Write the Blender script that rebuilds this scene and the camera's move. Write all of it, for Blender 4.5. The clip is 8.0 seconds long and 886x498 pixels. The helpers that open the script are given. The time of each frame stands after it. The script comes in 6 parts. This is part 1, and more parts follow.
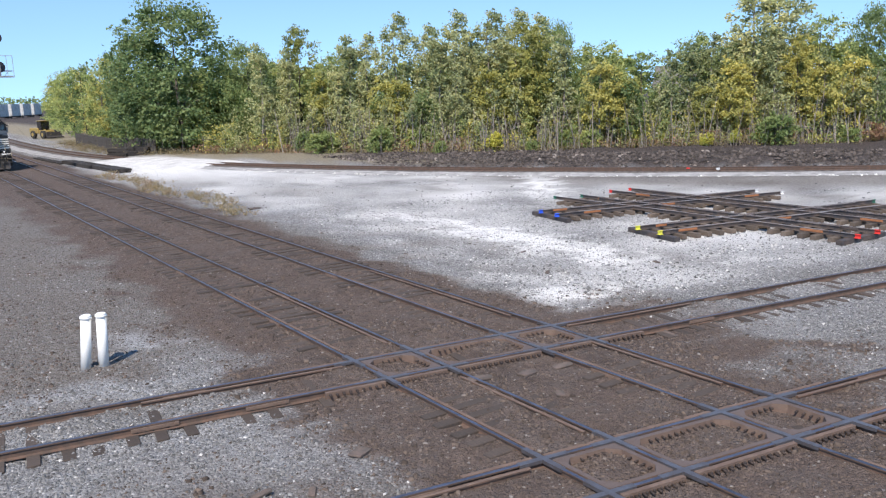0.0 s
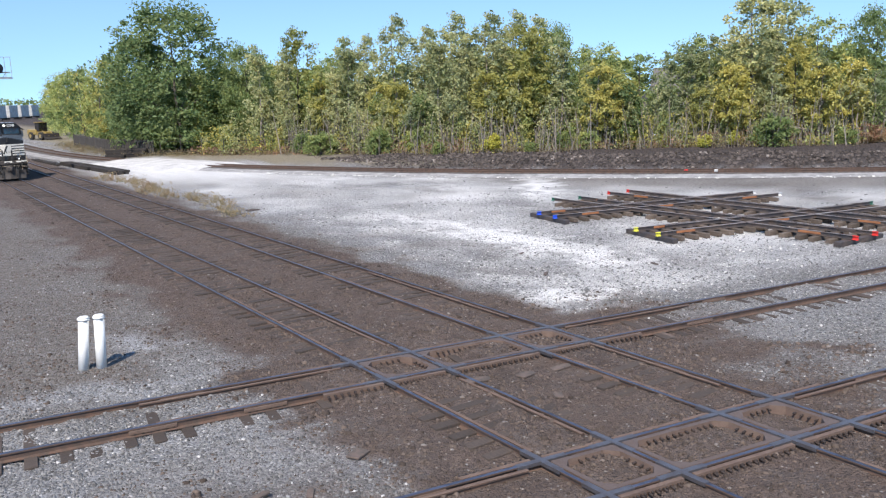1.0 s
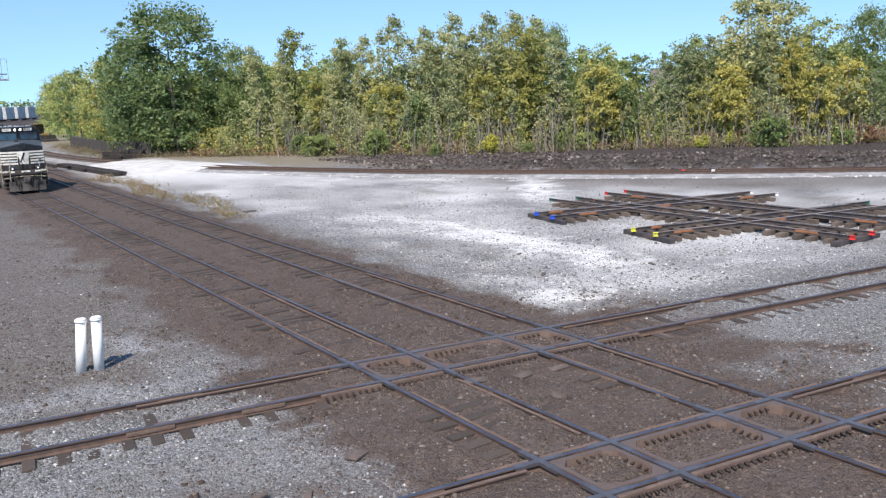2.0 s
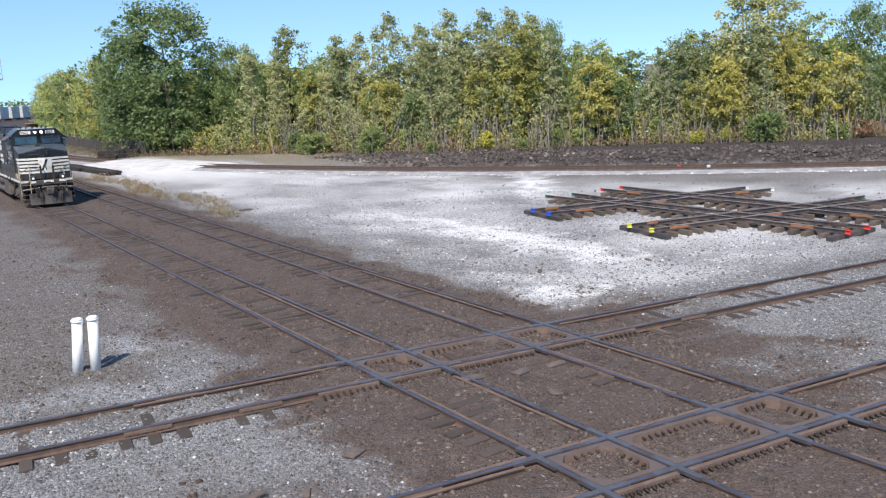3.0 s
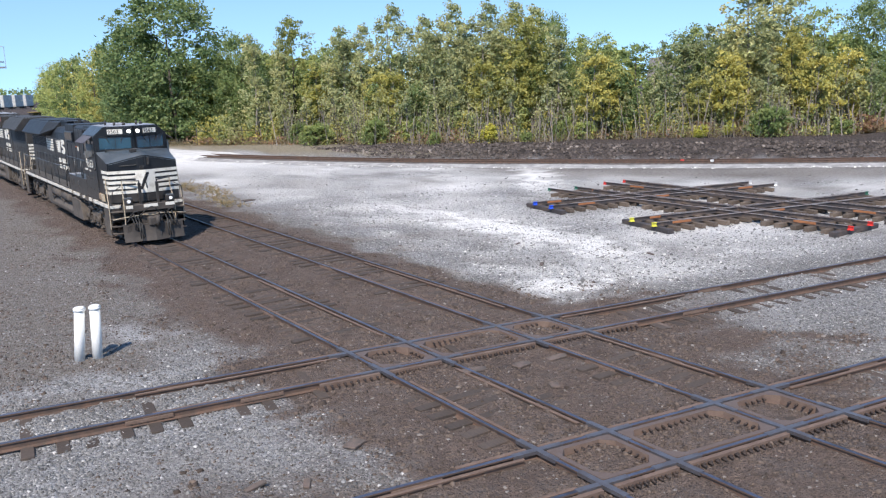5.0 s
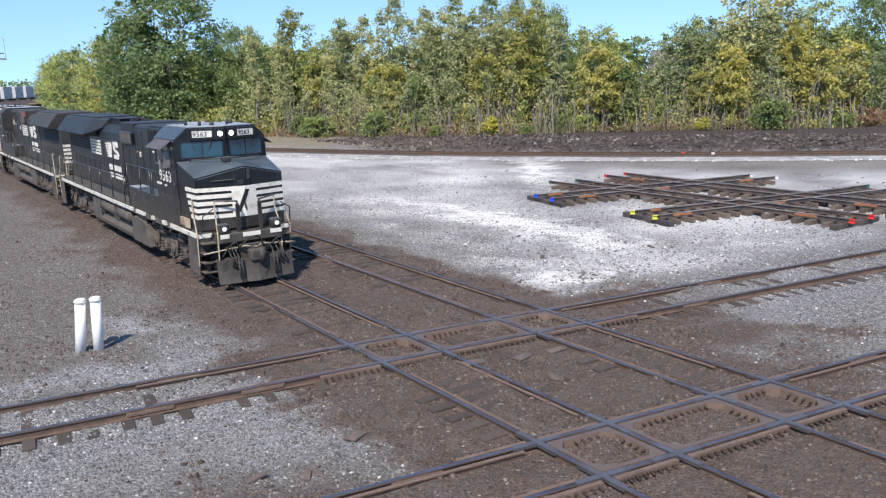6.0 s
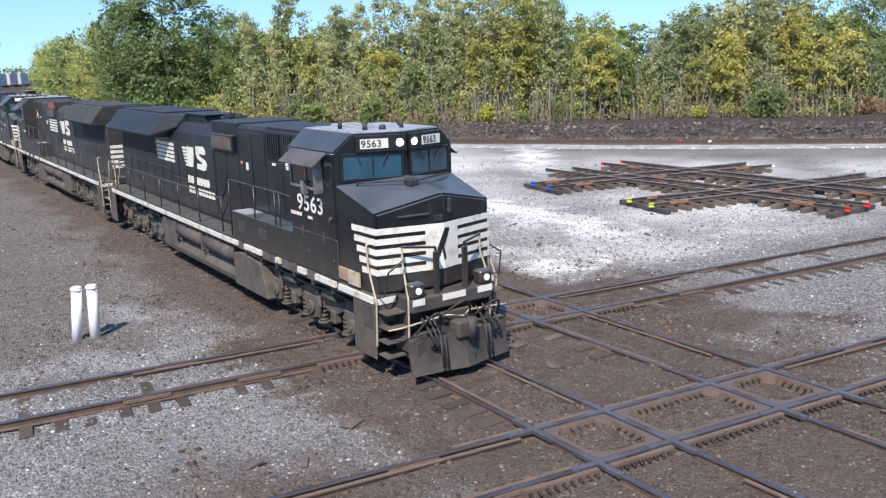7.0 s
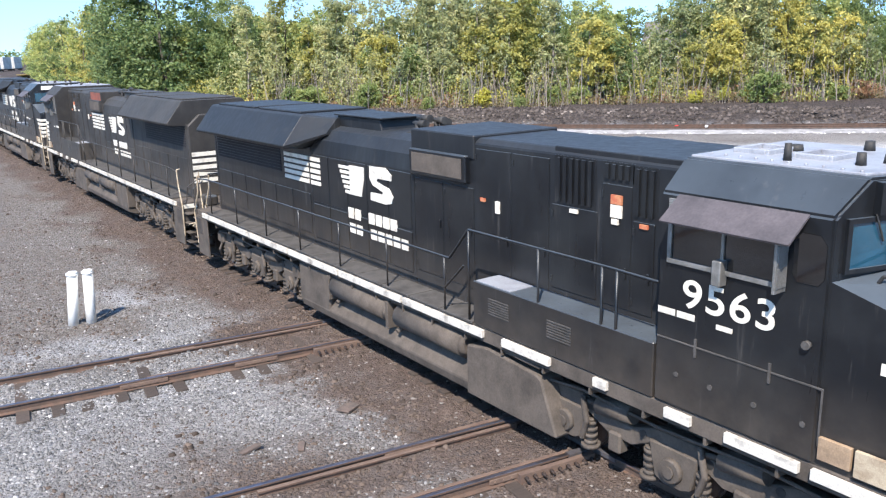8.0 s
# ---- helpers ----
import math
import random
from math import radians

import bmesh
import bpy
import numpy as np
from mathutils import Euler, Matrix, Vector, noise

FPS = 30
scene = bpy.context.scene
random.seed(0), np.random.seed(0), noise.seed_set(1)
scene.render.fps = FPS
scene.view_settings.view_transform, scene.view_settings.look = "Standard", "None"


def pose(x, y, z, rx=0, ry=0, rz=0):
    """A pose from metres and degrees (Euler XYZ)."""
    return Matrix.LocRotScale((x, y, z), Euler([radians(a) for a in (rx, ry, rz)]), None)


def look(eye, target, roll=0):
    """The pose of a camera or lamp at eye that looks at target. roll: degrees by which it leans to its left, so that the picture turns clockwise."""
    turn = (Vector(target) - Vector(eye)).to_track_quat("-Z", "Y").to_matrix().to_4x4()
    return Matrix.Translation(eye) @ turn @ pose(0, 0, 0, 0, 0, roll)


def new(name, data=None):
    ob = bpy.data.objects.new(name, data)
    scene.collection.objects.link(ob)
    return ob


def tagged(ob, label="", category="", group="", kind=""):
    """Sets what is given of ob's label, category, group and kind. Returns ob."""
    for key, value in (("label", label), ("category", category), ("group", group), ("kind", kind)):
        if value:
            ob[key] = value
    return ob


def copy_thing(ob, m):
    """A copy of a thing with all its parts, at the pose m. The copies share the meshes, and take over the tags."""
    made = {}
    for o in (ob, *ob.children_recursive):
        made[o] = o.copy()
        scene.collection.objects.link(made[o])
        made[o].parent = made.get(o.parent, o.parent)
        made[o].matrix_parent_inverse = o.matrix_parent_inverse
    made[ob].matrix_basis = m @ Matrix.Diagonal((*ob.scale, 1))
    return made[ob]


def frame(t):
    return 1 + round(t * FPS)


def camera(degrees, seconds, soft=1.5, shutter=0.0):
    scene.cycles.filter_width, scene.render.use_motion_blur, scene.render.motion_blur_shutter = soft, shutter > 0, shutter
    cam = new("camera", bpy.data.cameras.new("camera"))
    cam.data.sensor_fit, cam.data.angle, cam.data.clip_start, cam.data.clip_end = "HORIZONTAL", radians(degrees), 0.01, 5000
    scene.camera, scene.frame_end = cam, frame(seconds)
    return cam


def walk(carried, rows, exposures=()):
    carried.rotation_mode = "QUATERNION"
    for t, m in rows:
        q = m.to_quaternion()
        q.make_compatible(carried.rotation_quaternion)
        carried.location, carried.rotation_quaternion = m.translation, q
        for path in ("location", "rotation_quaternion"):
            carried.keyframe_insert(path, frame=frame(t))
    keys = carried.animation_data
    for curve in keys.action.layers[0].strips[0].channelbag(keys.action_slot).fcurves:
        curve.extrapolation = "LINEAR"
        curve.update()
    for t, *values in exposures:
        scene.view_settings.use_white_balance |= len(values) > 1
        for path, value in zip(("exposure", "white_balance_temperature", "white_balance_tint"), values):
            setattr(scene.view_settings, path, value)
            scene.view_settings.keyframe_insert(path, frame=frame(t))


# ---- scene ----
from collections import defaultdict

# ---------------------------------------------------------------- camera
EYE = Vector((-9.394, -15.50, 6.158))
TURNS = [(0.0, 34.654, 10.867, -1.611), (0.5, 34.731, 10.802, -1.593), (1.0, 34.788, 10.757, -1.579),
         (1.5, 34.858, 10.676, -1.554), (3.0, 35.215, 10.907, -2.046), (3.5, 35.212, 11.014, -1.826),
         (4.0, 35.139, 11.1, -1.661), (4.5, 35.078, 11.25, -1.574), (6.0, 34.995, 11.979, -1.471),
         (6.5, 35.051, 12.355, -1.403), (7.0, 35.212, 12.844, -1.409), (7.5, 35.364, 13.379, -1.359),
         (8.0, 35.457, 13.908, -1.354)]


def aim(yaw, tilt, lean):
    a, b = radians(yaw), radians(tilt)
    way = Vector((math.sin(a) * math.cos(b), math.cos(a) * math.cos(b), -math.sin(b)))
    return look(EYE, EYE + way * 10, lean)


cam = camera(57.26, 8.0, soft=1.25)
walk(cam, [(t, aim(a, b, c)) for t, a, b, c in TURNS],
     [(0.0, 0.44), (6.0, 0.46), (7.0, 0.56), (7.5, 0.72), (8.0, 1.0)])

# ---------------------------------------------------------------- light
SUN_WAY = Vector((-0.75, -0.66, 0)).normalized()
SUN_UP = radians(50.5)
world = bpy.data.worlds.new("world")
scene.world = world
world.use_nodes = True
wn = world.node_tree.nodes
sky = wn.new("ShaderNodeTexSky")
sky.sky_type = 'NISHITA'
sky.sun_disc = False
sky.sun_elevation = SUN_UP
sky.sun_rotation = math.atan2(SUN_WAY.x, SUN_WAY.y)
sky.altitude = 300
sky.air_density = 1.0
sky.dust_density = 0.0
sky.ozone_density = 2.0
wn["Background"].inputs["Strength"].default_value = 0.15
lift = wn.new("ShaderNodeVectorMath")
lift.inputs[1].default_value = (0, 0, 0.17)
level = wn.new("ShaderNodeVectorMath")
level.operation = "NORMALIZE"
way_in = wn.new("ShaderNodeTexCoord")
world.node_tree.links.new(way_in.outputs["Generated"], lift.inputs[0])
world.node_tree.links.new(lift.outputs[0], level.inputs[0])
world.node_tree.links.new(level.outputs[0], sky.inputs["Vector"])
tone = wn.new("ShaderNodeHueSaturation")
tone.inputs["Saturation"].default_value = 1.08
tone.inputs["Hue"].default_value = 0.497
tone.inputs["Value"].default_value = 1.15
world.node_tree.links.new(sky.outputs[0], tone.inputs["Color"])
world.node_tree.links.new(tone.outputs[0], wn["Background"].inputs[0])
sun = new("sun", bpy.data.lights.new("sun", "SUN"))
sun.data.energy = 4.9
sun.data.angle = radians(0.53)
sun.data.color = (1.0, 0.90, 0.81)
sun_from = SUN_WAY * math.cos(SUN_UP) + Vector((0, 0, math.sin(SUN_UP)))
sun.matrix_world = look(sun_from * 60, (0, 0, 0))

# ---------------------------------------------------------------- mesh helpers


def box(bm, x0, x1, y0, y1, z0, z1, bev=0.0):
    r = bmesh.ops.create_cube(bm, size=1.0)
    for v in r["verts"]:
        v.co = Vector(((x0 + x1) / 2 + v.co.x * (x1 - x0), (y0 + y1) / 2 + v.co.y * (y1 - y0), (z0 + z1) / 2 + v.co.z * (z1 - z0)))
    if bev:
        es = list({e for v in r["verts"] for e in v.link_edges})
        bmesh.ops.bevel(bm, geom=es, offset=bev, segments=1, affect='EDGES')


def rod(bm, p, q, r0, r1=None, n=8, caps=True):
    p, q = Vector(p), Vector(q)
    r1 = r0 if r1 is None else r1
    m = (q - p).to_track_quat("Z", "Y").to_matrix()
    a = [bm.verts.new(p + m @ Vector((r0 * math.cos(6.28319 * i / n), r0 * math.sin(6.28319 * i / n), 0))) for i in range(n)]
    b = [bm.verts.new(q + m @ Vector((r1 * math.cos(6.28319 * i / n), r1 * math.sin(6.28319 * i / n), 0))) for i in range(n)]
    for i in range(n):
        f = bm.faces.new((a[i], a[(i + 1) % n], b[(i + 1) % n], b[i]))
        f.smooth = n > 5
    if caps:
        bm.faces.new(a[::-1])
        bm.faces.new(b)


def pipe(bm, pts, r, n=6):
    for a, b in zip(pts, pts[1:]):
        rod(bm, a, b, r, n=n, caps=False)
    for p in pts:
        bmesh.ops.create_icosphere(bm, subdivisions=1, radius=r, matrix=Matrix.Translation(p))


def prism(bm, outline, axis, a, b, bev=0.0):
    """An outline in the plane across the axis, drawn out from a to b."""
    def at(p, t):
        return {"x": (t, p[0], p[1]), "y": (p[0], t, p[1]), "z": (p[0], p[1], t)}[axis]
    lo = [bm.verts.new(at(p, a)) for p in outline]
    hi = [bm.verts.new(at(p, b)) for p in outline]
    n = len(outline)
    fs = [bm.faces.new((lo[i], lo[(i + 1) % n], hi[(i + 1) % n], hi[i])) for i in range(n)]
    fs.append(bm.faces.new(lo[::-1]))
    fs.append(bm.faces.new(hi))
    bmesh.ops.recalc_face_normals(bm, faces=fs)
    if bev:
        bmesh.ops.bevel(bm, geom=list({e for f in fs for e in f.edges}), offset=bev, segments=1, affect='EDGES')


def solid(bm, rings):
    """Joins rings of equal count, closed at both ends."""
    vs = [[bm.verts.new(p) for p in r] for r in rings]
    n = len(rings[0])
    fs = []
    for a, b in zip(vs, vs[1:]):
        for i in range(n):
            fs.append(bm.faces.new((a[i], a[(i + 1) % n], b[(i + 1) % n], b[i])))
    fs.append(bm.faces.new(vs[0][::-1]))
    fs.append(bm.faces.new(vs[-1]))
    bmesh.ops.recalc_face_normals(bm, faces=fs)


def mesh_of(name, bm, material):
    me = bpy.data.meshes.new(name)
    bm.to_mesh(me)
    bm.free()
    for m in material if isinstance(material, (list, tuple)) else [material]:
        me.materials.append(m)
    return me


def part(name, bm, material, parent=None, label=""):
    ob = new(name, mesh_of(name, bm, material))
    ob.parent = parent
    return tagged(ob, label)


def piece(name, me, parent, m):
    ob = new(name, me)
    ob.parent = parent
    ob.matrix_basis = m
    return ob


def thing(name, label, category, m=None, group="", kind=""):
    ob = new(name)
    ob.empty_display_size = 0.3
    if m is not None:
        ob.matrix_basis = m
    return tagged(ob, label, category, group, kind)


def made(build, *args, **kw):
    bm = bmesh.new()
    build(bm, *args, **kw)
    return bm


# ---------------------------------------------------------------- materials


def nodes_of(name):
    m = bpy.data.materials.new(name)
    m.use_nodes = True
    nt = m.node_tree
    return m, nt, nt.nodes["Principled BSDF"]


def add(nt, kind, **kw):
    n = nt.nodes.new("ShaderNode" + kind)
    for k, v in kw.items():
        if k in n.inputs:
            n.inputs[k].default_value = v
    return n


def mixc(nt, fac, a, b, mode="MIX"):
    n = nt.nodes.new("ShaderNodeMix")
    n.data_type = "RGBA"
    n.blend_type = mode
    for sock, v in ((n.inputs["Factor"], fac), (n.inputs[6], a), (n.inputs[7], b)):
        if isinstance(v, bpy.types.NodeSocket):
            nt.links.new(v, sock)
        elif isinstance(v, (int, float)):
            sock.default_value = v
        else:
            sock.default_value = (*v, 1)
    return n.outputs[2]


def ramp(nt, src, lo, hi):
    n = nt.nodes.new("ShaderNodeMapRange")
    n.inputs["From Min"].default_value, n.inputs["From Max"].default_value = lo, hi
    nt.links.new(src, n.inputs["Value"])
    return n.outputs[0]


def coords(nt):
    return nt.nodes.new("ShaderNodeTexCoord").outputs["Object"]


def noisy(nt, scale, detail=4.0, rough=0.6, vec=None, stretch=None):
    n = add(nt, "TexNoise", Scale=scale, Detail=detail, Roughness=rough)
    v = vec or coords(nt)
    if stretch:
        mp = nt.nodes.new("ShaderNodeMapping")
        mp.inputs["Scale"].default_value = stretch
        nt.links.new(v, mp.inputs["Vector"])
        v = mp.outputs[0]
    nt.links.new(v, n.inputs["Vector"])
    return n.outputs["Fac"]


def bumped(nt, bsdf, src, dist, strength=0.6):
    b = add(nt, "Bump", Strength=strength, Distance=dist)
    nt.links.new(src, b.inputs["Height"])
    nt.links.new(b.outputs[0], bsdf.inputs["Normal"])
    return b


def worn(name, base, other, scale=3.0, lo=0.4, hi=0.65, rough=0.6, metal=0.0, grain=None, bump=0.002, stretch=None, spec=0.5, vary=0.0):
    """A surface of two colours in patches, with a fine grain and relief."""
    m, nt, b = nodes_of(name)
    c = mixc(nt, ramp(nt, noisy(nt, scale, 6, 0.65, stretch=stretch), lo, hi), base, other)
    fine = noisy(nt, grain or scale * 14, 3, 0.7)
    c = mixc(nt, ramp(nt, fine, 0.3, 0.7), c, mixc(nt, 1.0, c, (0.72, 0.72, 0.72), "MULTIPLY"))
    if vary:
        info = nt.nodes.new("ShaderNodeObjectInfo").outputs["Random"]
        c = mixc(nt, info, c, mixc(nt, 1.0, c, (1 - vary,) * 3, "MULTIPLY"))
    nt.links.new(c, b.inputs["Base Color"])
    b.inputs["Roughness"].default_value = rough
    b.inputs["Metallic"].default_value = metal
    b.inputs["Specular IOR Level"].default_value = spec
    if bump:
        bumped(nt, b, fine, bump)
    return m


RAIL_TOP = worn("rail_polished", (0.22, 0.23, 0.29), (0.10, 0.085, 0.085), 2.0, 0.4, 0.72, rough=0.34, metal=0.8, bump=0.0005)
RAIL_RUST = worn("rail_rust", (0.085, 0.058, 0.045), (0.14, 0.085, 0.06), 4.0, rough=0.85, bump=0.001)
CASTING = worn("casting_rust", (0.125, 0.083, 0.064), (0.18, 0.125, 0.095), 3.0, rough=0.8, bump=0.001)
TIE_WOOD = worn("tie_wood", (0.10, 0.075, 0.06), (0.055, 0.045, 0.04), 5.0, rough=0.9, grain=60, bump=0.004, stretch=(1, 6, 1), vary=0.4)
PANEL_RAIL = worn("panel_rail", (0.055, 0.05, 0.052), (0.15, 0.11, 0.085), 1.5, 0.42, 0.68, rough=0.6, metal=0.2)
PVC = worn("white_pvc", (0.90, 0.90, 0.86), (0.80, 0.79, 0.74), 5.0, 0.5, 0.8, rough=0.45, bump=0)

# ---------------------------------------------------------------- plan
GAUGE = 1.505
HALF = GAUGE / 2
C_TURN = -0.1440
D_Y = -6.66
B_X = 4.05
A_X = 0.02
GROUND = -0.19


def c_line(x, base):
    return base + math.tan(C_TURN) * x


# the far track curves from the yard towards the crossing line
E_LINE = [Vector(p) for p in ((150, -78), (95, -28), (66, 0.5), (50.7, 14.6), (42.9, 22.4), (35.4, 31.3), (29.4, 39.6), (24.0, 49.0), (19.2, 59.5),
                              (15.5, 70.4), (12.6, 83), (10.9, 98.0), (10.2, 119.4), (10.4, 145), (12, 200), (18, 280), (30, 380))]


def smooth_line(pts, step):
    out = []
    n = len(pts)
    for i in range(n - 1):
        p0, p1, p2, p3 = pts[max(i - 1, 0)], pts[i], pts[i + 1], pts[min(i + 2, n - 1)]
        k = max(2, int((p2 - p1).length / step))
        for j in range(k):
            t = j / k
            out.append(0.5 * (2 * p1 + (p2 - p0) * t + (2 * p0 - 5 * p1 + 4 * p2 - p3) * t * t + (3 * p1 - p0 - 3 * p2 + p3) * t ** 3))
    out.append(pts[-1])
    return out


E_PATH = smooth_line(E_LINE, 2.0)
E_XY = np.array([tuple(p) for p in E_PATH[::6] + E_PATH[-1:]])


def far_side(X, Y):
    """Signed distance from the far track, positive on the side of the trees."""
    best = np.full(X.shape, 1e9)
    sign = np.ones(X.shape)
    for a, b in zip(E_XY, E_XY[1:]):
        d = b - a
        t = np.clip(((X - a[0]) * d[0] + (Y - a[1]) * d[1]) / (d @ d), 0, 1)
        dx, dy = X - a[0] - t * d[0], Y - a[1] - t * d[1]
        r = np.hypot(dx, dy)
        s = np.where(d[0] * dy - d[1] * dx < 0, 1.0, -1.0)
        near = r < best
        best = np.where(near, r, best)
        sign = np.where(near, s, sign)
    return best * sign


def step(v, a, b):
    t = np.clip((v - a) / (b - a), 0, 1)
    return t * t * (3 - 2 * t)


class Waves:
    """Smooth noise from sums of waves, for arrays."""

    def __init__(self, seed, size, n=26):
        r = np.random.RandomState(seed)
        ang = r.uniform(0, 6.283, n)
        k = 6.283 / (size * r.uniform(0.5, 2.0, n))
        self.kx, self.ky, self.ph = k * np.cos(ang), k * np.sin(ang), r.uniform(0, 6.283, n)
        self.n = n

    def __call__(self, X, Y):
        s = np.zeros(np.shape(X))
        for a, b, c in zip(self.kx, self.ky, self.ph):
            s = s + np.sin(a * X + b * Y + c)
        return s / math.sqrt(self.n / 2)


W_BIG, W_MID, W_SMALL, W_TINY = Waves(1, 9.0), Waves(2, 2.6), Waves(3, 0.8), Waves(4, 0.35)


def ground_z(X, Y):
    X, Y = np.asarray(X, float), np.asarray(Y, float)
    z = np.full(X.shape, GROUND)
    calm = 1 - step(np.hypot(X - 4, Y - 4), 26, 34)
    z = z + calm * (0.012 * W_MID(X, Y) + 0.008 * W_SMALL(X, Y) + 0.006 * W_TINY(X, Y))
    # packed dirt stands higher along the two running tracks
    bed = step(4.4 - np.abs(X - 2.0), 0, 1.2)
    z = z + (0.07 + 0.012 * W_MID(X * 1.4, Y * 1.4)) * bed
    for base in (0.0, D_Y):
        d = (Y - c_line(X, base)) * math.cos(C_TURN)
        z = z + 0.045 * np.maximum(step(d, -0.62, -0.45), 0.5 * step(-d, 1.4, 1.9)) * (1 - step(d, 2.0, 3.0)) * (1 - step(-d, 3.0, 4.0)) * (1 + 0.35 * W_MID(X, Y))
    # the cells inside the crossing frames lie open and deep
    for base in (0.0, D_Y):
        z = z - 0.075 * step(0.66 - np.abs(Y - c_line(X, base)), 0, 0.12) * step(X, A_X - HALF - 0.1, A_X - HALF + 0.15) * (1 - step(X, B_X + HALF - 0.15, B_X + HALF + 0.1))
    # the yard lies a little higher towards the far track
    s = far_side(X, Y)
    z = z - 0.08 * step(s, -5.2, -3.4) * (1 - step(s, 3.0, 4.4))
    right = step(X, 26, 44)
    bank = step(s, 3.0, 6.0) * (0.22 + 0.25 * right) + 0.10 * W_BIG(X * 2, Y * 2) * step(s, 3.5, 6) * right 
    return z + bank * (1 - step(np.hypot(X, Y), 150, 300))


DUST = [(13.6, 64, 4.2, 12.0, 1.0, -12), (17.0, 54, 2.8, 6.5, 0.8, -20), (19.9, 42, 1.2, 4.0, 0.7, -38), (12.9, 20.5, 0.8, 3.6, 0.75, -8), (13.6, 15.5, 1.0, 3.8, 1.0, -5), (13.5, 11.0, 1.2, 3.0, 1.0, 8),
        (13.0, 6.6, 1.1, 2.6, 1.0, 0), (8.0, 2.5, 1.3, 1.0, 1.0, 20), (8.4, 5.6, 1.8, 1.0, 0.5, -35), (10.6, 4.0, 1.8, 1.0, 0.4, 15), (16.2, 2.7, 1.3, 0.8, 0.55, 0),
        (27.2, 25.6, 1.2, 6.5, 1.0, -38), (23.0, 31.0, 0.8, 3.0, 0.6, -36), (36.4, 8.2, 2.2, 1.6, 0.6, 0), (15.0, 33.0, 3.0, 6.0, 0.35, -10)]
CLEAN = [(-4.1, 6.4, 0.75, 0.75, 1.0, 0), (-2.9, 2.6, 0.9, 0.35, 0.8, -14), (-5.3, 2.9, 2.6, 0.5, 0.75, -10), (-5.6, 0.0, 3.5, 0.35, 0.5, -8), (-5.6, -2.3, 2.6, 1.1, 0.35, -8), (7.5, -4.0, 1.8, 0.8, 0.35, -30), (10.5, -2.6, 3.0, 1.3, 0.3, -10),
         (17.5, 20.0, 4.0, 4.0, 0.4, 0), (20.0, 5.0, 6.0, 3.0, 0.35, 0), (8.8, 30, 1.4, 9.0, 0.35, 0)]


def spread(X, Y, patches, warp):
    """Soft patches (place, two radii, strength, turn) with torn edges."""
    d = np.zeros(X.shape)
    wx = X + warp * (0.55 * W_MID(X, Y) + 0.3 * W_SMALL(X, Y) + 0.14 * W_TINY(X, Y))
    wy = Y + warp * (0.55 * W_MID(Y + 9, X) + 0.3 * W_SMALL(Y, X + 5) + 0.14 * W_TINY(Y + 2, X))
    for cx, cy_, rx, ry, s, a in patches:
        c, k = math.cos(radians(a)), math.sin(radians(a))
        u, v = (wx - cx) * c + (wy - cy_) * k, -(wx - cx) * k + (wy - cy_) * c
        d = 1 - (1 - d) * (1 - s * np.exp(-0.62 * ((u / rx) ** 2 + (v / ry) ** 2) ** 1.1))
    return d


def clean_at(X, Y):
    return np.clip(spread(X, Y, CLEAN, 0.5), 0, 1)


def dust_at(X, Y):
    d = spread(X, Y, DUST, 0.8)
    yard = 0.42 * step(X + 0.5 * W_MID(X, Y), 7.0, 11) * step(Y - c_line(X, 0), 1.5, 3.5) * (1 - step(far_side(X, Y), -4.0, -2.6)) * (0.8 + 0.3 * W_BIG(X, Y) + 0.12 * W_MID(X, Y)) * (1 - 0.75 * step(far_side(X, Y), -13, -7.5) * step(X, 27, 34))
    return np.clip(np.maximum(d, yard), 0, 1)


def dirt_at(X, Y):
    wob = 0.45 * W_MID(X, Y) + 0.15 * W_SMALL(X, Y)
    ab = step(4.75 - np.abs(X - 1.75) + wob * 0.7, -0.5, 0.9)
    # brown fines between the crossing tracks on the near side
    off = -(Y - c_line(X, 0)) - 1.4
    mid = step(off + wob * 0.6, -0.3, 0.6) * step(X + 0.9 + 1.35 * np.clip(off, 0, 4.6) + wob * 1.8, -3.0, 2.4) * step(9.5 - X + wob, -1, 1) * (0.66 + 0.26 * W_MID(Y, X))
    diamond = step(2.6 - np.abs(Y - c_line(X, 0)), 0, 1.0) * step(X + 3.4 + wob, -0.5, 0.8) * step(8.6 - X + wob, -0.8, 0.8)
    return np.clip(np.maximum(np.maximum(ab, mid), diamond), 0, 1)


def soil_at(X, Y):
    s = far_side(X, Y)
    return step(s + 0.4 * W_MID(X, Y), 2.2, 4.0) * step(X, 24, 34)


def litter_at(X, Y):
    s = far_side(X, Y)
    return step(s + 0.6 * W_MID(X, Y), 3.2, 6.5) * (1 - step(X, 26, 38))


def axis_of(lo, hi, fine_lo, fine_hi, fine, grow=1.16):
    mid = list(np.arange(fine_lo, fine_hi + 1e-6, fine))
    d, v = fine, fine_hi
    while v < hi:
        d *= grow
        v += d
        mid.append(v)
    d, v, low = fine, fine_lo, []
    while v > lo:
        d *= grow
        v -= d
        low.append(v)
    return np.array(low[::-1] + mid)


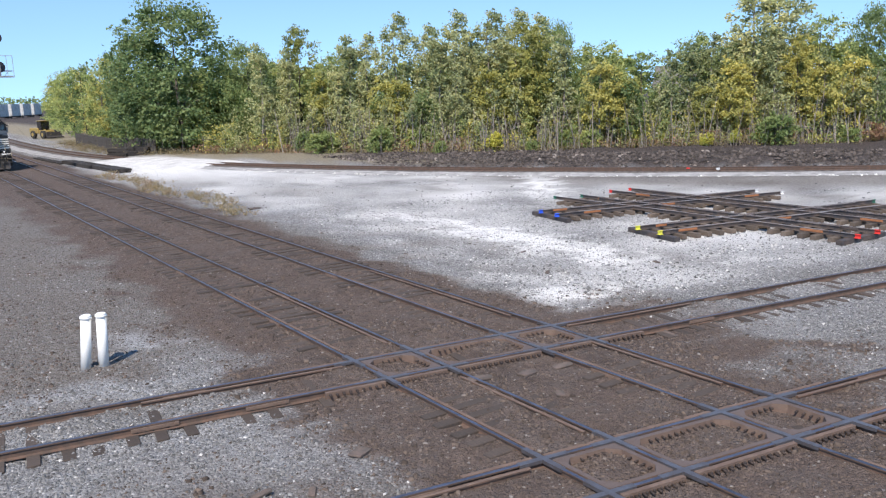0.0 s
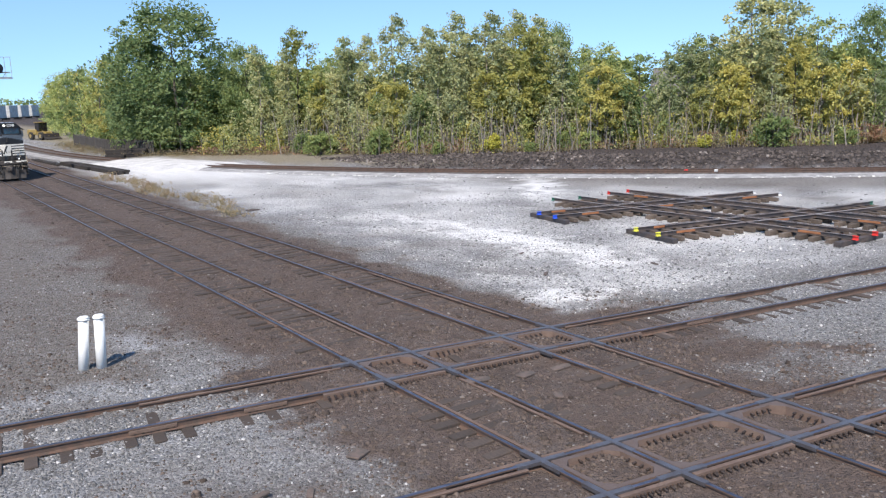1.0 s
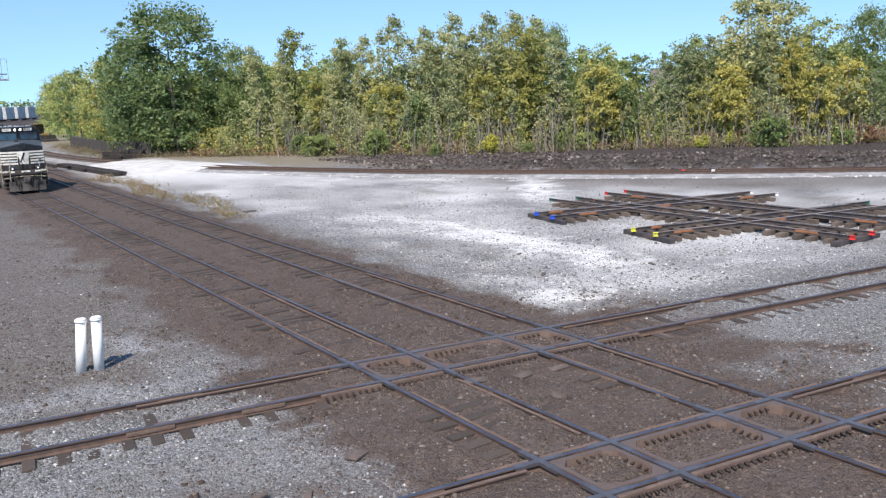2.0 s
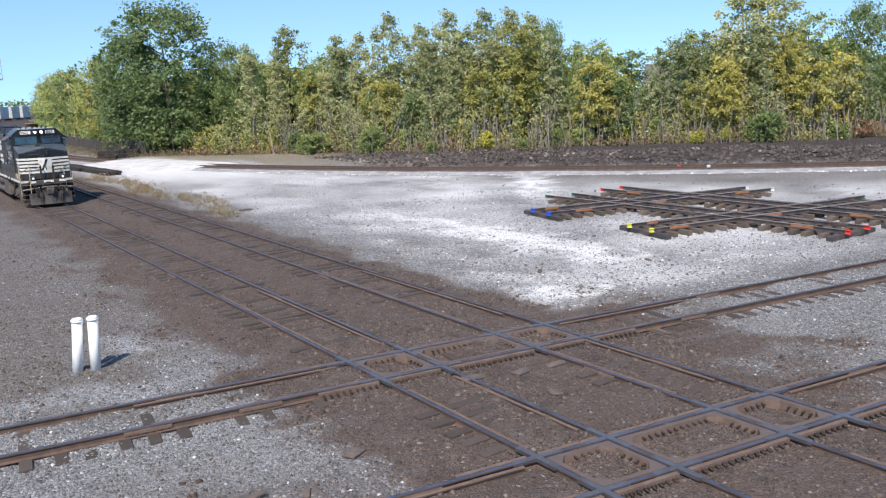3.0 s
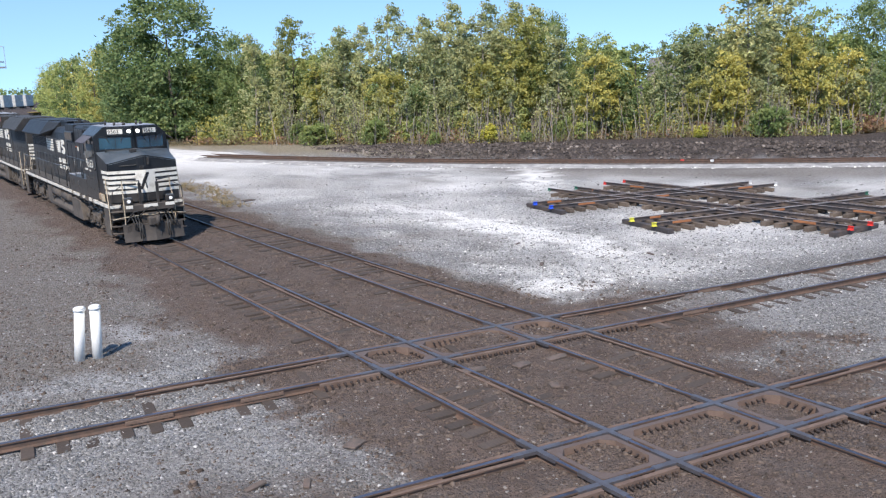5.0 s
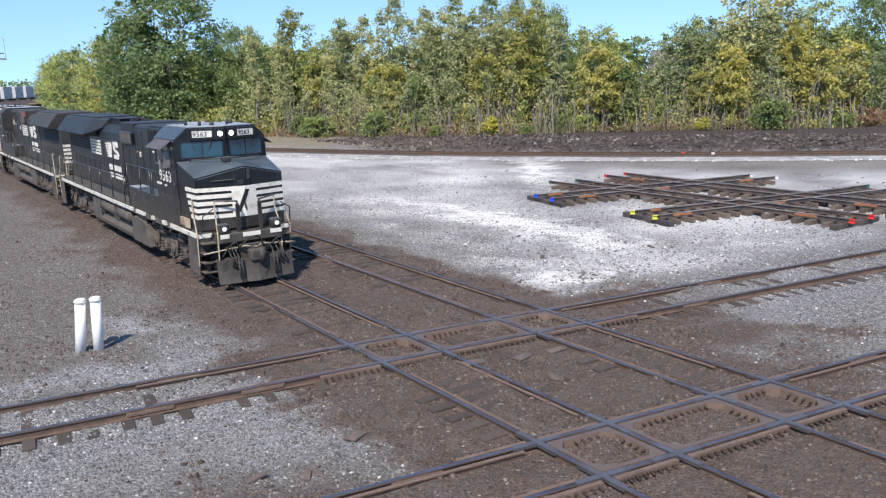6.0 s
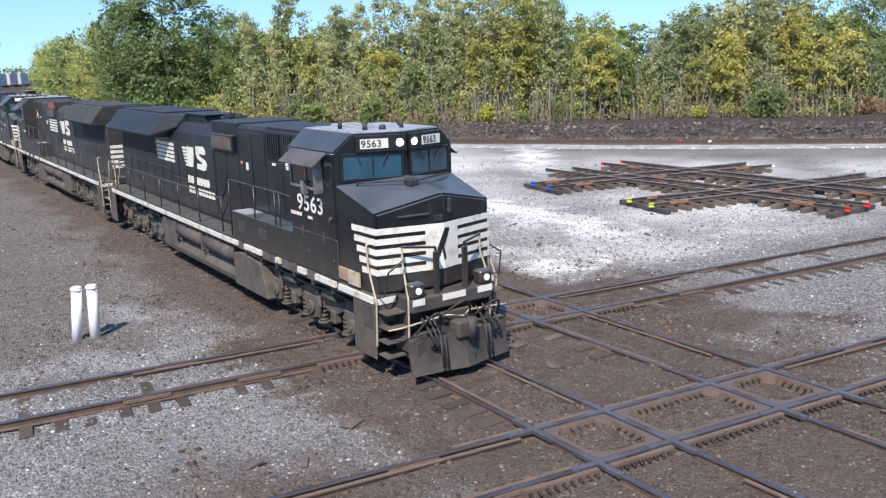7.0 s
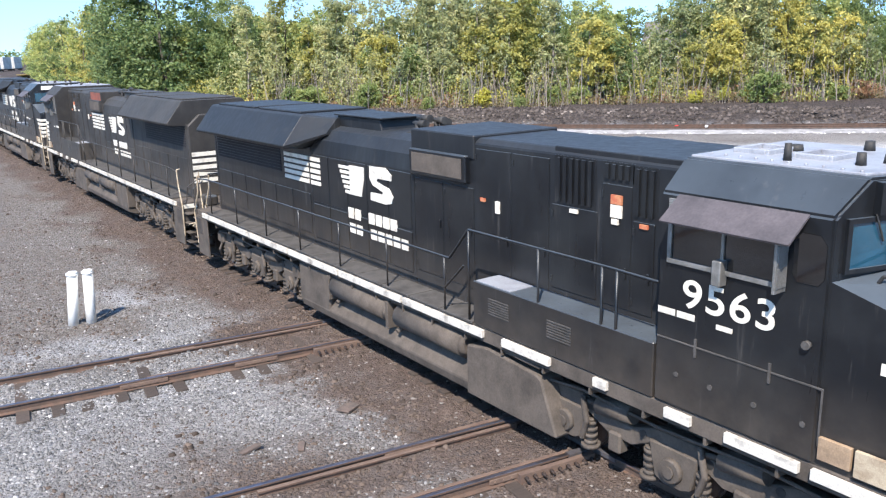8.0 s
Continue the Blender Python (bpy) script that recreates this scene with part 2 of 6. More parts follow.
def ground_material():
    m, nt, b = nodes_of("yard_ground")
    vec = coords(nt)

    def attr(n):
        a = nt.nodes.new("ShaderNodeAttribute")
        a.attribute_name = n
        return a.outputs["Fac"]
    # stones: cells in two sizes
    vo = add(nt, "TexVoronoi", Scale=22.0, Randomness=1.0)
    nt.links.new(vec, vo.inputs["Vector"])
    vs = add(nt, "TexVoronoi", Scale=48.0, Randomness=1.0)
    nt.links.new(vec, vs.inputs["Vector"])
    sep = nt.nodes.new("ShaderNodeSeparateColor")
    nt.links.new(vo.outputs["Color"], sep.inputs[0])
    patch = noisy(nt, 0.35, 6, 0.62, vec)
    fine = noisy(nt, 5.0, 6, 0.75, vec)
    gravel = mixc(nt, sep.outputs[0], (0.135, 0.136, 0.14), (0.335, 0.336, 0.34))
    gravel = mixc(nt, ramp(nt, patch, 0.35, 0.7), gravel, mixc(nt, 1.0, gravel, (0.62, 0.60, 0.57), "MULTIPLY"))
    gravel = mixc(nt, ramp(nt, sep.outputs[1], 0.9, 0.97), gravel, (0.5, 0.49, 0.47))
    dirt = mixc(nt, ramp(nt, fine, 0.3, 0.72), (0.066, 0.049, 0.042), (0.185, 0.142, 0.120))
    dirt = mixc(nt, ramp(nt, noisy(nt, 1.2, 5, 0.7, vec), 0.45, 0.75), dirt, (0.135, 0.115, 0.105))
    dirt = mixc(nt, ramp(nt, noisy(nt, 0.7, 6, 0.7, vec, stretch=(1, 0.3, 1)), 0.55, 0.75), dirt, (0.06, 0.047, 0.042))
    dirt = mixc(nt, ramp(nt, noisy(nt, 22.0, 4, 0.8, vec), 0.5, 0.72), dirt, (0.05, 0.038, 0.033))
    dirt = mixc(nt, ramp(nt, sep.outputs[1], 0.985, 0.995), dirt, (0.30, 0.28, 0.26))
    dust = mixc(nt, ramp(nt, fine, 0.3, 0.75), (0.86, 0.85, 0.83), (0.66, 0.65, 0.63))
    grey = attr("grey")
    col = mixc(nt, grey, gravel, mixc(nt, ramp(nt, fine, 0.3, 0.7), (0.105, 0.092, 0.082), (0.21, 0.192, 0.175)))

    def edge(n, w=0.3):
        s = nt.nodes.new("ShaderNodeMath")
        s.operation = "ADD"
        k = nt.nodes.new("ShaderNodeMath")
        k.operation = "MULTIPLY_ADD"
        k.inputs[1].default_value, k.inputs[2].default_value = w, -w / 2
        nt.links.new(fine, k.inputs[0])
        nt.links.new(attr(n), s.inputs[0])
        nt.links.new(k.outputs[0], s.inputs[1])
        c = nt.nodes.new("ShaderNodeClamp")
        nt.links.new(s.outputs[0], c.inputs[0])
        return c.outputs[0]
    col = mixc(nt, edge("clean", 0.4), col, mixc(nt, sep.outputs[0], (0.22, 0.226, 0.235), (0.43, 0.437, 0.448)))
    col = mixc(nt, edge("dust", 0.45), col, dust)
    col = mixc(nt, edge("dirt", 0.5), col, dirt)
    col = mixc(nt, attr("soil"), col, mixc(nt, ramp(nt, fine, 0.35, 0.7), (0.03, 0.026, 0.025), (0.12, 0.10, 0.092)))
    col = mixc(nt, attr("litter"), col, mixc(nt, ramp(nt, fine, 0.35, 0.7), (0.30, 0.26, 0.20), (0.15, 0.135, 0.085)))
    nt.links.new(col, b.inputs["Base Color"])
    b.inputs["Roughness"].default_value = 0.95
    b.inputs["Specular IOR Level"].default_value = 0.15
    h = nt.nodes.new("ShaderNodeMath")
    h.operation = "MULTIPLY_ADD"
    h.inputs[1].default_value = 0.5
    nt.links.new(vs.outputs["Distance"], h.inputs[0])
    nt.links.new(vo.outputs["Distance"], h.inputs[2])
    first = bumped(nt, b, h.outputs[0], -0.035, 0.8)
    second_ = add(nt, "Bump", Strength=1.0, Distance=0.11)
    nt.links.new(noisy(nt, 7.0, 5, 0.7, vec), second_.inputs["Height"])
    nt.links.new(second_.outputs[0], first.inputs["Normal"])
    return m


def grey_at(X, Y):
    """Finer, darker gravel beside the running tracks and on the haul road."""
    g = 0.95 * step(-2.6 - X + 0.6 * W_MID(X, Y), 0, 1.5) * step(Y - c_line(X, 0) - 2.0 + 0.4 * W_MID(X, Y), 0, 1.2) * (1 - 0.5 * step(W_BIG(X, Y), 0.2, 1.2))
    s = far_side(X, Y)
    road = step(s, -12.0, -8.0) * (1 - step(s, -3.2, -2.2)) * step(X, 24, 31)
    edge = step(8.0 - X + 0.8 * W_MID(X, Y), 0, 2.2) * step(Y, 3, 6) * 0.8
    patches = 0.55 * step(W_BIG(X * 1.3, Y * 1.3), 0.3, 1.4)
    return np.clip(np.maximum(np.maximum(g, edge), np.maximum(road * 0.95, patches)), 0, 1)


def build_ground():
    xs = axis_of(-2500, 2500, -11.0, 24.0, 0.16, 1.11)
    ys = axis_of(-2500, 2500, -12.0, 26.0, 0.16, 1.11)
    X, Y = np.meshgrid(xs, ys, indexing="ij")
    Z = ground_z(X, Y)
    nx, ny = X.shape
    co = np.stack([X, Y, Z], -1).reshape(-1, 3)
    i = np.arange(nx * ny).reshape(nx, ny)
    quads = np.stack([i[:-1, :-1], i[1:, :-1], i[1:, 1:], i[:-1, 1:]], -1).reshape(-1, 4)
    me = bpy.data.meshes.new("ground")
    me.vertices.add(len(co))
    me.vertices.foreach_set("co", co.ravel())
    me.loops.add(quads.size)
    me.loops.foreach_set("vertex_index", quads.ravel().astype(np.int32))
    me.polygons.add(len(quads))
    me.polygons.foreach_set("loop_start", np.arange(0, quads.size, 4, dtype=np.int32))
    me.polygons.foreach_set("use_smooth", np.ones(len(quads), bool))
    me.update()
    me.validate()
    for n, fn in (("dust", dust_at), ("dirt", dirt_at), ("soil", soil_at), ("litter", litter_at), ("grey", grey_at), ("clean", clean_at)):
        me.attributes.new(n, "FLOAT", "POINT").data.foreach_set("value", fn(X, Y).ravel().astype(np.float32))
    me.materials.append(ground_material())
    return tagged(new("ground", me), "rail yard ground of grey gravel, brown dirt and white stone dust", "ground", kind="structure")


build_ground()

# ---------------------------------------------------------------- tracks
RAIL_SHAPE = [(-0.075, -0.17), (0.075, -0.17), (0.075, -0.158), (0.012, -0.135), (0.010, -0.045), (0.037, -0.035), (0.037, -0.006), (0.028, 0.0),
              (-0.028, 0.0), (-0.037, -0.006), (-0.037, -0.035), (-0.010, -0.045), (-0.012, -0.135), (-0.075, -0.158)]


def rail_bm(bm, path, shift=0.0, z=0.0):
    """A rail along a path in the plan; its running top takes the second material."""
    pts = [Vector(p) for p in path]
    rings = []
    for i, p in enumerate(pts):
        d = (pts[min(i + 1, len(pts) - 1)] - pts[max(i - 1, 0)]).normalized()
        n = Vector((d.y, -d.x))
        rings.append([bm.verts.new((*(p + n * (shift + u)), z + v)) for u, v in RAIL_SHAPE])
    k = len(RAIL_SHAPE)
    for a, b in zip(rings, rings[1:]):
        for i in range(k):
            f = bm.faces.new((a[i], b[i], b[(i + 1) % k], a[(i + 1) % k]))
            f.material_index = 1 if i in (6, 7, 8) else 0
    bm.faces.new(rings[0])
    bm.faces.new(rings[-1][::-1])


def tie_mesh(name, material, length=2.6, w=0.23, h=0.18):
    bm = bmesh.new()
    box(bm, -w / 2, w / 2, -length / 2, length / 2, -h, 0, 0.012)
    return mesh_of(name, bm, material)


TIE = tie_mesh("tie", TIE_WOOD)


def track(name, label, path, ties, top=RAIL_TOP, tie_z=-0.165, lift=0.0):
    """Two rails on wooden ties; ties: (place, heading in radians, drop)."""
    t = thing(name, label, "railway track", kind="structure")
    for s in (-HALF, HALF):
        part("rail", made(rail_bm, path, s, lift), [RAIL_RUST, top], t, "rusty steel rail with a polished running top")
    rnd = random.Random(len(path) * 7 + len(ties))
    for (x, y), a, drop in ties:
        piece("tie", TIE, t, pose(x + rnd.uniform(-0.03, 0.03), y + rnd.uniform(-0.03, 0.03), tie_z + lift - drop, 0, 0, math.degrees(a) + rnd.uniform(-1.5, 1.5)))
    return t


def straight(a, b, n=2):
    return [Vector(a).lerp(Vector(b), i / (n - 1)) for i in range(n)]


def tie_row(a, b, gap, drop, jitter=0.02, seed=1):
    a, b = Vector(a), Vector(b)
    d = (b - a).normalized()
    rnd = random.Random(seed)
    out = []
    for i in range(int((b - a).length / gap)):
        p = a + d * gap * (i + 0.5)
        out.append(((p.x, p.y), math.atan2(d.y, d.x), drop + rnd.uniform(-jitter, jitter)))
    return out


def cy(x, base):
    return (x, c_line(x, base))


track("track_1", "main running track of rusty rails in packed brown dirt", straight((A_X, -60), (A_X, 330)), tie_row((A_X, 2.5), (A_X, 75), 0.52, -0.062, 0.03, 3) + tie_row((A_X, -5.2), (A_X, -1.6), 0.52, -0.062, 0.03, 4))
track("track_2", "second running track of rusty rails in packed brown dirt", straight((B_X, -60), (B_X, 330)), tie_row((B_X, 2.2), (B_X, 62), 0.52, -0.06, 0.03, 5) + tie_row((B_X, -5.6), (B_X, -2.2), 0.52, -0.066, 0.03, 6))
track("track_3", "crossing track of rusty rails on weathered wooden ties", straight(cy(-40, 0), cy(120, 0)), tie_row(cy(-14, 0), cy(-1.2, 0), 0.56, 0.005, 0.02, 7) + tie_row(cy(5.6, 0), cy(24, 0), 0.56, 0.005, 0.02, 8))
track("track_4", "near crossing track of rusty rails on weathered wooden ties", straight(cy(-40, D_Y), cy(120, D_Y)), tie_row(cy(-8, D_Y), cy(-1.2, D_Y), 0.56, 0.01, 0.02, 9) + tie_row(cy(5.6, D_Y), cy(18, D_Y), 0.56, 0.005, 0.02, 10))
e_ties = []
run = 0.0
for p, q in zip(E_PATH, E_PATH[1:]):
    d = q - p
    if -30 < p.y < 75:
        k = max(1, round(d.length / 0.6))
        for i in range(k):
            c = p + d * (i / k)
            e_ties.append(((c.x, c.y), math.atan2(d.y, d.x), -0.02))
track("track_5", "far curving track of dark rusty rails on ballast", E_PATH, e_ties[:290], top=RAIL_RUST, lift=0.07)


def ballast_bm(bm):
    """The raised bed of the far track."""
    rnd = random.Random(2)
    shape = [(-3.1, -0.30), (-2.4, -0.20), (-1.7, -0.10), (-0.9, -0.085), (0, -0.10), (0.9, -0.085), (1.6, -0.10), (2.3, -0.22), (2.9, -0.32)]
    rows = []
    for i, p in enumerate(E_PATH):
        d = (E_PATH[min(i + 1, len(E_PATH) - 1)] - E_PATH[max(i - 1, 0)]).normalized()
        n = Vector((d.y, -d.x))
        rows.append([bm.verts.new((*(p + n * (u + rnd.uniform(-0.15, 0.15))), v + rnd.uniform(-0.015, 0.015))) for u, v in shape])
    for a, b in zip(rows, rows[1:]):
        for k in range(len(shape) - 1):
            f = bm.faces.new((a[k], a[k + 1], b[k + 1], b[k]))
            f.smooth = True
            f.material_index = 1 if 2 <= k <= 5 else 0
    bmesh.ops.recalc_face_normals(bm, faces=bm.faces[:])


BED = worn("oily_bed", (0.075, 0.062, 0.055), (0.14, 0.12, 0.105), 2.0, rough=0.95, grain=12, bump=0.02)
BALLAST = worn("ballast", (0.42, 0.41, 0.40), (0.22, 0.215, 0.21), 1.2, 0.35, 0.65, rough=0.95, grain=9, bump=0.03)
tagged(part("ballast_bed", made(ballast_bm), [BALLAST, BED]), "pale grey stone ballast under the far track", "ballast", kind="structure")

PACKED = worn("packed_stone_dust", (0.66, 0.65, 0.63), (0.40, 0.39, 0.375), 0.6, 0.4, 0.7, rough=0.95, grain=7, bump=0.03)


def road_crossing(y0, y1, seed):
    """Packed stone dust that buries the far track where the haul road crosses it."""
    rnd_ = random.Random(seed)
    bm = bmesh.new()
    shape = [(-5.2, -0.26), (-3.4, -0.06), (-1.5, 0.085), (0, 0.10), (1.5, 0.085), (3.4, -0.02), (5.2, -0.26)]
    rows = []
    path = [i for i, p in enumerate(E_PATH) if y0 < p.y < y1]
    for k, i in enumerate(path):
        p = E_PATH[i]
        d = (E_PATH[i + 1] - E_PATH[i - 1]).normalized()
        n = Vector((d.y, -d.x))
        drop = 0.24 if k in (0, len(path) - 1) else 0.0
        rows.append([bm.verts.new((*(p + n * (u + rnd_.uniform(-0.4, 0.4))), v - drop + rnd_.uniform(-0.012, 0.012))) for u, v in shape])
    for a, b in zip(rows, rows[1:]):
        for k in range(len(shape) - 1):
            bm.faces.new((a[k], a[k + 1], b[k + 1], b[k])).smooth = True
    bmesh.ops.recalc_face_normals(bm, faces=bm.faces[:])
    tagged(part("road_crossing", bm, PACKED), "haul road of white stone dust across the far track", "road", kind="structure")


road_crossing(59.5, 82.0, 1)
road_crossing(51.5, 57.0, 2)

# ---------------------------------------------------------------- crossing diamonds
RING_TOP = worn("casting_polished", (0.15, 0.115, 0.10), (0.135, 0.095, 0.075), 2.5, 0.4, 0.65, rough=0.6, metal=0.2, bump=0.0005)


def cell_ring(bm, corners, inset=0.095, wide=0.125, top=-0.010, low=-0.26, cut=0.19):
    """A cast frame that lines one cell between four rails."""
    def loop(off, k):
        n = len(corners)
        pts = []
        for i in range(n):
            p, a, b = corners[i], corners[i - 1], corners[(i + 1) % n]
            u, v = (a - p).normalized(), (b - p).normalized()
            sn = abs(u.x * v.y - u.y * v.x)
            q = p + (u + v) * (off / sn)
            pts += [q + u * k, q + v * k]
        return pts
    o, i = loop(inset, 0.03), loop(inset + wide * 0.8, cut)
    deep = loop(inset + wide, cut * 0.97)
    n = len(o)
    vo = [bm.verts.new((*p, top)) for p in o]
    vi = [bm.verts.new((*p, top)) for p in i]
    bo = [bm.verts.new((*p, low)) for p in o]
    bi = [bm.verts.new((*p, low)) for p in deep]
    for k in range(n):
        j = (k + 1) % n
        bm.faces.new((vo[k], vo[j], vi[j], vi[k])).material_index = 1
        bm.faces.new((vi[k], vi[j], bi[j], bi[k]))
        bm.faces.new((vo[j], vo[k], bo[k], bo[j]))
    bmesh.ops.recalc_face_normals(bm, faces=bm.faces[:])
    return i


def cross_point(x, base, off):
    """Where a rail of the crossing track meets the line at x."""
    return Vector((x, c_line(x, base) + off / math.cos(C_TURN)))


def bolts_bm(bm, loop, z=-0.075, gap=0.15):
    c = sum(loop, Vector((0, 0))) / len(loop)
    for p, q in zip(loop, loop[1:] + loop[:1]):
        d = q - p
        if d.length < 0.35:
            continue
        n = Vector((-d.y, d.x)).normalized()
        if n.dot(c - p) < 0:
            n = -n
        for k in range(int(d.length / gap)):
            w = p + d.normalized() * gap * (k + 0.5) + n * 0.035
            rod(bm, (w.x - n.x * 0.05, w.y - n.y * 0.05, z), (w.x + n.x * 0.06, w.y + n.y * 0.06, z), 0.021, n=6)


BOLT = worn("bolt_iron", (0.03, 0.022, 0.02), (0.06, 0.04, 0.03), 8, rough=0.8, bump=0)
FROG_TOP = worn("frog_polished", (0.165, 0.165, 0.185), (0.12, 0.10, 0.095), 3.0, 0.42, 0.7, rough=0.38, metal=0.5, bump=0.0005)
CELL_TIE = tie_mesh("tie", TIE_WOOD, 0.98, 0.22, 0.12)
LINES = [A_X - HALF, A_X + HALF, B_X - HALF, B_X + HALF]
for base in (0.0, D_Y):
    d = thing("track_diamond", "cast steel rail crossing frames with polished tops", "rail crossing", group="crossing diamonds")
    bolts = bmesh.new()
    for x0, x1 in zip(LINES, LINES[1:]):
        quad = [cross_point(x0, base, -HALF), cross_point(x1, base, -HALF), cross_point(x1, base, HALF), cross_point(x0, base, HALF)]
        bm = bmesh.new()
        loop = cell_ring(bm, quad)
        part("frame_casting", bm, [CASTING, RING_TOP], d, "rust brown cast frame")
        bolts_bm(bolts, loop)
        # worn timbers show between the frames
        for k in range(int((x1 - x0) / 0.5)):
            x = x0 + 0.38 + 0.48 * k
            if x < x1 - 0.3:
                piece("tie", CELL_TIE, d, pose(x, c_line(x, base), -0.165 - 0.012 * (k % 2), 0, 0, math.degrees(C_TURN) + (k % 3 - 1) * 1.5))
    for s in (-HALF, HALF):
        for x in LINES:
            p = cross_point(x, base, s)
            bm = bmesh.new()
            for a in (math.pi / 2, C_TURN):
                u = Vector((math.cos(a), math.sin(a)))
                n = Vector((-u.y, u.x))
                h = 0.003 if a == C_TURN else 0.006
                for off, w in ((0.0, 0.058),):
                    ends = [p + u * e + n * (off + k) for e, k in ((-0.5, -w), (0.5, -w), (0.5, w), (-0.5, w))]
                    prism(bm, [tuple(v) for v in ends], "z", -0.06, h - abs(off) * 0.02)
            part("frog", bm, FROG_TOP, d, "polished steel crossing frog")
        # guard bars outside the crossing track
        o = s + math.copysign(0.13, s)
        a, b = cross_point(LINES[0] - 1.1, base, o), cross_point(LINES[3] + 1.1, base, o)
        segs = [LINES[0] - 1.6, *LINES, LINES[3] + 1.6]
        for x0, x1 in zip(segs, segs[1:]):
            a, b = cross_point(x0 + 0.12, base, o), cross_point(x1 - 0.12, base, o)
            n = Vector((b.y - a.y, a.x - b.x)).normalized() * 0.045
            bm = bmesh.new()
            prism(bm, [tuple(v) for v in (a - n, b - n, b + n, a + n)], "z", -0.19, -0.02)
            part("guard_bar", bm, CASTING, d, "rust brown guard bar")
            m = n.normalized() * math.copysign(0.06, s) * -1
            bolts_bm(bolts, [a + m * 1.2, b + m * 1.2, b + m * 1.3, a + m * 1.3])
    tagged(part("bolts", bolts, BOLT, d, "rows of dark iron bolts"), kind="stuff")
# guard rails inside the running tracks near the crossings
for x in (A_X, B_X):
    g = thing("guard_rails", "rust brown guard rails inside the running track", "guard rail", group="guard rails")
    for s in (-1, 1):
        for y0, y1 in ((1.6, 9.5), (-5.4, -1.6), (-14, -9.0)):
            part("guard_rail", made(rail_bm, [Vector((x + s * (HALF - 0.135), y0)), Vector((x + s * (HALF - 0.135), y1))], 0.0, -0.022), [RAIL_RUST, CASTING], g)
for base, name in ((0.0, "track_3"), (D_Y, "track_4")):
    g = thing("guard_rails", "rust brown guard rails inside the crossing track", "guard rail", group="guard rails")
    for s in (-1, 1):
        for x0, x1 in ((-5.5, -1.1), (5.2, 9.5)):
            part("guard_rail", made(rail_bm, [cross_point(x0, base, s * (HALF - 0.135)), cross_point(x1, base, s * (HALF - 0.135))], 0.0, -0.03), [RAIL_RUST, CASTING], g)
# joint bars
JOINT = bmesh.new()
box(JOINT, -0.45, 0.45, -0.016, 0.016, -0.13, -0.045, 0.008)
for k in range(6):
    rod(JOINT, (-0.36 + 0.145 * k, -0.04, -0.09), (-0.36 + 0.145 * k, 0.04, -0.09), 0.022, n=6)
JOINT = mesh_of("joint_bar", JOINT, CASTING)
jb = thing("joint_bars", "bolted joint bars along the rails", "joint bar", kind="structure")
for x, base, s in ((-5.6, 0, -1), (-3.4, 0, -1), (-4.6, 0, 1), (8.4, 0, -1), (10.6, 0, 1), (-3.0, D_Y, 1), (7.6, D_Y, 1), (-2.2, D_Y, -1)):
    for side_ in (-1, 1):
        p = cross_point(x, base, s * HALF + side_ * 0.03)
        piece("joint_bar", JOINT, jb, pose(p.x, p.y, 0, 0, 0, math.degrees(C_TURN)))
for x, y in ((A_X - HALF, 5.6), (A_X + HALF, 8.2), (A_X - HALF, 14), (B_X + HALF, 4.5), (B_X - HALF, 9.8), (B_X + HALF, -4.0), (B_X - HALF, -3.4)):
    for side_ in (-1, 1):
        piece("joint_bar", JOINT, jb, pose(x + side_ * 0.03, y, 0, 0, 0, 90))

# ---------------------------------------------------------------- train


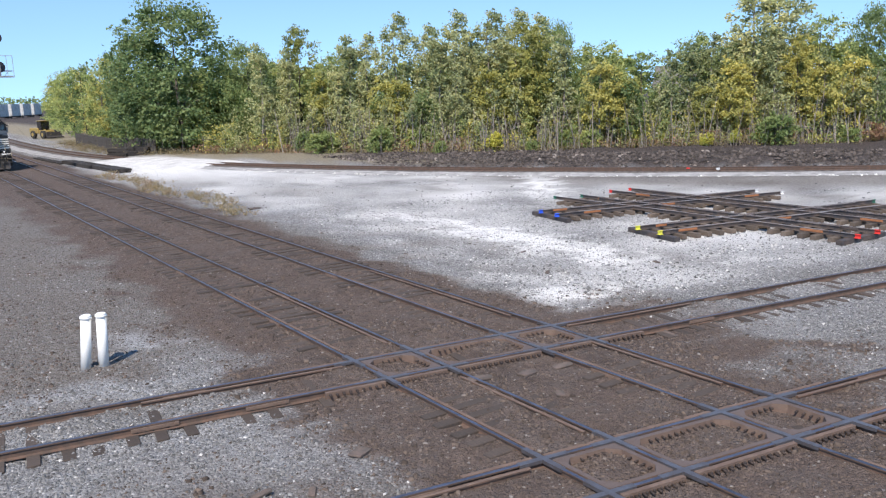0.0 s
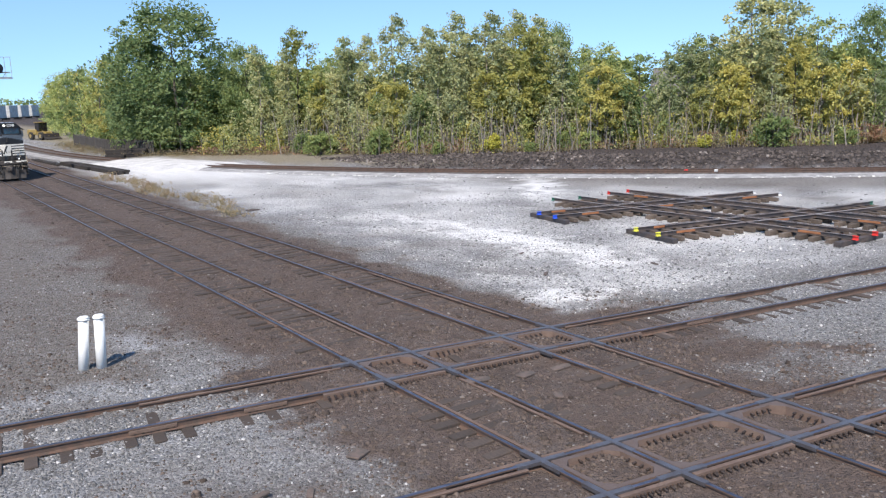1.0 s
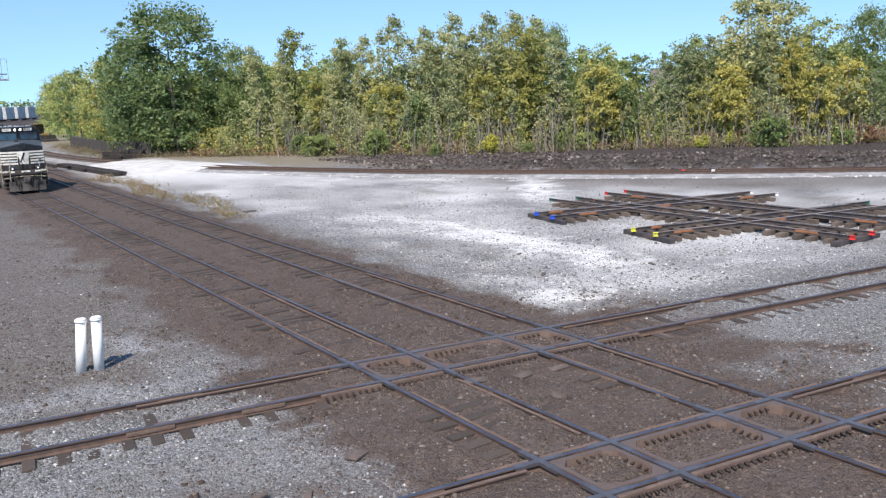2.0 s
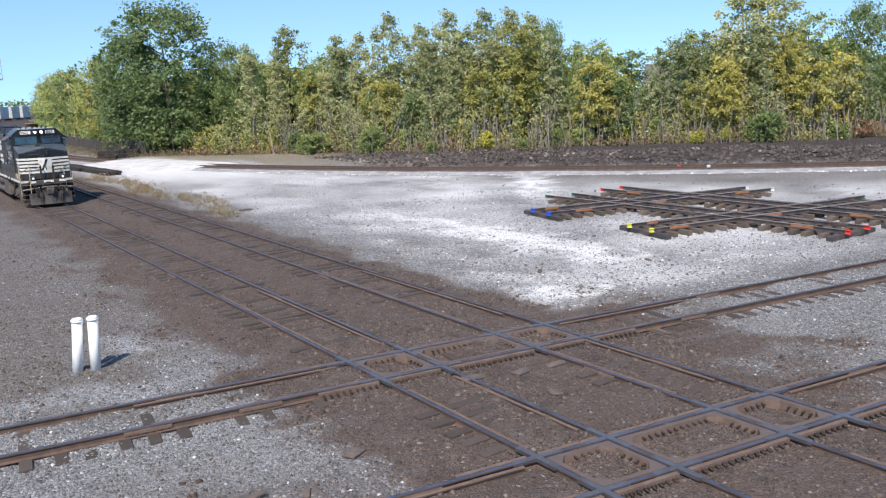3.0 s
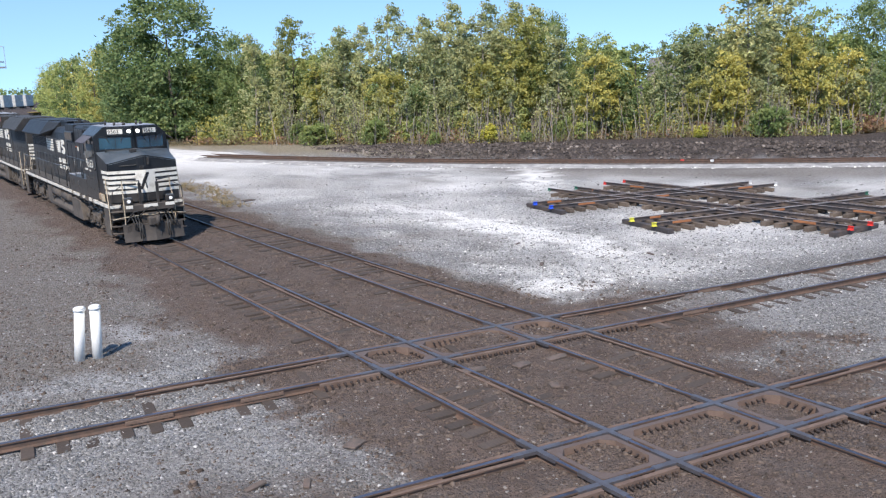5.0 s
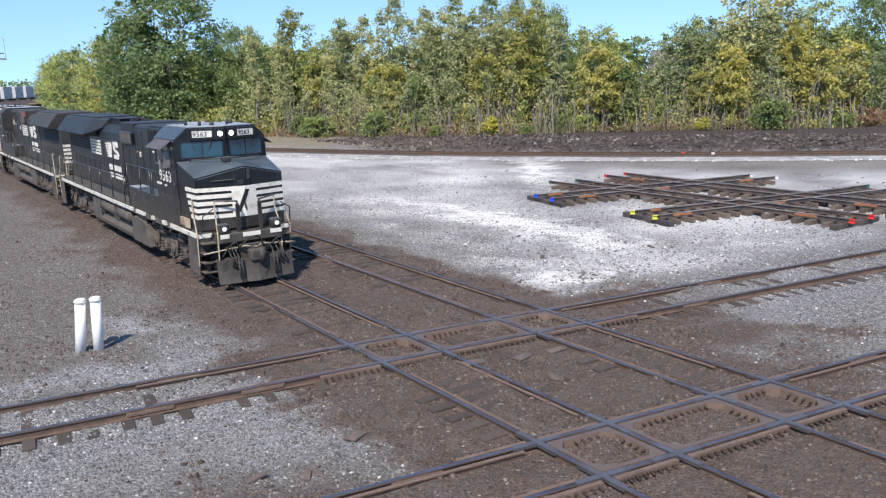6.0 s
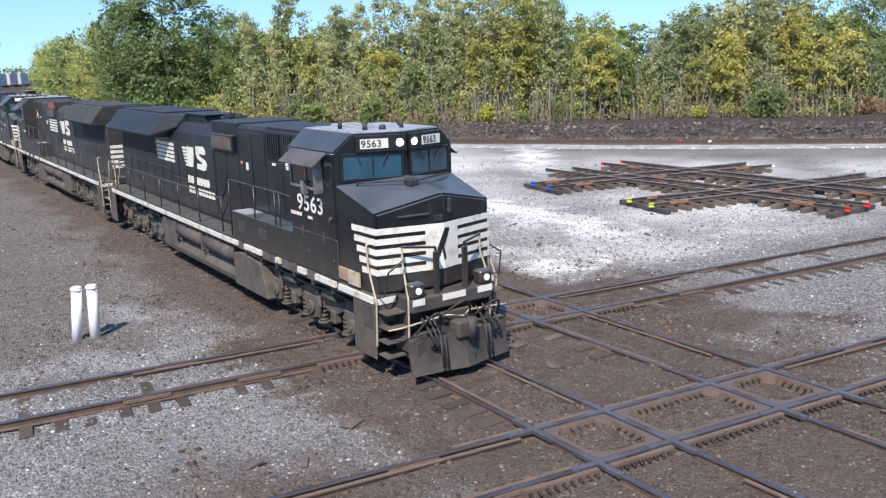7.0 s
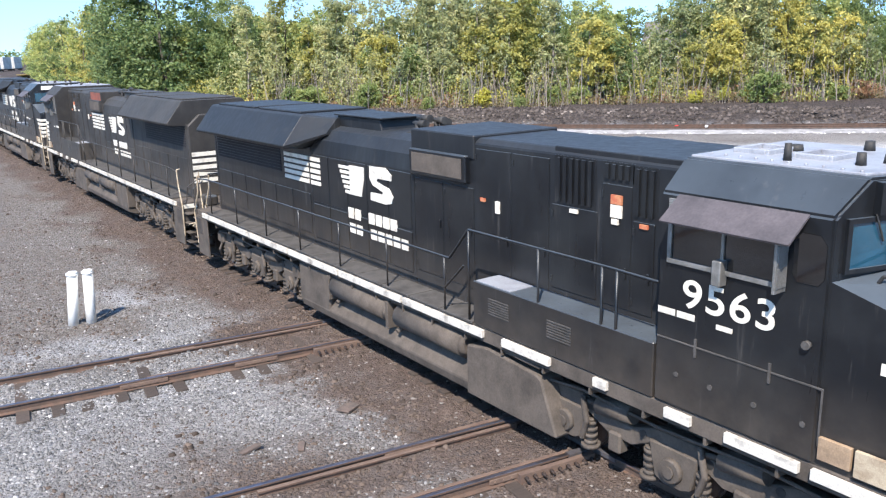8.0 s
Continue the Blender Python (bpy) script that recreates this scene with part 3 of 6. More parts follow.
def paint_black(name, sheen_dust, gloss, dark=(0.007, 0.008, 0.010), faded=(0.017, 0.019, 0.021)):
    """Faded black paint with streaks and rust; dust and sky sheen are coloured onto level faces."""
    m, nt, b = nodes_of(name)
    vec = coords(nt)
    c = mixc(nt, ramp(nt, noisy(nt, 0.9, 6, 0.65, vec), 0.4, 0.7), dark, faded)
    streak = noisy(nt, 2.2, 5, 0.7, vec, stretch=(3, 3, 0.22))
    c = mixc(nt, ramp(nt, streak, 0.60, 0.86), c, (0.085, 0.08, 0.075))
    rust = noisy(nt, 1.1, 7, 0.75, vec, stretch=(2, 2, 0.5))
    c = mixc(nt, ramp(nt, rust, 0.66, 0.78), c, (0.10, 0.062, 0.045))
    # brown road dust thrown up from the track bed
    high = nt.nodes.new("ShaderNodeSeparateXYZ")
    nt.links.new(vec, high.inputs[0])
    spray = nt.nodes.new("ShaderNodeMath")
    spray.operation = "MULTIPLY"
    nt.links.new(ramp(nt, high.outputs["Z"], 2.75, 1.45), spray.inputs[0])
    nt.links.new(ramp(nt, noisy(nt, 1.7, 5, 0.65, vec), 0.15, 0.95), spray.inputs[1])
    c = mixc(nt, spray.outputs[0], c, (0.10, 0.086, 0.072))
    # upward faces turn paler: dust, plus reflected sky put into the colour
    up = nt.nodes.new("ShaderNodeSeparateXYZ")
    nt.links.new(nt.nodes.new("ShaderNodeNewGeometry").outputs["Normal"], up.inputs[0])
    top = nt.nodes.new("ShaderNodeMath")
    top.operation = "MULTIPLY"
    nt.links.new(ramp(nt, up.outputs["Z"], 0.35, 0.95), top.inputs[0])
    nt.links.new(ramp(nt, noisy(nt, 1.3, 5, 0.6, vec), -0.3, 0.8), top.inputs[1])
    c = mixc(nt, top.outputs[0], c, sheen_dust)
    nt.links.new(c, b.inputs["Base Color"])
    rr = nt.nodes.new("ShaderNodeMath")
    rr.operation = "MULTIPLY_ADD"
    rr.inputs[1].default_value, rr.inputs[2].default_value = 0.4, gloss
    nt.links.new(streak, rr.inputs[0])
    nt.links.new(rr.outputs[0], b.inputs["Roughness"])
    b.inputs["Specular IOR Level"].default_value = 0.4
    bumped(nt, b, noisy(nt, 1.4, 3, 0.5, vec), 0.012, 0.35)
    return m


# the leader's bluish grey tops imitate sky reflected in the paint
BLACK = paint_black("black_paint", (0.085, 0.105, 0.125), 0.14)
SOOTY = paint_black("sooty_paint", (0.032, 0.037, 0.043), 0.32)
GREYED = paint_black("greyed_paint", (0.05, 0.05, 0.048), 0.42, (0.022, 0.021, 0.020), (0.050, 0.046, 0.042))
DUSTY = worn("dusty_underframe", (0.112, 0.094, 0.078), (0.056, 0.047, 0.039), 2.2, 0.4, 0.7, rough=0.85, bump=0.002)
GRIMY = worn("grimy_pilot", (0.075, 0.064, 0.055), (0.035, 0.031, 0.028), 2.0, 0.4, 0.7, rough=0.8, bump=0.001)
TREAD = worn("walkway_tread", (0.085, 0.08, 0.075), (0.045, 0.043, 0.04), 3.0, rough=0.8, bump=0.002)
# the cab roof's pale blue-grey has the sky's reflection in its colour
ROOF_GREY = worn("cab_roof_paint_sheen", (0.34, 0.36, 0.40), (0.22, 0.23, 0.26), 2.5, 0.45, 0.75, rough=0.45, bump=0.001)
WHITE = worn("white_paint", (0.78, 0.75, 0.66), (0.45, 0.40, 0.33), 5.0, 0.52, 0.75, rough=0.5, bump=0.0003)
SILL_WHITE = worn("sill_white", (0.66, 0.63, 0.56), (0.16, 0.14, 0.12), 2.5, 0.5, 0.72, rough=0.6, bump=0)
CREAM = worn("grab_iron_paint", (0.50, 0.42, 0.30), (0.28, 0.21, 0.14), 6.0, 0.45, 0.7, rough=0.6, bump=0)
STEEL = worn("wheel_steel", (0.16, 0.14, 0.13), (0.08, 0.07, 0.065), 5.0, rough=0.5, metal=0.6, bump=0.0005)
RUBBER = worn("rubber_hose", (0.02, 0.02, 0.02), (0.05, 0.048, 0.045), 4.0, rough=0.7, bump=0.001)
ORANGE = worn("faded_orange", (0.30, 0.085, 0.05), (0.12, 0.05, 0.04), 2.0, 0.4, 0.7, rough=0.7, bump=0.001)
TAN = worn("tan_patch", (0.42, 0.30, 0.19), (0.25, 0.18, 0.12), 3.0, rough=0.7, bump=0)
LABEL_RED = worn("notice_red", (0.5, 0.12, 0.06), (0.6, 0.3, 0.15), 9.0, rough=0.5, bump=0)
FRAME_GREY = worn("window_frame_metal", (0.30, 0.30, 0.29), (0.18, 0.18, 0.17), 4.0, rough=0.45, metal=0.5, bump=0)


def glass_dark(name, tint):
    m, nt, b = nodes_of(name)
    c = mixc(nt, ramp(nt, noisy(nt, 1.5, 3), 0.4, 0.7), tint, tuple(v * 0.6 for v in tint))
    nt.links.new(c, b.inputs["Base Color"])
    b.inputs["Roughness"].default_value = 0.06
    b.inputs["Specular IOR Level"].default_value = 0.8
    b.inputs["Coat Weight"].default_value = 0.5
    return m


# windscreen blue is the reflected sky, put into the glass colour
GLASS = glass_dark("cab_glass_sky_blue", (0.018, 0.07, 0.11))
AWNING = worn("awning_sheet", (0.115, 0.10, 0.105), (0.07, 0.062, 0.065), 2.0, rough=0.55, bump=0.0005)
# near black: the shade below the radiator wing is part of this colour
VOID = worn("radiator_shade", (0.010, 0.009, 0.013), (0.022, 0.02, 0.022), 3.0, rough=0.8, bump=0.002)
GLASS_SIDE = glass_dark("side_glass", (0.008, 0.008, 0.009))


def lamp_lens(name, color, strength):
    m, nt, b = nodes_of(name)
    b.inputs["Base Color"].default_value = (0.8, 0.8, 0.78, 1)
    b.inputs["Emission Color"].default_value = (*color, 1)
    b.inputs["Emission Strength"].default_value = strength
    return m


HEADLIGHT = lamp_lens("headlight_lens", (1.0, 0.93, 0.8), 3.0)
DITCH = lamp_lens("ditch_light_lens", (1.0, 0.95, 0.85), 0.12)

NOSE = [(-1.50, 1.5), (-1.42, 0.0), (0.0, -0.33), (1.42, 0.0), (1.50, 1.5)]


def nose_bm(bm):
    low = [bm.verts.new((x, y, 1.66)) for x, y in NOSE]
    top = [bm.verts.new((x, y, z)) for (x, y), z in zip(NOSE, (3.74, 3.30, 3.62, 3.30, 3.74))]
    mid = bm.verts.new((0, 1.05, 3.86))
    midl = bm.verts.new((0, 1.5, 1.66))
    for i in range(4):
        bm.faces.new((low[i], low[i + 1], top[i + 1], top[i]))
    bm.faces.new((top[0], top[1], top[2], mid))
    bm.faces.new((mid, top[2], top[3], top[4]))
    bm.faces.new((low[4], midl, low[0], top[0], mid, top[4]))
    bm.faces.new((low[0], midl, low[4], low[3], low[2], low[1]))
    bmesh.ops.recalc_face_normals(bm, faces=bm.faces[:])
    bmesh.ops.bevel(bm, geom=[e for e in bm.edges if max(v.co.y for v in e.verts) < 1.45 or abs(e.verts[0].co.x - e.verts[1].co.x) > 1.3 and e.verts[0].co.z > 3], offset=0.045, segments=2, affect='EDGES')
    for f in bm.faces:
        f.smooth = False


def strip_bm(bm, runs, z0, z1, out=0.012):
    """A painted band round the nose."""
    for s0, s1 in runs:
        cuts = [s0] + [k for k in (1, 2, 3) if s0 < k < s1] + [s1]
        for a, b in zip(cuts, cuts[1:]):
            i = min(int((a + b) / 2), 3)
            p, q = Vector(NOSE[i]).lerp(Vector(NOSE[i + 1]), a - i), Vector(NOSE[i]).lerp(Vector(NOSE[i + 1]), b - i)
            d = (q - p).normalized()
            n = Vector((-d.y, d.x))
            if n.dot(p - Vector((0, 1.2))) < 0:
                n = -n
            vs = [bm.verts.new((*(w + n * o), z)) for o in (0.0, out) for w, z in ((p, z0), (q, z0), (q, z1), (p, z1))]
            for f in ((4, 5, 6, 7), (0, 1, 5, 4), (2, 3, 7, 6), (1, 2, 6, 5), (3, 0, 4, 7)):
                bm.faces.new([vs[k] for k in f])
    bmesh.ops.recalc_face_normals(bm, faces=bm.faces[:])


CAB_LOW = [(-1.53, 3.65), (-1.53, 1.45), (0, 1.0), (1.53, 1.45), (1.53, 3.65)]


def cab_bm(bm):
    top = [(-1.12, 3.65), (-1.12, 1.32), (0, 0.98), (1.12, 1.32), (1.12, 3.65)]
    solid(bm, [[(x, y, 1.665) for x, y in CAB_LOW], [(x, y, 4.40) for x, y in CAB_LOW], [(x, y, 4.78) for x, y in top]])
    bmesh.ops.bevel(bm, geom=bm.edges[:], offset=0.03, segments=2, affect='EDGES')


def on_face(side, u, z, out):
    """A place on the windscreen wall: u from the outer corner (0) to the middle (1)."""
    p = Vector((1.53 * side, 1.45)).lerp(Vector((0, 1.0)), u)
    n = Vector((0.2822 * side, -0.9594))
    q = p + n * out
    return (q.x, q.y, z)


def face_slab(bm, side, u0, u1, z0, z1, o0, o1, lean=0.0):
    vs = []
    for o in (o0, o1):
        for u, z in ((u0, z0), (u1, z0), (u1, z1), (u0, z1)):
            vs.append(bm.verts.new(on_face(side, u, z, o + lean * (z1 - z) / (z1 - z0))))
    fs = [bm.faces.new([vs[k] for k in f]) for f in ((0, 1, 2, 3), (4, 5, 6, 7), (0, 1, 5, 4), (2, 3, 7, 6), (1, 2, 6, 5), (3, 0, 4, 7))]
    bmesh.ops.recalc_face_normals(bm, faces=fs)


def frame_bm(bm, slab, u0, u1, z0, z1, w, uw):
    slab(u0, u1, z0, z0 + w)
    slab(u0, u1, z1 - w, z1)
    slab(u0, u0 + uw, z0 + w, z1 - w)
    slab(u1 - uw, u1, z0 + w, z1 - w)


def profile_bm(bm, outline, y0, y1, bev=0.02):
    prism(bm, outline, "y", y0, y1, bev)


def mirrored(pts):
    return pts + [(-x, z) for x, z in reversed(pts)]


def wheelset_mesh():
    bm = bmesh.new()
    rod(bm, (-0.95, 0, 0), (0.95, 0, 0), 0.09, n=10)
    for s in (-1, 1):
        rod(bm, (s * 0.69, 0, 0), (s * 0.82, 0, 0), 0.53, n=28)
        rod(bm, (s * 0.66, 0, 0), (s * 0.70, 0, 0), 0.56, n=28)
        for k in range(6):
            a = k * math.pi / 3
            rod(bm, (s * 0.815, 0.3 * math.cos(a), 0.3 * math.sin(a)), (s * 0.835, 0.3 * math.cos(a), 0.3 * math.sin(a)), 0.06, n=6)
    return mesh_of("wheelset", bm, STEEL)


WHEELSET = wheelset_mesh()


def coil_bm(bm, x, y, z0, z1, r):
    n = 4
    for k in range(n):
        z = z0 + (z1 - z0) * k / n
        rod(bm, (x, y, z), (x, y, z + (z1 - z0) / n * 0.6), r, n=12)
        rod(bm, (x, y, z + (z1 - z0) / n * 0.6), (x, y, z + (z1 - z0) / n), r * 0.82, n=12)


def sideframe_bm(bm, s):
    lo, hi = min(s * 0.95, s * 1.15), max(s * 0.95, s * 1.15)
    top = [(-2.75, 0.86), (-2.6, 1.06), (-1.75, 1.08), (-1.25, 0.92), (-0.75, 0.88), (-0.3, 1.04), (0.3, 1.04), (0.75, 0.88), (1.25, 0.92), (1.75, 1.08), (2.6, 1.06), (2.75, 0.86)]
    low = [(2.4, 0.80), (1.65, 0.82), (1.2, 0.62), (0.75, 0.6), (0.35, 0.8), (-0.35, 0.8), (-0.75, 0.6), (-1.2, 0.62), (-1.65, 0.82), (-2.4, 0.80)]
    prism(bm, top + low, "x", lo, hi, 0.02)
    for y in (-2.03, 0.0, 2.03):
        # a pedestal that narrows downwards, the journal cap and two coil springs
        prism(bm, [(y - 0.42, 0.86), (y + 0.42, 0.86), (y + 0.30, 0.36), (y + 0.16, 0.30), (y - 0.16, 0.30), (y - 0.30, 0.36)], "x", min(s * 0.98, s * 1.2), max(s * 0.98, s * 1.2), 0.02)
        rod(bm, (s * 1.18, y, 0.55), (s * 1.27, y, 0.55), 0.19, 0.16, n=16)
        rod(bm, (s * 1.27, y, 0.55), (s * 1.30, y, 0.55), 0.09, n=10)
        for d in (-0.44, 0.44):
            coil_bm(bm, s * 1.1, y + d, 0.30, 0.72, 0.105)
            rod(bm, (s * 1.1, y + d, 0.24), (s * 1.1, y + d, 0.30), 0.15, n=12)
    for y in (-1.05, 1.05):
        rod(bm, (s * 1.16, y - 0.34, 1.10), (s * 1.16, y + 0.30, 1.02), 0.15, n=14)
        rod(bm, (s * 1.16, y + 0.30, 1.02), (s * 1.16, y + 0.62, 0.98), 0.04, n=8)
        pipe(bm, [(s * 1.22, y + 0.6, 1.05), (s * 1.24, y + 0.5, 0.7), (s * 1.2, y + 0.62, 0.4)], 0.05)
        box(bm, min(s * 1.0, s * 1.2), max(s * 1.0, s * 1.2), y - 0.12, y + 0.12, 0.38, 0.7, 0.03)
    pipe(bm, [(s * 1.25, -2.6, 1.12), (s * 1.27, -1.4, 1.2), (s * 1.25, 0.2, 1.12), (s * 1.27, 1.6, 1.2), (s * 1.25, 2.5, 1.1)], 0.025)
    for y in (-2.5, 2.5):
        box(bm, min(s * 1.0, s * 1.28), max(s * 1.0, s * 1.28), y - 0.2, y + 0.2, 0.78, 1.12, 0.05)
        pipe(bm, [(s * 1.2, y - 0.1, 0.9), (s * 1.3, y, 0.6), (s * 1.2, y + 0.15, 0.4)], 0.04)


def frame_hole_bm(bm, s, y):
    z = 0.93 if abs(y) > 1 else 0.86
    rod(bm, (s * 1.14, y, z), (s * 1.158, y, z), 0.065, n=12)


def truck(parent, y):
    bm = bmesh.new()
    box(bm, -0.9, 0.9, -0.35, 0.35, 0.6, 1.2, 0.03)
    box(bm, -0.6, 0.6, -1.9, 1.9, 0.5, 0.85, 0.03)
    t = part("truck", bm, DUSTY, parent, "dusty three axle truck")
    t.matrix_basis = pose(0, y, 0)
    for s in (-1, 1):
        part("side_frame", made(sideframe_bm, s), DUSTY, t)
        for d in (-1.55, -0.55, 0.55, 1.55):
            part("frame_hole", made(frame_hole_bm, s, d), RUBBER, t, "dark round hole")
    for d in (-2.03, 0.0, 2.03):
        piece("wheelset", WHEELSET, t, pose(0, d, 0.53))
    return t


def steps_bm(bm, s, y0, y1, k):
    z = 0.42 + 0.3 * k
    box(bm, min(s * 1.05, s * 1.5), max(s * 1.05, s * 1.5), min(y0, y1), max(y0, y1), z, z + 0.035, 0.006)


def end_gear(loco, front):
    """Pilot, steps, coupler, hoses and grab irons of one end; front False: the rear end."""
    f = (lambda y: y) if front else (lambda y: 20.96 - y)

    def bx(bm, x0, x1, y0, y1, z0, z1, bev=0.0):
        box(bm, x0, x1, min(f(y0), f(y1)), max(f(y0), f(y1)), z0, z1, bev)
    bm = bmesh.new()
    bx(bm, -1.52, 1.52, -0.06, 0.03, 0.9, 1.64, 0.01)
    part("pilot", bm, GRIMY, loco, "dusty steel end plate")
    part("end_platform", made(bx, -1.02, 1.02, -0.62, -0.06, 1.30, 1.62, 0.04), GRIMY, loco, "dusty end platform")
    part("end_beam", made(bx, -1.55, 1.55, 0.03, 0.45, 0.95, 1.44, 0.02), GRIMY, loco)
    for s in (-1, 1):
        part("step_side", made(bx, min(s * 1.5, s * 1.535), max(s * 1.5, s * 1.535), -0.02, 0.85, 0.32, 1.5, 0.006), DUSTY, loco, "dusty step well side plate")
        part("step_side", made(bx, min(s * 1.0, s * 1.03), max(s * 1.0, s * 1.03), -0.5, 0.0, 0.35, 1.4, 0.006), GRIMY, loco)
    for s in (-1, 1):
        for k in range(4):
            part("step", made(steps_bm, s, f(-0.42), f(-0.04), k), DUSTY, loco)
        bm = bmesh.new()
        pipe(bm, [(s * 1.52, f(-0.05), 0.62), (s * 1.54, f(-0.12), 1.55), (s * 1.5, f(0.22), 2.2), (s * 1.5, f(0.26), 2.66), (s * 1.42, f(0.22), 2.68)], 0.023)
        part("grab_iron", bm, CREAM, loco, "cream painted grab iron")
        bm = bmesh.new()
        pipe(bm, [(s * 1.04, f(-0.5), 0.75), (s * 1.04, f(-0.52), 1.6), (s * 0.98, f(-0.26), 2.25), (s * 0.98, f(-0.24), 2.62)], 0.023)
        part("grab_iron", bm, CREAM, loco, "cream painted grab iron")
        bm = bmesh.new()
        pipe(bm, [(s * 0.36, f(-0.55), 1.6), (s * 0.36, f(-0.52), 2.58), (s * 0.98, f(-0.24), 2.62)], 0.028)
        bx(bm, min(s * 0.30, s * 0.42), max(s * 0.30, s * 0.42), -0.57, -0.50, 1.6, 2.5, 0.01)
        part("end_rail", bm, BLACK, loco, "black end handrail")
    # plough
    rows = []
    for z, y in ((0.13, -1.08), (0.3, -1.02), (0.55, -0.97), (0.84, -0.96)):
        rows.append([(-1.22, f(y + 0.16), z), (-0.5, f(y + 0.06), z), (0, f(y - 0.06), z), (0.5, f(y + 0.06), z), (1.22, f(y + 0.16), z),
                     (1.22, f(y + 0.22), z), (0, f(y + 0.02), z), (-1.22, f(y + 0.22), z)])
    bm = bmesh.new()
    solid(bm, rows)
    part("plough_beam", made(bx, -1.1, 1.1, -0.85, -0.06, 0.5, 0.80, 0.02), GRIMY, loco)
    for x in (-0.62, -0.52, 0.52, 0.62):
        part("cut_lever", made(rod, (x, f(-0.99), 0.9), (x, f(-1.11), 0.25), 0.028, n=6), RUBBER, loco)
    part("snow_plough", bm, GRIMY, loco, "dusty black steel snow plough")
    bm = bmesh.new()
    bx(bm, -0.16, 0.16, -0.75, -0.05, 0.80, 1.06, 0.03)
    bx(bm, -0.24, 0.20, -1.08, -0.72, 0.72, 1.12, 0.06)
    rod(bm, (0.13, f(-1.05), 0.68), (0.13, f(-1.05), 1.14), 0.1, n=10)
    bx(bm, -0.45, 0.45, -0.70, -0.62, 0.70, 1.25, 0.03)
    part("coupler", bm, GRIMY, loco, "knuckle coupler")
    for x, z0, w, drop, bow in ((-0.86, 1.22, 0.12, 0.62, 0.1), (-0.74, 1.24, 0.10, 0.7, 0.12), (-0.62, 1.2, 0.14, 0.78, 0.15), (0.5, 1.22, 0.16, 0.75, 0.12), (0.66, 1.24, 0.12, 0.65, 0.1), (0.82, 1.22, 0.1, 0.6, 0.1),
                              (0.28, 1.0, -0.12, 0.85, 0.3), (-0.52, 1.12, 0.85, 0.0, -0.42), (-1.0, 0.95, 0.55, 0.1, -0.5), (0.45, 1.05, 0.6, 0.1, -0.4)):
        bm = bmesh.new()
        pts = []
        for k in range(12):
            t = k / 11
            pts.append((x + w * t, f(-0.72 - (0.30 + 0.1 * abs(w)) * math.sin(math.pi * t)), z0 - drop * t - bow * math.sin(math.pi * t)))
        pipe(bm, pts, 0.026, 7)
        part("hose", bm, RUBBER, loco, "black rubber air hose")
    part("uncoupling_bar", made(pipe, [(-1.5, f(-0.5), 1.05), (-1.3, f(-0.7), 1.12), (-0.3, f(-0.75), 1.2), (0.0, f(-0.95), 1.18), (0.3, f(-0.75), 1.2), (1.3, f(-0.7), 1.12), (1.5, f(-0.5), 1.05)], 0.02), CREAM, loco, "bent uncoupling bar")
    for s in (-1, 1):
        part("grab_loop", made(pipe, [(s * 1.46, f(-0.06), 1.64), (s * 1.46, f(-0.3), 1.7), (s * 1.42, f(-0.42), 2.2), (s * 1.1, f(-0.45), 2.4)], 0.018), BLACK, loco)
    for k, (x0, x1) in enumerate(((-1.5, -1.06), (-1.0, -0.72), (-0.28, 0.3), (0.62, 1.0), (1.06, 1.5))):
        bm = bmesh.new()
        y = -0.075 if abs(x0) > 1.02 or abs(x1) > 1.02 else -0.635
        bx(bm, x0, x1, y, y + 0.02, 1.47, 1.60)
        part("end_stripe", bm, WHITE, loco, "white painted stripe")
    for s in (-1, 1):
        bm = bmesh.new()
        bx(bm, s * 0.86 - 0.17, s * 0.86 + 0.17, -0.62, -0.36, 1.62, 1.92, 0.04)
        d = part("ditch_light", bm, BLACK, loco, "round ditch light on the end platform")
        bm = bmesh.new()
        rod(bm, (s * 0.86, f(-0.615), 1.77), (s * 0.86, f(-0.645), 1.77), 0.07, n=16)
        part("lens", bm, DITCH if front else ROOF_GREY, d)


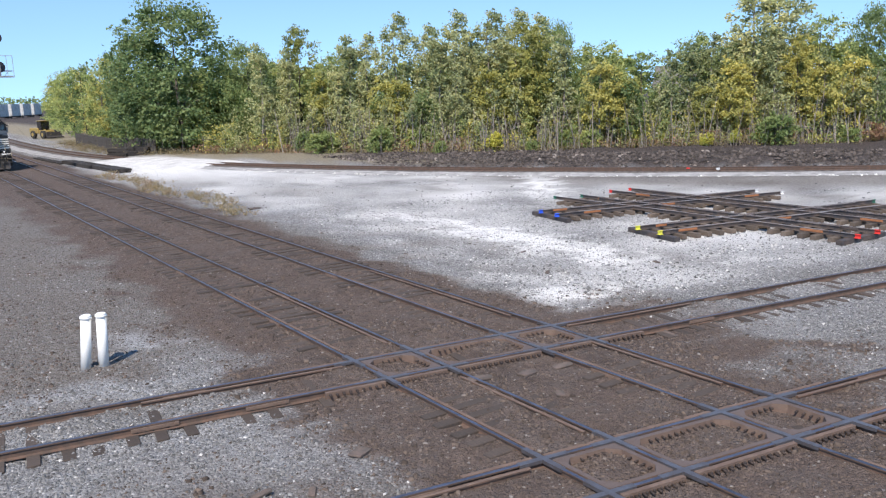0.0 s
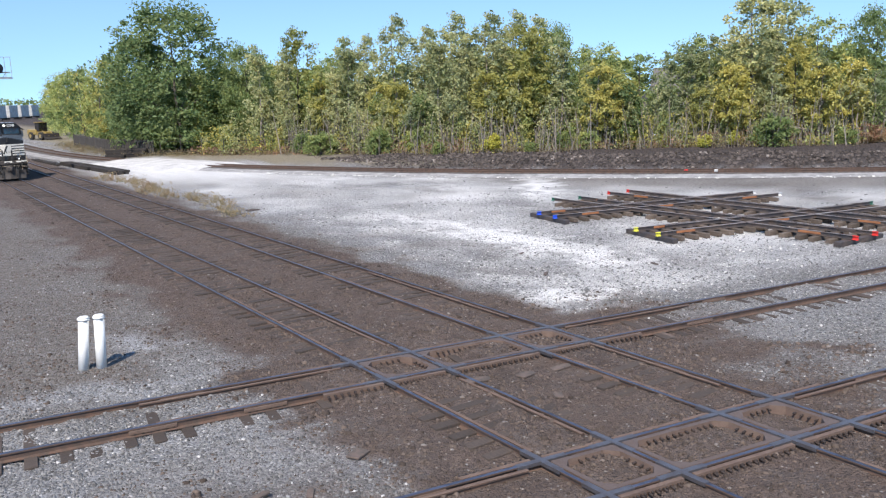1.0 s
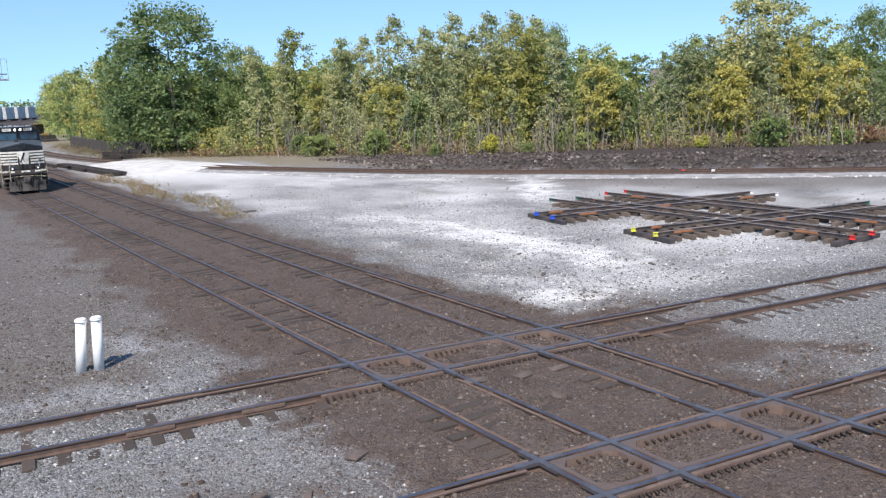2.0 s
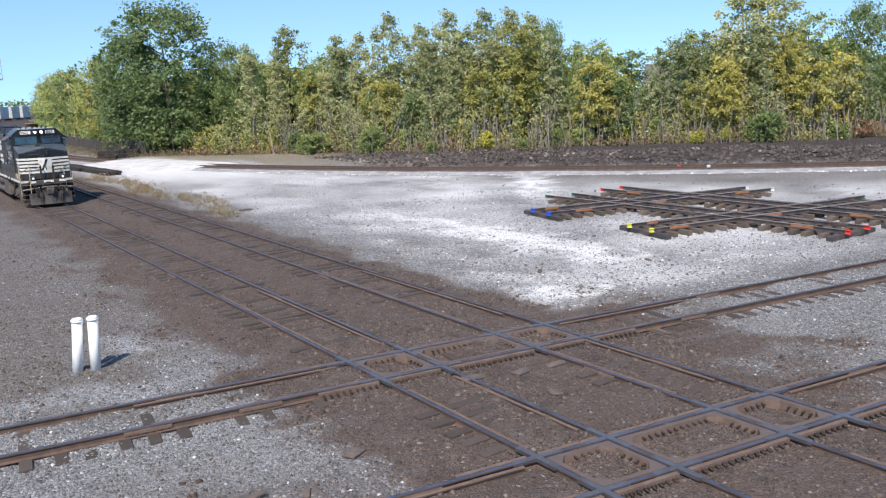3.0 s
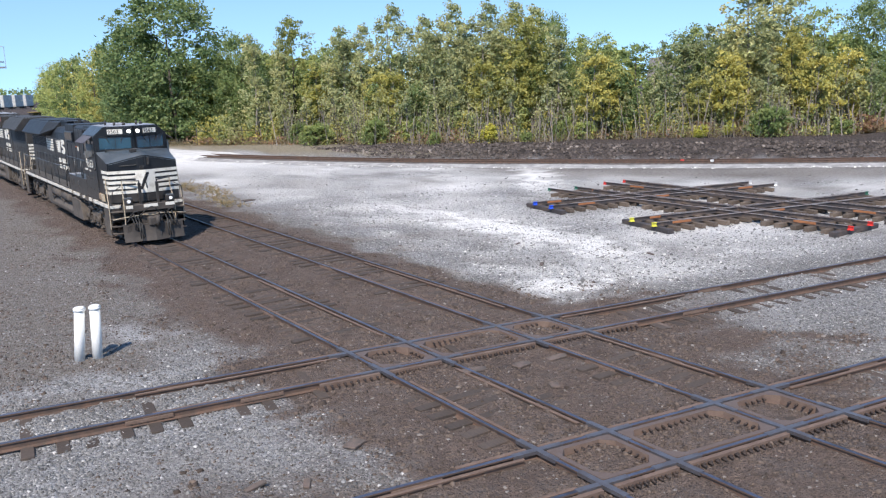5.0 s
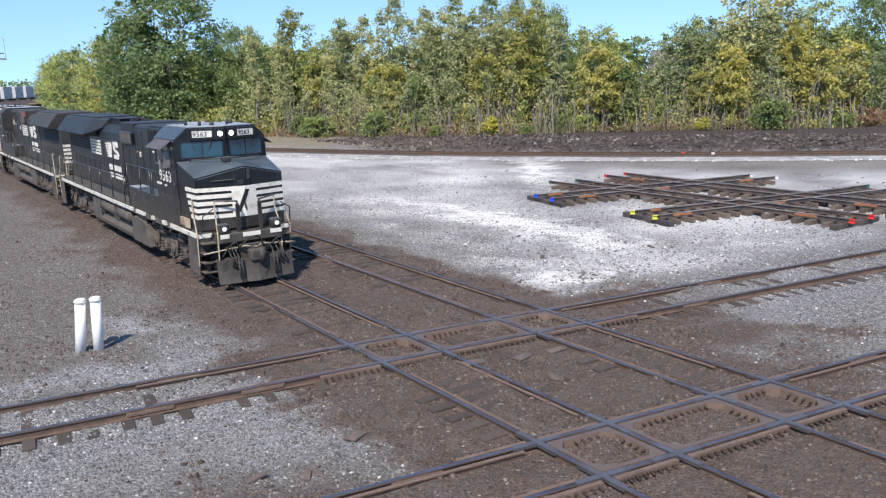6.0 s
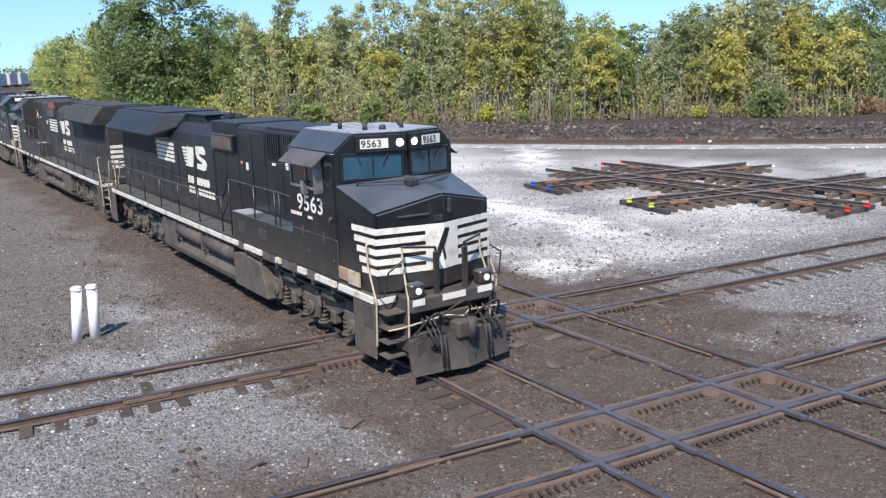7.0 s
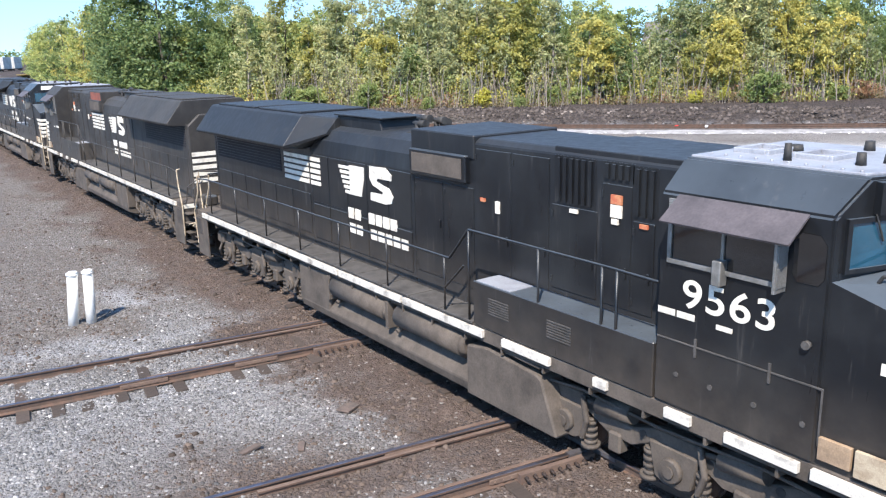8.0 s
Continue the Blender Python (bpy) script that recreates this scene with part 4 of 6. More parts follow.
def build_loco():
    L = thing("locomotive", "black diesel freight locomotive with white striped nose", "locomotive", group="coupled locomotives")
    bm = bmesh.new()
    box(bm, -1.50, 1.50, 0.03, 20.93, 1.40, 1.655, 0.015)
    box(bm, -0.55, 0.55, 0.3, 20.6, 1.0, 1.4, 0.02)
    for y in np.arange(0.9, 20.5, 0.98):
        box(bm, -1.49, 1.49, y - 0.02, y + 0.02, 1.3, 1.41)
    part("underframe", bm, DUSTY, L, "dusty steel underframe")
    for s in (-1, 1):
        for y0, y1 in ((0.0, 1.45), (1.6, 2.55), (3.05, 3.45), (4.45, 4.7), (5.6, 6.7), (7.2, 9.6), (9.68, 12.1), (12.18, 14.6), (14.68, 17.0), (17.08, 20.4)):
            bm = bmesh.new()
            box(bm, min(s * 1.49, s * 1.562), max(s * 1.49, s * 1.562), y0, y1, 1.49, 1.62, 0.004)
            part("sill_stripe", bm, SILL_WHITE, L, "white painted side sill stripe")
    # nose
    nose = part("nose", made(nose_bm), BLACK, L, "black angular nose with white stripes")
    for k in range(5):
        z = 2.88 - 0.208 * k
        cut = 0.42 + 0.055 * k
        for a0, a1 in ((cut, 1.72), (2.28, 4 - cut)):
            part("stripe", made(strip_bm, [(a0, a1)], z, z + 0.125), WHITE, nose, "white painted stripe")
    part("emblem_panel", made(strip_bm, [(1.72, 2.28)], 2.05, 3.005), WHITE, nose, "white emblem panel")
    bm = bmesh.new()
    for s0, s1, z0, z1 in [(1.82 + 0.018 * k, 1.90 + 0.020 * k, 2.20 + 0.062 * k, 2.275 + 0.062 * k) for k in range(11)] + [(1.95 + 0.01 * k, 1.985 + 0.01 * k, 2.52 - 0.07 * k, 2.6 - 0.07 * k) for k in range(5)]:
        strip_bm(bm, [(s0, s1)], z0, z1, 0.018)
    part("emblem", bm, BLACK, nose, "plain black emblem")
    bm = bmesh.new()
    pipe(bm, [(-0.95, 0.05, 3.2), (-0.95, -0.12, 3.2), (-0.35, -0.28, 3.22), (-0.35, -0.1, 3.22)], 0.03)
    box(bm, -0.2, -0.02, -0.34, -0.25, 3.05, 3.18, 0.01)
    box(bm, 0.1, 0.2, -0.36, -0.22, 3.2, 3.5, 0.02)
    pipe(bm, [(-1.15, 1.15, 3.70), (-1.15, 1.1, 3.79), (-0.1, 0.35, 3.83), (1.15, 1.1, 3.79)], 0.02)
    box(bm, -0.35, -0.1, 0.35, 0.6, 3.7, 3.86, 0.03)
    part("nose_fittings", bm, RUBBER, nose)
    for s in (-1, 1):
        bm = bmesh.new()
        box(bm, min(s * 1.5, s * 1.55), max(s * 1.5, s * 1.55), 0.55, 1.0, 1.72, 2.02, 0.004)
        part("patch", bm, CREAM, nose, "pale primer patch")
        bm = bmesh.new()
        box(bm, min(s * 1.5, s * 1.551), max(s * 1.5, s * 1.551), 1.04, 1.4, 1.76, 2.02, 0.004)
        part("patch", bm, TAN, nose, "tan primer patch")
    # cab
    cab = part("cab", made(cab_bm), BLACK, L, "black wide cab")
    for s in (-1, 1):
        bm = bmesh.new()
        face_slab(bm, s, 0.12, 0.93, 3.84, 4.34, 0.0, 0.02)
        part("windscreen", bm, GLASS, cab, "windscreen with reflected sky blue in its glass colour")
        bm = bmesh.new()
        frame_bm(bm, lambda a, b, c, d: face_slab(bm, s, a, b, c, d, 0.0, 0.045), 0.09, 0.96, 3.80, 4.38, 0.05, 0.035)
        face_slab(bm, s, 0.53, 0.54, 3.86, 4.33, 0.0, 0.04)
        part("windscreen_frame", bm, BLACK, cab)
        for u0, u1 in ((0.3, 0.38), (0.75, 0.66)):
            part("wiper", made(pipe, [on_face(s, u0, 4.40, 0.06), on_face(s, u1, 4.12, 0.05)], 0.012), RUBBER, cab)
        bm = bmesh.new()
        face_slab(bm, s, 0.30, 0.99, 4.40, 4.74, -0.1, 0.10)
        part("brow", bm, BLACK, cab)
        bm = bmesh.new()
        face_slab(bm, s, 0.36, 0.74, 4.47, 4.67, 0.10, 0.115)
        part("number_board", bm, WHITE, cab, "white number board")
        # side window
        x = s * 1.53
        bm = bmesh.new()
        box(bm, min(x, x + s * 0.012), max(x, x + s * 0.012), 2.02, 3.45, 3.6, 4.3)
        part("side_window", bm, GLASS_SIDE, cab, "dark open cab side window")
        bm = bmesh.new()

        def slab(a, b, c, d):
            box(bm, min(x, x + s * 0.04), max(x, x + s * 0.04), a, b, c, d, 0.006)
        frame_bm(bm, slab, 1.97, 3.5, 3.54, 4.34, 0.06, 0.06)
        slab(2.70, 2.74, 3.6, 4.28)
        part("window_frame", bm, FRAME_GREY, cab, "grey metal window frame")
        bm = bmesh.new()
        prism(bm, [(1.50 + dy, 3.66 + dz) for dy, dz in ((0.06, 0), (0.3, 0), (0.36, 0.08), (0.36, 0.44), (0.28, 0.54), (0.08, 0.54), (0, 0.44), (0, 0.08))], "x", min(x, x + s * 0.012), max(x, x + s * 0.012))
        part("quarter_window", bm, GLASS_SIDE, cab)
        bm = bmesh.new()
        prism(bm, [(x, 4.40), (x + s * 0.36, 4.13), (x + s * 0.35, 4.11), (x, 4.37)], "y", 1.72, 3.38)
        part("awning", bm, AWNING, cab, "black sheet metal window awning")
        bm = bmesh.new()
        box(bm, min(x, x + s * 0.22), max(x, x + s * 0.22), 1.925, 1.96, 3.52, 4.08, 0.006)
        box(bm, min(x + s * 0.02, x + s * 0.2), max(x + s * 0.02, x + s * 0.2), 1.915, 1.93, 3.58, 3.8)
        box(bm, min(x + s * 0.02, x + s * 0.2), max(x + s * 0.02, x + s * 0.2), 1.915, 1.93, 3.84, 4.04)
        part("window_latch", made(box, min(x, x + s * 0.14), max(x, x + s * 0.14), 2.66, 2.78, 3.42, 3.72, 0.01), FRAME_GREY, cab)
        part("mirror", bm, FRAME_GREY, cab, "folding wing mirror")
        bm = bmesh.new()
        box(bm, min(x, x + s * 0.008), max(x, x + s * 0.008), 3.36, 3.62, 2.87, 2.95)
        part("marking", bm, WHITE, cab, "small white marking")
        part("marking", made(box, min(x, x + s * 0.008), max(x, x + s * 0.008), 3.07, 3.33, 2.87, 2.95), WHITE, cab, "small white marking")
        part("marking", made(box, min(x, x + s * 0.008), max(x, x + s * 0.008), 2.54, 2.76, 2.86, 2.92), WHITE, cab, "small white marking")
        bm = bmesh.new()
        box(bm, min(x, x + s * 0.012), max(x, x + s * 0.012), 1.40, 3.62, 2.54, 2.565, 0.004)
        box(bm, min(x, x + s * 0.02), max(x, x + s * 0.02), 3.02, 3.05, 2.42, 2.66)
        box(bm, min(x, x + s * 0.02), max(x, x + s * 0.02), 2.02, 2.05, 2.42, 2.66)
        box(bm, min(x, x + s * 0.012), max(x, x + s * 0.012), 1.40, 1.42, 1.9, 2.54)
        for y in (1.6, 2.2, 2.8, 3.3):
            rod(bm, (x, y, 2.05 + 0.02 * y), (x + s * 0.014, y, 2.05 + 0.02 * y), 0.035, n=8)
        rod(bm, (x, 1.62, 3.0), (x + s * 0.06, 1.62, 3.0), 0.05, n=8)
        part("side_seam", bm, TREAD, cab)
    for s in (-1, 1):
        bm = bmesh.new()
        rod(bm, on_face(s, 0.90, 4.57, 0.09), on_face(s, 0.90, 4.57, 0.125), 0.08, n=16)
        part("headlight", bm, HEADLIGHT, cab, "lit headlight")
    bm = bmesh.new()
    prism(bm, [(-1.06, 3.6), (-1.06, 1.42), (0, 1.08), (1.06, 1.42), (1.06, 3.6)], "z", 4.775, 4.81, 0.008)
    for k in range(10):
        rod(bm, (-1.0 + 0.02 * k, 1.5 + 0.22 * k, 4.8), (-1.0 + 0.02 * k, 1.5 + 0.22 * k, 4.83), 0.02, n=6)
    roof = part("roof_plate", bm, ROOF_GREY, cab, "bolted roof plate with reflected sky in its light grey")
    for x, y, r, h in ((-0.55, 1.75, 0.06, 0.14), (-0.2, 1.6, 0.08, 0.1), (0.35, 1.7, 0.05, 0.18), (0.7, 2.3, 0.07, 0.12), (-0.75, 2.5, 0.05, 0.2), (0.1, 2.9, 0.09, 0.08)):
        part("antenna", made(rod, (x, y, 4.8), (x, y, 4.81 + h), r, r * 0.8, n=10), RUBBER, cab, "black roof antenna")
    for y in (2.1, 2.9):
        bm = bmesh.new()
        frame_bm(bm, lambda a0, a1, b0, b1: box(bm, a0, a1, b0, b1, 4.8, 4.87, 0.01), -0.5, 0.1, y, y + 0.5, 0.05, 0.05)
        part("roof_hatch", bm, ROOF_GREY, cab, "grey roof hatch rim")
    # hoods
    bm = bmesh.new()
    profile_bm(bm, mirrored([(-0.95, 1.66), (-0.95, 4.58), (-0.84, 4.67)]), 3.65, 10.0)
    box(bm, -0.975, 0.975, 8.1, 10.02, 4.3, 4.71, 0.02)
    box(bm, -0.9, 0.9, 3.75, 6.2, 4.6, 4.695, 0.012)
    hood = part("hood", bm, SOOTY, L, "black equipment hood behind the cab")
    for y0, y1, z0, z1, n in ((4.2, 4.57, 3.88, 4.52, 3), (4.63, 5.13, 4.34, 4.54, 4), (5.33, 6.1, 3.88, 4.54, 6)):
        for s in (-1, 1):
            bm = bmesh.new()
            box(bm, min(s * 0.94, s * 0.952), max(s * 0.94, s * 0.952), y0 - 0.04, y1 + 0.04, z0 - 0.04, z1 + 0.03)
            for k in range(n):
                y = y0 + (k + 0.5) * (y1 - y0) / n
                box(bm, min(s * 0.94, s * 0.985), max(s * 0.94, s * 0.985), y - 0.035, y + 0.03, z0, z1)
            part("vent", bm, BLACK, hood, "louvred hood vent")
    for y0, y1, z0, z1 in ((4.2, 4.57, 2.5, 3.8), (4.61, 5.15, 2.5, 4.26), (5.25, 6.18, 2.5, 3.82), (6.26, 7.1, 2.0, 4.5), (7.16, 8.06, 2.0, 4.5), (8.14, 9.0, 2.0, 3.8), (9.06, 9.94, 2.0, 3.8)):
        for s in (-1, 1):
            bm = bmesh.new()
            box(bm, min(s * 0.945, s * 0.964), max(s * 0.945, s * 0.964), y0, y1, z0, z1, 0.006)
            box(bm, min(s * 0.96, s * 0.99), max(s * 0.96, s * 0.99), y0 + 0.06, y0 + 0.09, 2.95, 3.1)
            for z in (z0 + 0.15, z1 - 0.15):
                rod(bm, (s * 0.965, y1 - 0.01, z - 0.05), (s * 0.965, y1 - 0.01, z + 0.05), 0.016, n=5)
            part("access_door", bm, BLACK, hood, "black access door")
    for s in (-1, 1):
        bm = bmesh.new()
        box(bm, min(s * 0.9, s * 1.06), max(s * 0.9, s * 1.06), 8.25, 9.98, 3.88, 4.36, 0.02)
        part("intake_box", bm, BLACK, hood, "boxy air intake")
        bm = bmesh.new()
        box(bm, min(s * 1.05, s * 1.07), max(s * 1.05, s * 1.07), 8.35, 9.88, 3.95, 4.3)
        part("intake_panel", bm, DUSTY, hood, "dusty intake panel")
    for y, z, w, h, mt in ((4.77, 3.80, 0.2, 0.18, WHITE), (4.77, 3.99, 0.2, 0.13, LABEL_RED), (4.83, 3.70, 0.12, 0.08, WHITE), (7.42, 3.47, 0.1, 0.2, WHITE), (5.62, 3.74, 0.16, 0.06, WHITE), (4.3, 3.72, 0.14, 0.06, LABEL_RED), (7.8, 3.62, 0.12, 0.06, LABEL_RED)):
        for s in (-1, 1):
            bm = bmesh.new()
            box(bm, min(s * 0.96, s * 0.992), max(s * 0.96, s * 0.992), y, y + w, z, z + h)
            part("notice", bm, mt, hood, "small printed safety notice")
    bm = bmesh.new()
    profile_bm(bm, mirrored([(-0.95, 1.66), (-0.95, 4.0)]), 14.3, 20.35)
    rad = part("radiator_hood", bm, BLACK, L, "black radiator compartment")
    bm = bmesh.new()
    a = [(-0.95, 1.66), (-0.95, 3.9), (-0.90, 4.2), (-0.72, 4.42), (-0.45, 4.52)]
    profile_bm(bm, mirrored(a), 10.0, 14.3, 0.0)
    engine = part("engine_hood", bm, SOOTY, L, "black rounded engine hood")
    bm = bmesh.new()
    prism(bm, [(11.8, 4.4), (11.9, 4.74), (13.7, 4.74), (14.0, 4.4)], "x", -0.5, 0.5, 0.02)
    box(bm, -0.56, 0.56, 11.75, 13.8, 4.74, 4.775, 0.01)
    part("exhaust", bm, SOOTY, engine, "sooty exhaust stack")
    bm = bmesh.new()
    for k, (x, y, h) in enumerate(((-0.32, 10.75, 0.22), (-0.12, 10.9, 0.3), (0.1, 10.7, 0.26), (0.3, 10.85, 0.2))):
        rod(bm, (x, y, 4.48), (x, y, 4.5 + h), 0.05, n=8)
        rod(bm, (x, y + 0.14, 4.5 + h), (x, y - 0.3, 4.5 + h), 0.035, 0.085, n=10)
    box(bm, -0.42, 0.42, 10.6, 11.05, 4.46, 4.54, 0.02)
    part("air_horn", bm, RUBBER, engine, "dark cluster of air horns")
    for s in (-1, 1):
        for k in range(5):
            y = 10.1 + 0.84 * k
            for z0, z1, w in ((1.9, 2.7, 0.97), (2.76, 3.85, 0.965)):
                bm = bmesh.new()
                box(bm, min(s * 0.945, s * w), max(s * 0.945, s * w), y, y + 0.78, z0, z1, 0.006)
                part("engine_door", bm, BLACK, engine)
        for k in range(6):
            bm = bmesh.new()
            box(bm, min(s * 0.945, s * 0.965), max(s * 0.945, s * 0.965), 14.4 + 0.98 * k, 15.3 + 0.98 * k, 1.95, 2.9, 0.006)
            part("engine_door", bm, BLACK, rad)
    bm = bmesh.new()
    profile_bm(bm, mirrored([(-0.9, 3.95), (-1.5, 3.99), (-1.53, 4.06), (-1.02, 4.70), (-0.95, 4.74)]), 14.5, 20.3, 0.012)
    solid(bm, [[(x, 14.49, z) for x, z in mirrored([(-0.9, 3.97), (-1.5, 3.99), (-1.53, 4.06), (-1.02, 4.70), (-0.95, 4.74)])],
               [(x, 13.6, z) for x, z in mirrored([(-0.6, 4.30), (-0.86, 4.32), (-0.88, 4.36), (-0.6, 4.66), (-0.55, 4.68)])]])
    box(bm, -0.9, 0.9, 14.8, 17.2, 4.73, 4.79, 0.02)
    box(bm, -0.9, 0.9, 17.5, 20.0, 4.73, 4.79, 0.02)
    part("radiator_wing", bm, SOOTY, rad, "black overhanging radiator wing")
    # slats in the recess, coloured as dark as the wing's shadow
    bm = bmesh.new()
    for s in (-1, 1):
        for k in range(9):
            z = 3.28 + 0.075 * k
            box(bm, min(s * 0.94, s * 0.965), max(s * 0.94, s * 0.965), 15.95, 20.2, z, z + 0.055)
    part("radiator_grille", bm, VOID, rad, "radiator grille with the wing's shade in its dark colour")
    # hood end with stripes
    bm = bmesh.new()
    prism(bm, [(-0.95, 1.66), (-0.95, 3.95), (-0.55, 4.3), (0.55, 4.3), (0.95, 3.95), (0.95, 1.66)], "y", 20.35, 20.5, 0.03)
    end = part("hood_end", bm, BLACK, L, "black hood end with white stripes")
    for k in range(5):
        bm = bmesh.new()
        box(bm, -0.9, 0.9, 20.5, 20.512, 2.15 + 0.21 * k, 2.28 + 0.21 * k)
        part("stripe", bm, WHITE, end, "white painted stripe")
    # boxes beside the hood and the walkway
    for s in (-1, 1):
        bm = bmesh.new()
        box(bm, min(s * 0.95, s * 1.525), max(s * 0.95, s * 1.525), 3.68, 7.46, 1.66, 2.42, 0.015)
        bx_ = part("side_box", bm, BLACK, L, "black equipment locker along the walkway")
        for y0 in (5.17, 6.55):
            bm = bmesh.new()
            for k in range(7):
                box(bm, min(s * 1.52, s * 1.54), max(s * 1.52, s * 1.54), y0, y0 + 0.5, 1.94 + 0.042 * k, 1.962 + 0.042 * k)
            part("louvre", bm, TREAD, bx_)
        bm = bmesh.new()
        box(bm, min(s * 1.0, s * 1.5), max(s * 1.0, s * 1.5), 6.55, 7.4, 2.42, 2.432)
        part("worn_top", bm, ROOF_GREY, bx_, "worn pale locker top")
        for k in range(13):
            y = 7.5 + 0.97 * k
            bm = bmesh.new()
            box(bm, min(s * 0.95, s * 1.54), max(s * 0.95, s * 1.54), y, y + 0.93, 1.66, 1.70, 0.008)
            part("walkway_plate", bm, TREAD, L, "dusty grey steel walkway plate")
        bm = bmesh.new()
        for y in (4.35, 4.62, 5.9, 7.6):
            rod(bm, (s * 1.5, y, 1.7), (s * 1.5, y, 3.24), 0.022, n=6)
        pipe(bm, [(s * 1.52, 3.66, 3.24), (s * 1.5, 4.5, 3.25), (s * 1.5, 7.6, 3.25), (s * 1.5, 8.15, 2.66), (s * 1.5, 19.9, 2.66), (s * 1.5, 20.6, 2.6)], 0.022)
        for y in (8.3, 10.2, 12.1, 14.0, 15.9, 17.8, 19.7):
            rod(bm, (s * 1.5, y, 1.66), (s * 1.5, y, 2.66), 0.02, n=6)
        pipe(bm, [(s * 1.5, 7.75, 2.6), (s * 1.5, 8.3, 2.1)], 0.02)
        part("handrail", bm, BLACK, L, "black pipe handrail")
    # emblems and lettering, as plain shapes
    for s in (-1, 1):
        my = (lambda y: y) if s < 0 else (lambda y: 23.85 - y)

        def bar(name, parent, label, outline, lo, hi):
            bm = bmesh.new()
            prism(bm, [(my(y), z) for y, z in outline], "x", min(s * lo, s * hi), max(s * lo, s * hi))
            part(name, bm, WHITE, parent, label)
        for k in range(5):
            z = 3.15 + 0.138 * k
            bar("emblem_bar", rad, "white painted bar", [(15.72, z), (14.42, z), (14.42, z + 0.088), (15.72, z + 0.088)], 0.945, 0.973)
            bar("emblem_bar", engine, "white painted bar", [(14.3, z), (13.82, z), (13.82, z + 0.088), (14.3, z + 0.088)], 0.945, 0.978)
        for k in range(6):
            z = 3.15 + 0.106 * k
            e = 12.92 - 0.05 * (5 - k)
            bar("emblem_bar", engine, "white painted bar", [(e, z), (12.45, z), (12.45, z + 0.066), (e, z + 0.066)], 0.955, 0.979)
        bar("emblem_block", engine, "plain white emblem block", [(12.45, 3.15), (11.98, 3.15), (11.86, 3.5), (11.84, 3.78), (12.45, 3.78)], 0.955, 0.9795)
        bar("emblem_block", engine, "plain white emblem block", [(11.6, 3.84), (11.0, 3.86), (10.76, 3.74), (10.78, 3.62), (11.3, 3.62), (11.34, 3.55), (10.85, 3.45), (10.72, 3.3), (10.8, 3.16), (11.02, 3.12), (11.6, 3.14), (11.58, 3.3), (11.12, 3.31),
                                                                 (11.1, 3.36), (11.5, 3.46), (11.62, 3.6)], 0.955, 0.9795)
        for n, y0, y1, z0, z1, gap in ((7, 10.6, 12.6, 2.62, 2.85, 2), (8, 10.2, 12.56, 2.30, 2.51, 2)):
            w = (y1 - y0) / n
            for k in range(n):
                if k != n - 1 - gap:
                    bar("lettering_bar", engine, "plain white lettering bar", [(y0 + w * k + 0.03, z0), (y0 + w * (k + 1) - 0.03, z0), (y0 + w * (k + 1) - 0.03, z1), (y0 + w * k + 0.03, z1)], 0.955, 0.981)
    # tank and trucks
    bm = bmesh.new()
    prism(bm, mirrored([(-0.95, 1.3), (-0.95, 0.86), (-1.25, 0.80), (-1.46, 0.52), (-1.42, 0.34), (-1.2, 0.24)]), "y", 5.8, 14.2, 0.02)
    tank = part("fuel_tank", bm, DUSTY, L, "long dusty fuel tank")
    for s in (-1, 1):
        for y0, y1 in ((7.9, 10.0), (10.4, 12.6)):
            bm = bmesh.new()
            rod(bm, (s * 1.30, y0, 1.12), (s * 1.30, y1, 1.12), 0.25, n=18)
            rod(bm, (s * 1.30, y0 - 0.06, 1.12), (s * 1.30, y0, 1.12), 0.15, 0.25, n=18)
            rod(bm, (s * 1.30, y1, 1.12), (s * 1.30, y1 + 0.06, 1.12), 0.25, 0.15, n=18)
            part("air_reservoir", bm, DUSTY, tank, "dusty cylindrical air reservoir")
        bm = bmesh.new()
        prism(bm, [(5.5, 0.32), (5.56, 0.30), (7.75, 0.30), (7.75, 1.2), (7.2, 1.3), (5.95, 1.22), (5.86, 1.16)], "x", min(s * 1.0, s * 1.47), max(s * 1.0, s * 1.47), 0.03)
        for y in (10.3, 12.75):
            box(bm, min(s * 1.05, s * 1.5), max(s * 1.05, s * 1.5), y - 0.05, y + 0.05, 0.8, 1.36, 0.01)
            rod(bm, (s * 1.3, y - 0.3, 0.86), (s * 1.45, y - 0.3, 0.8), 0.05, n=8)
        box(bm, min(s * 1.1, s * 1.45), max(s * 1.1, s * 1.45), 12.8, 14.25, 0.5, 1.35, 0.03)
        for k in range(5):
            rod(bm, (s * 1.2, 6.0 + 0.35 * k, 1.3), (s * 1.2, 6.1 + 0.35 * k, 1.44), 0.07, n=6)
        pipe(bm, [(s * 1.45, 5.9, 1.35), (s * 1.47, 6.4, 1.38), (s * 1.3, 7.7, 1.36), (s * 1.4, 10.2, 1.36), (s * 1.4, 13.0, 1.36)], 0.03)
        part("tank_fitting", bm, DUSTY, tank)
    truck(L, 3.55)
    truck(L, 17.35)
    end_gear(L, True)
    end_gear(L, False)
    return L


loco = build_loco()


def digits(name, text, size, m, material, parent, label):
    cu = bpy.data.curves.new(name, "FONT")
    cu.body = text
    cu.size = size
    cu.offset = 0.012 * size
    cu.extrude = 0.002
    cu.space_character = 1.08
    tmp = new(name, cu)
    me = bpy.data.meshes.new_from_object(tmp.evaluated_get(bpy.context.evaluated_depsgraph_get()))
    bpy.data.objects.remove(tmp)
    me.materials.append(material)
    return tagged(piece(name, me, parent, m), label)


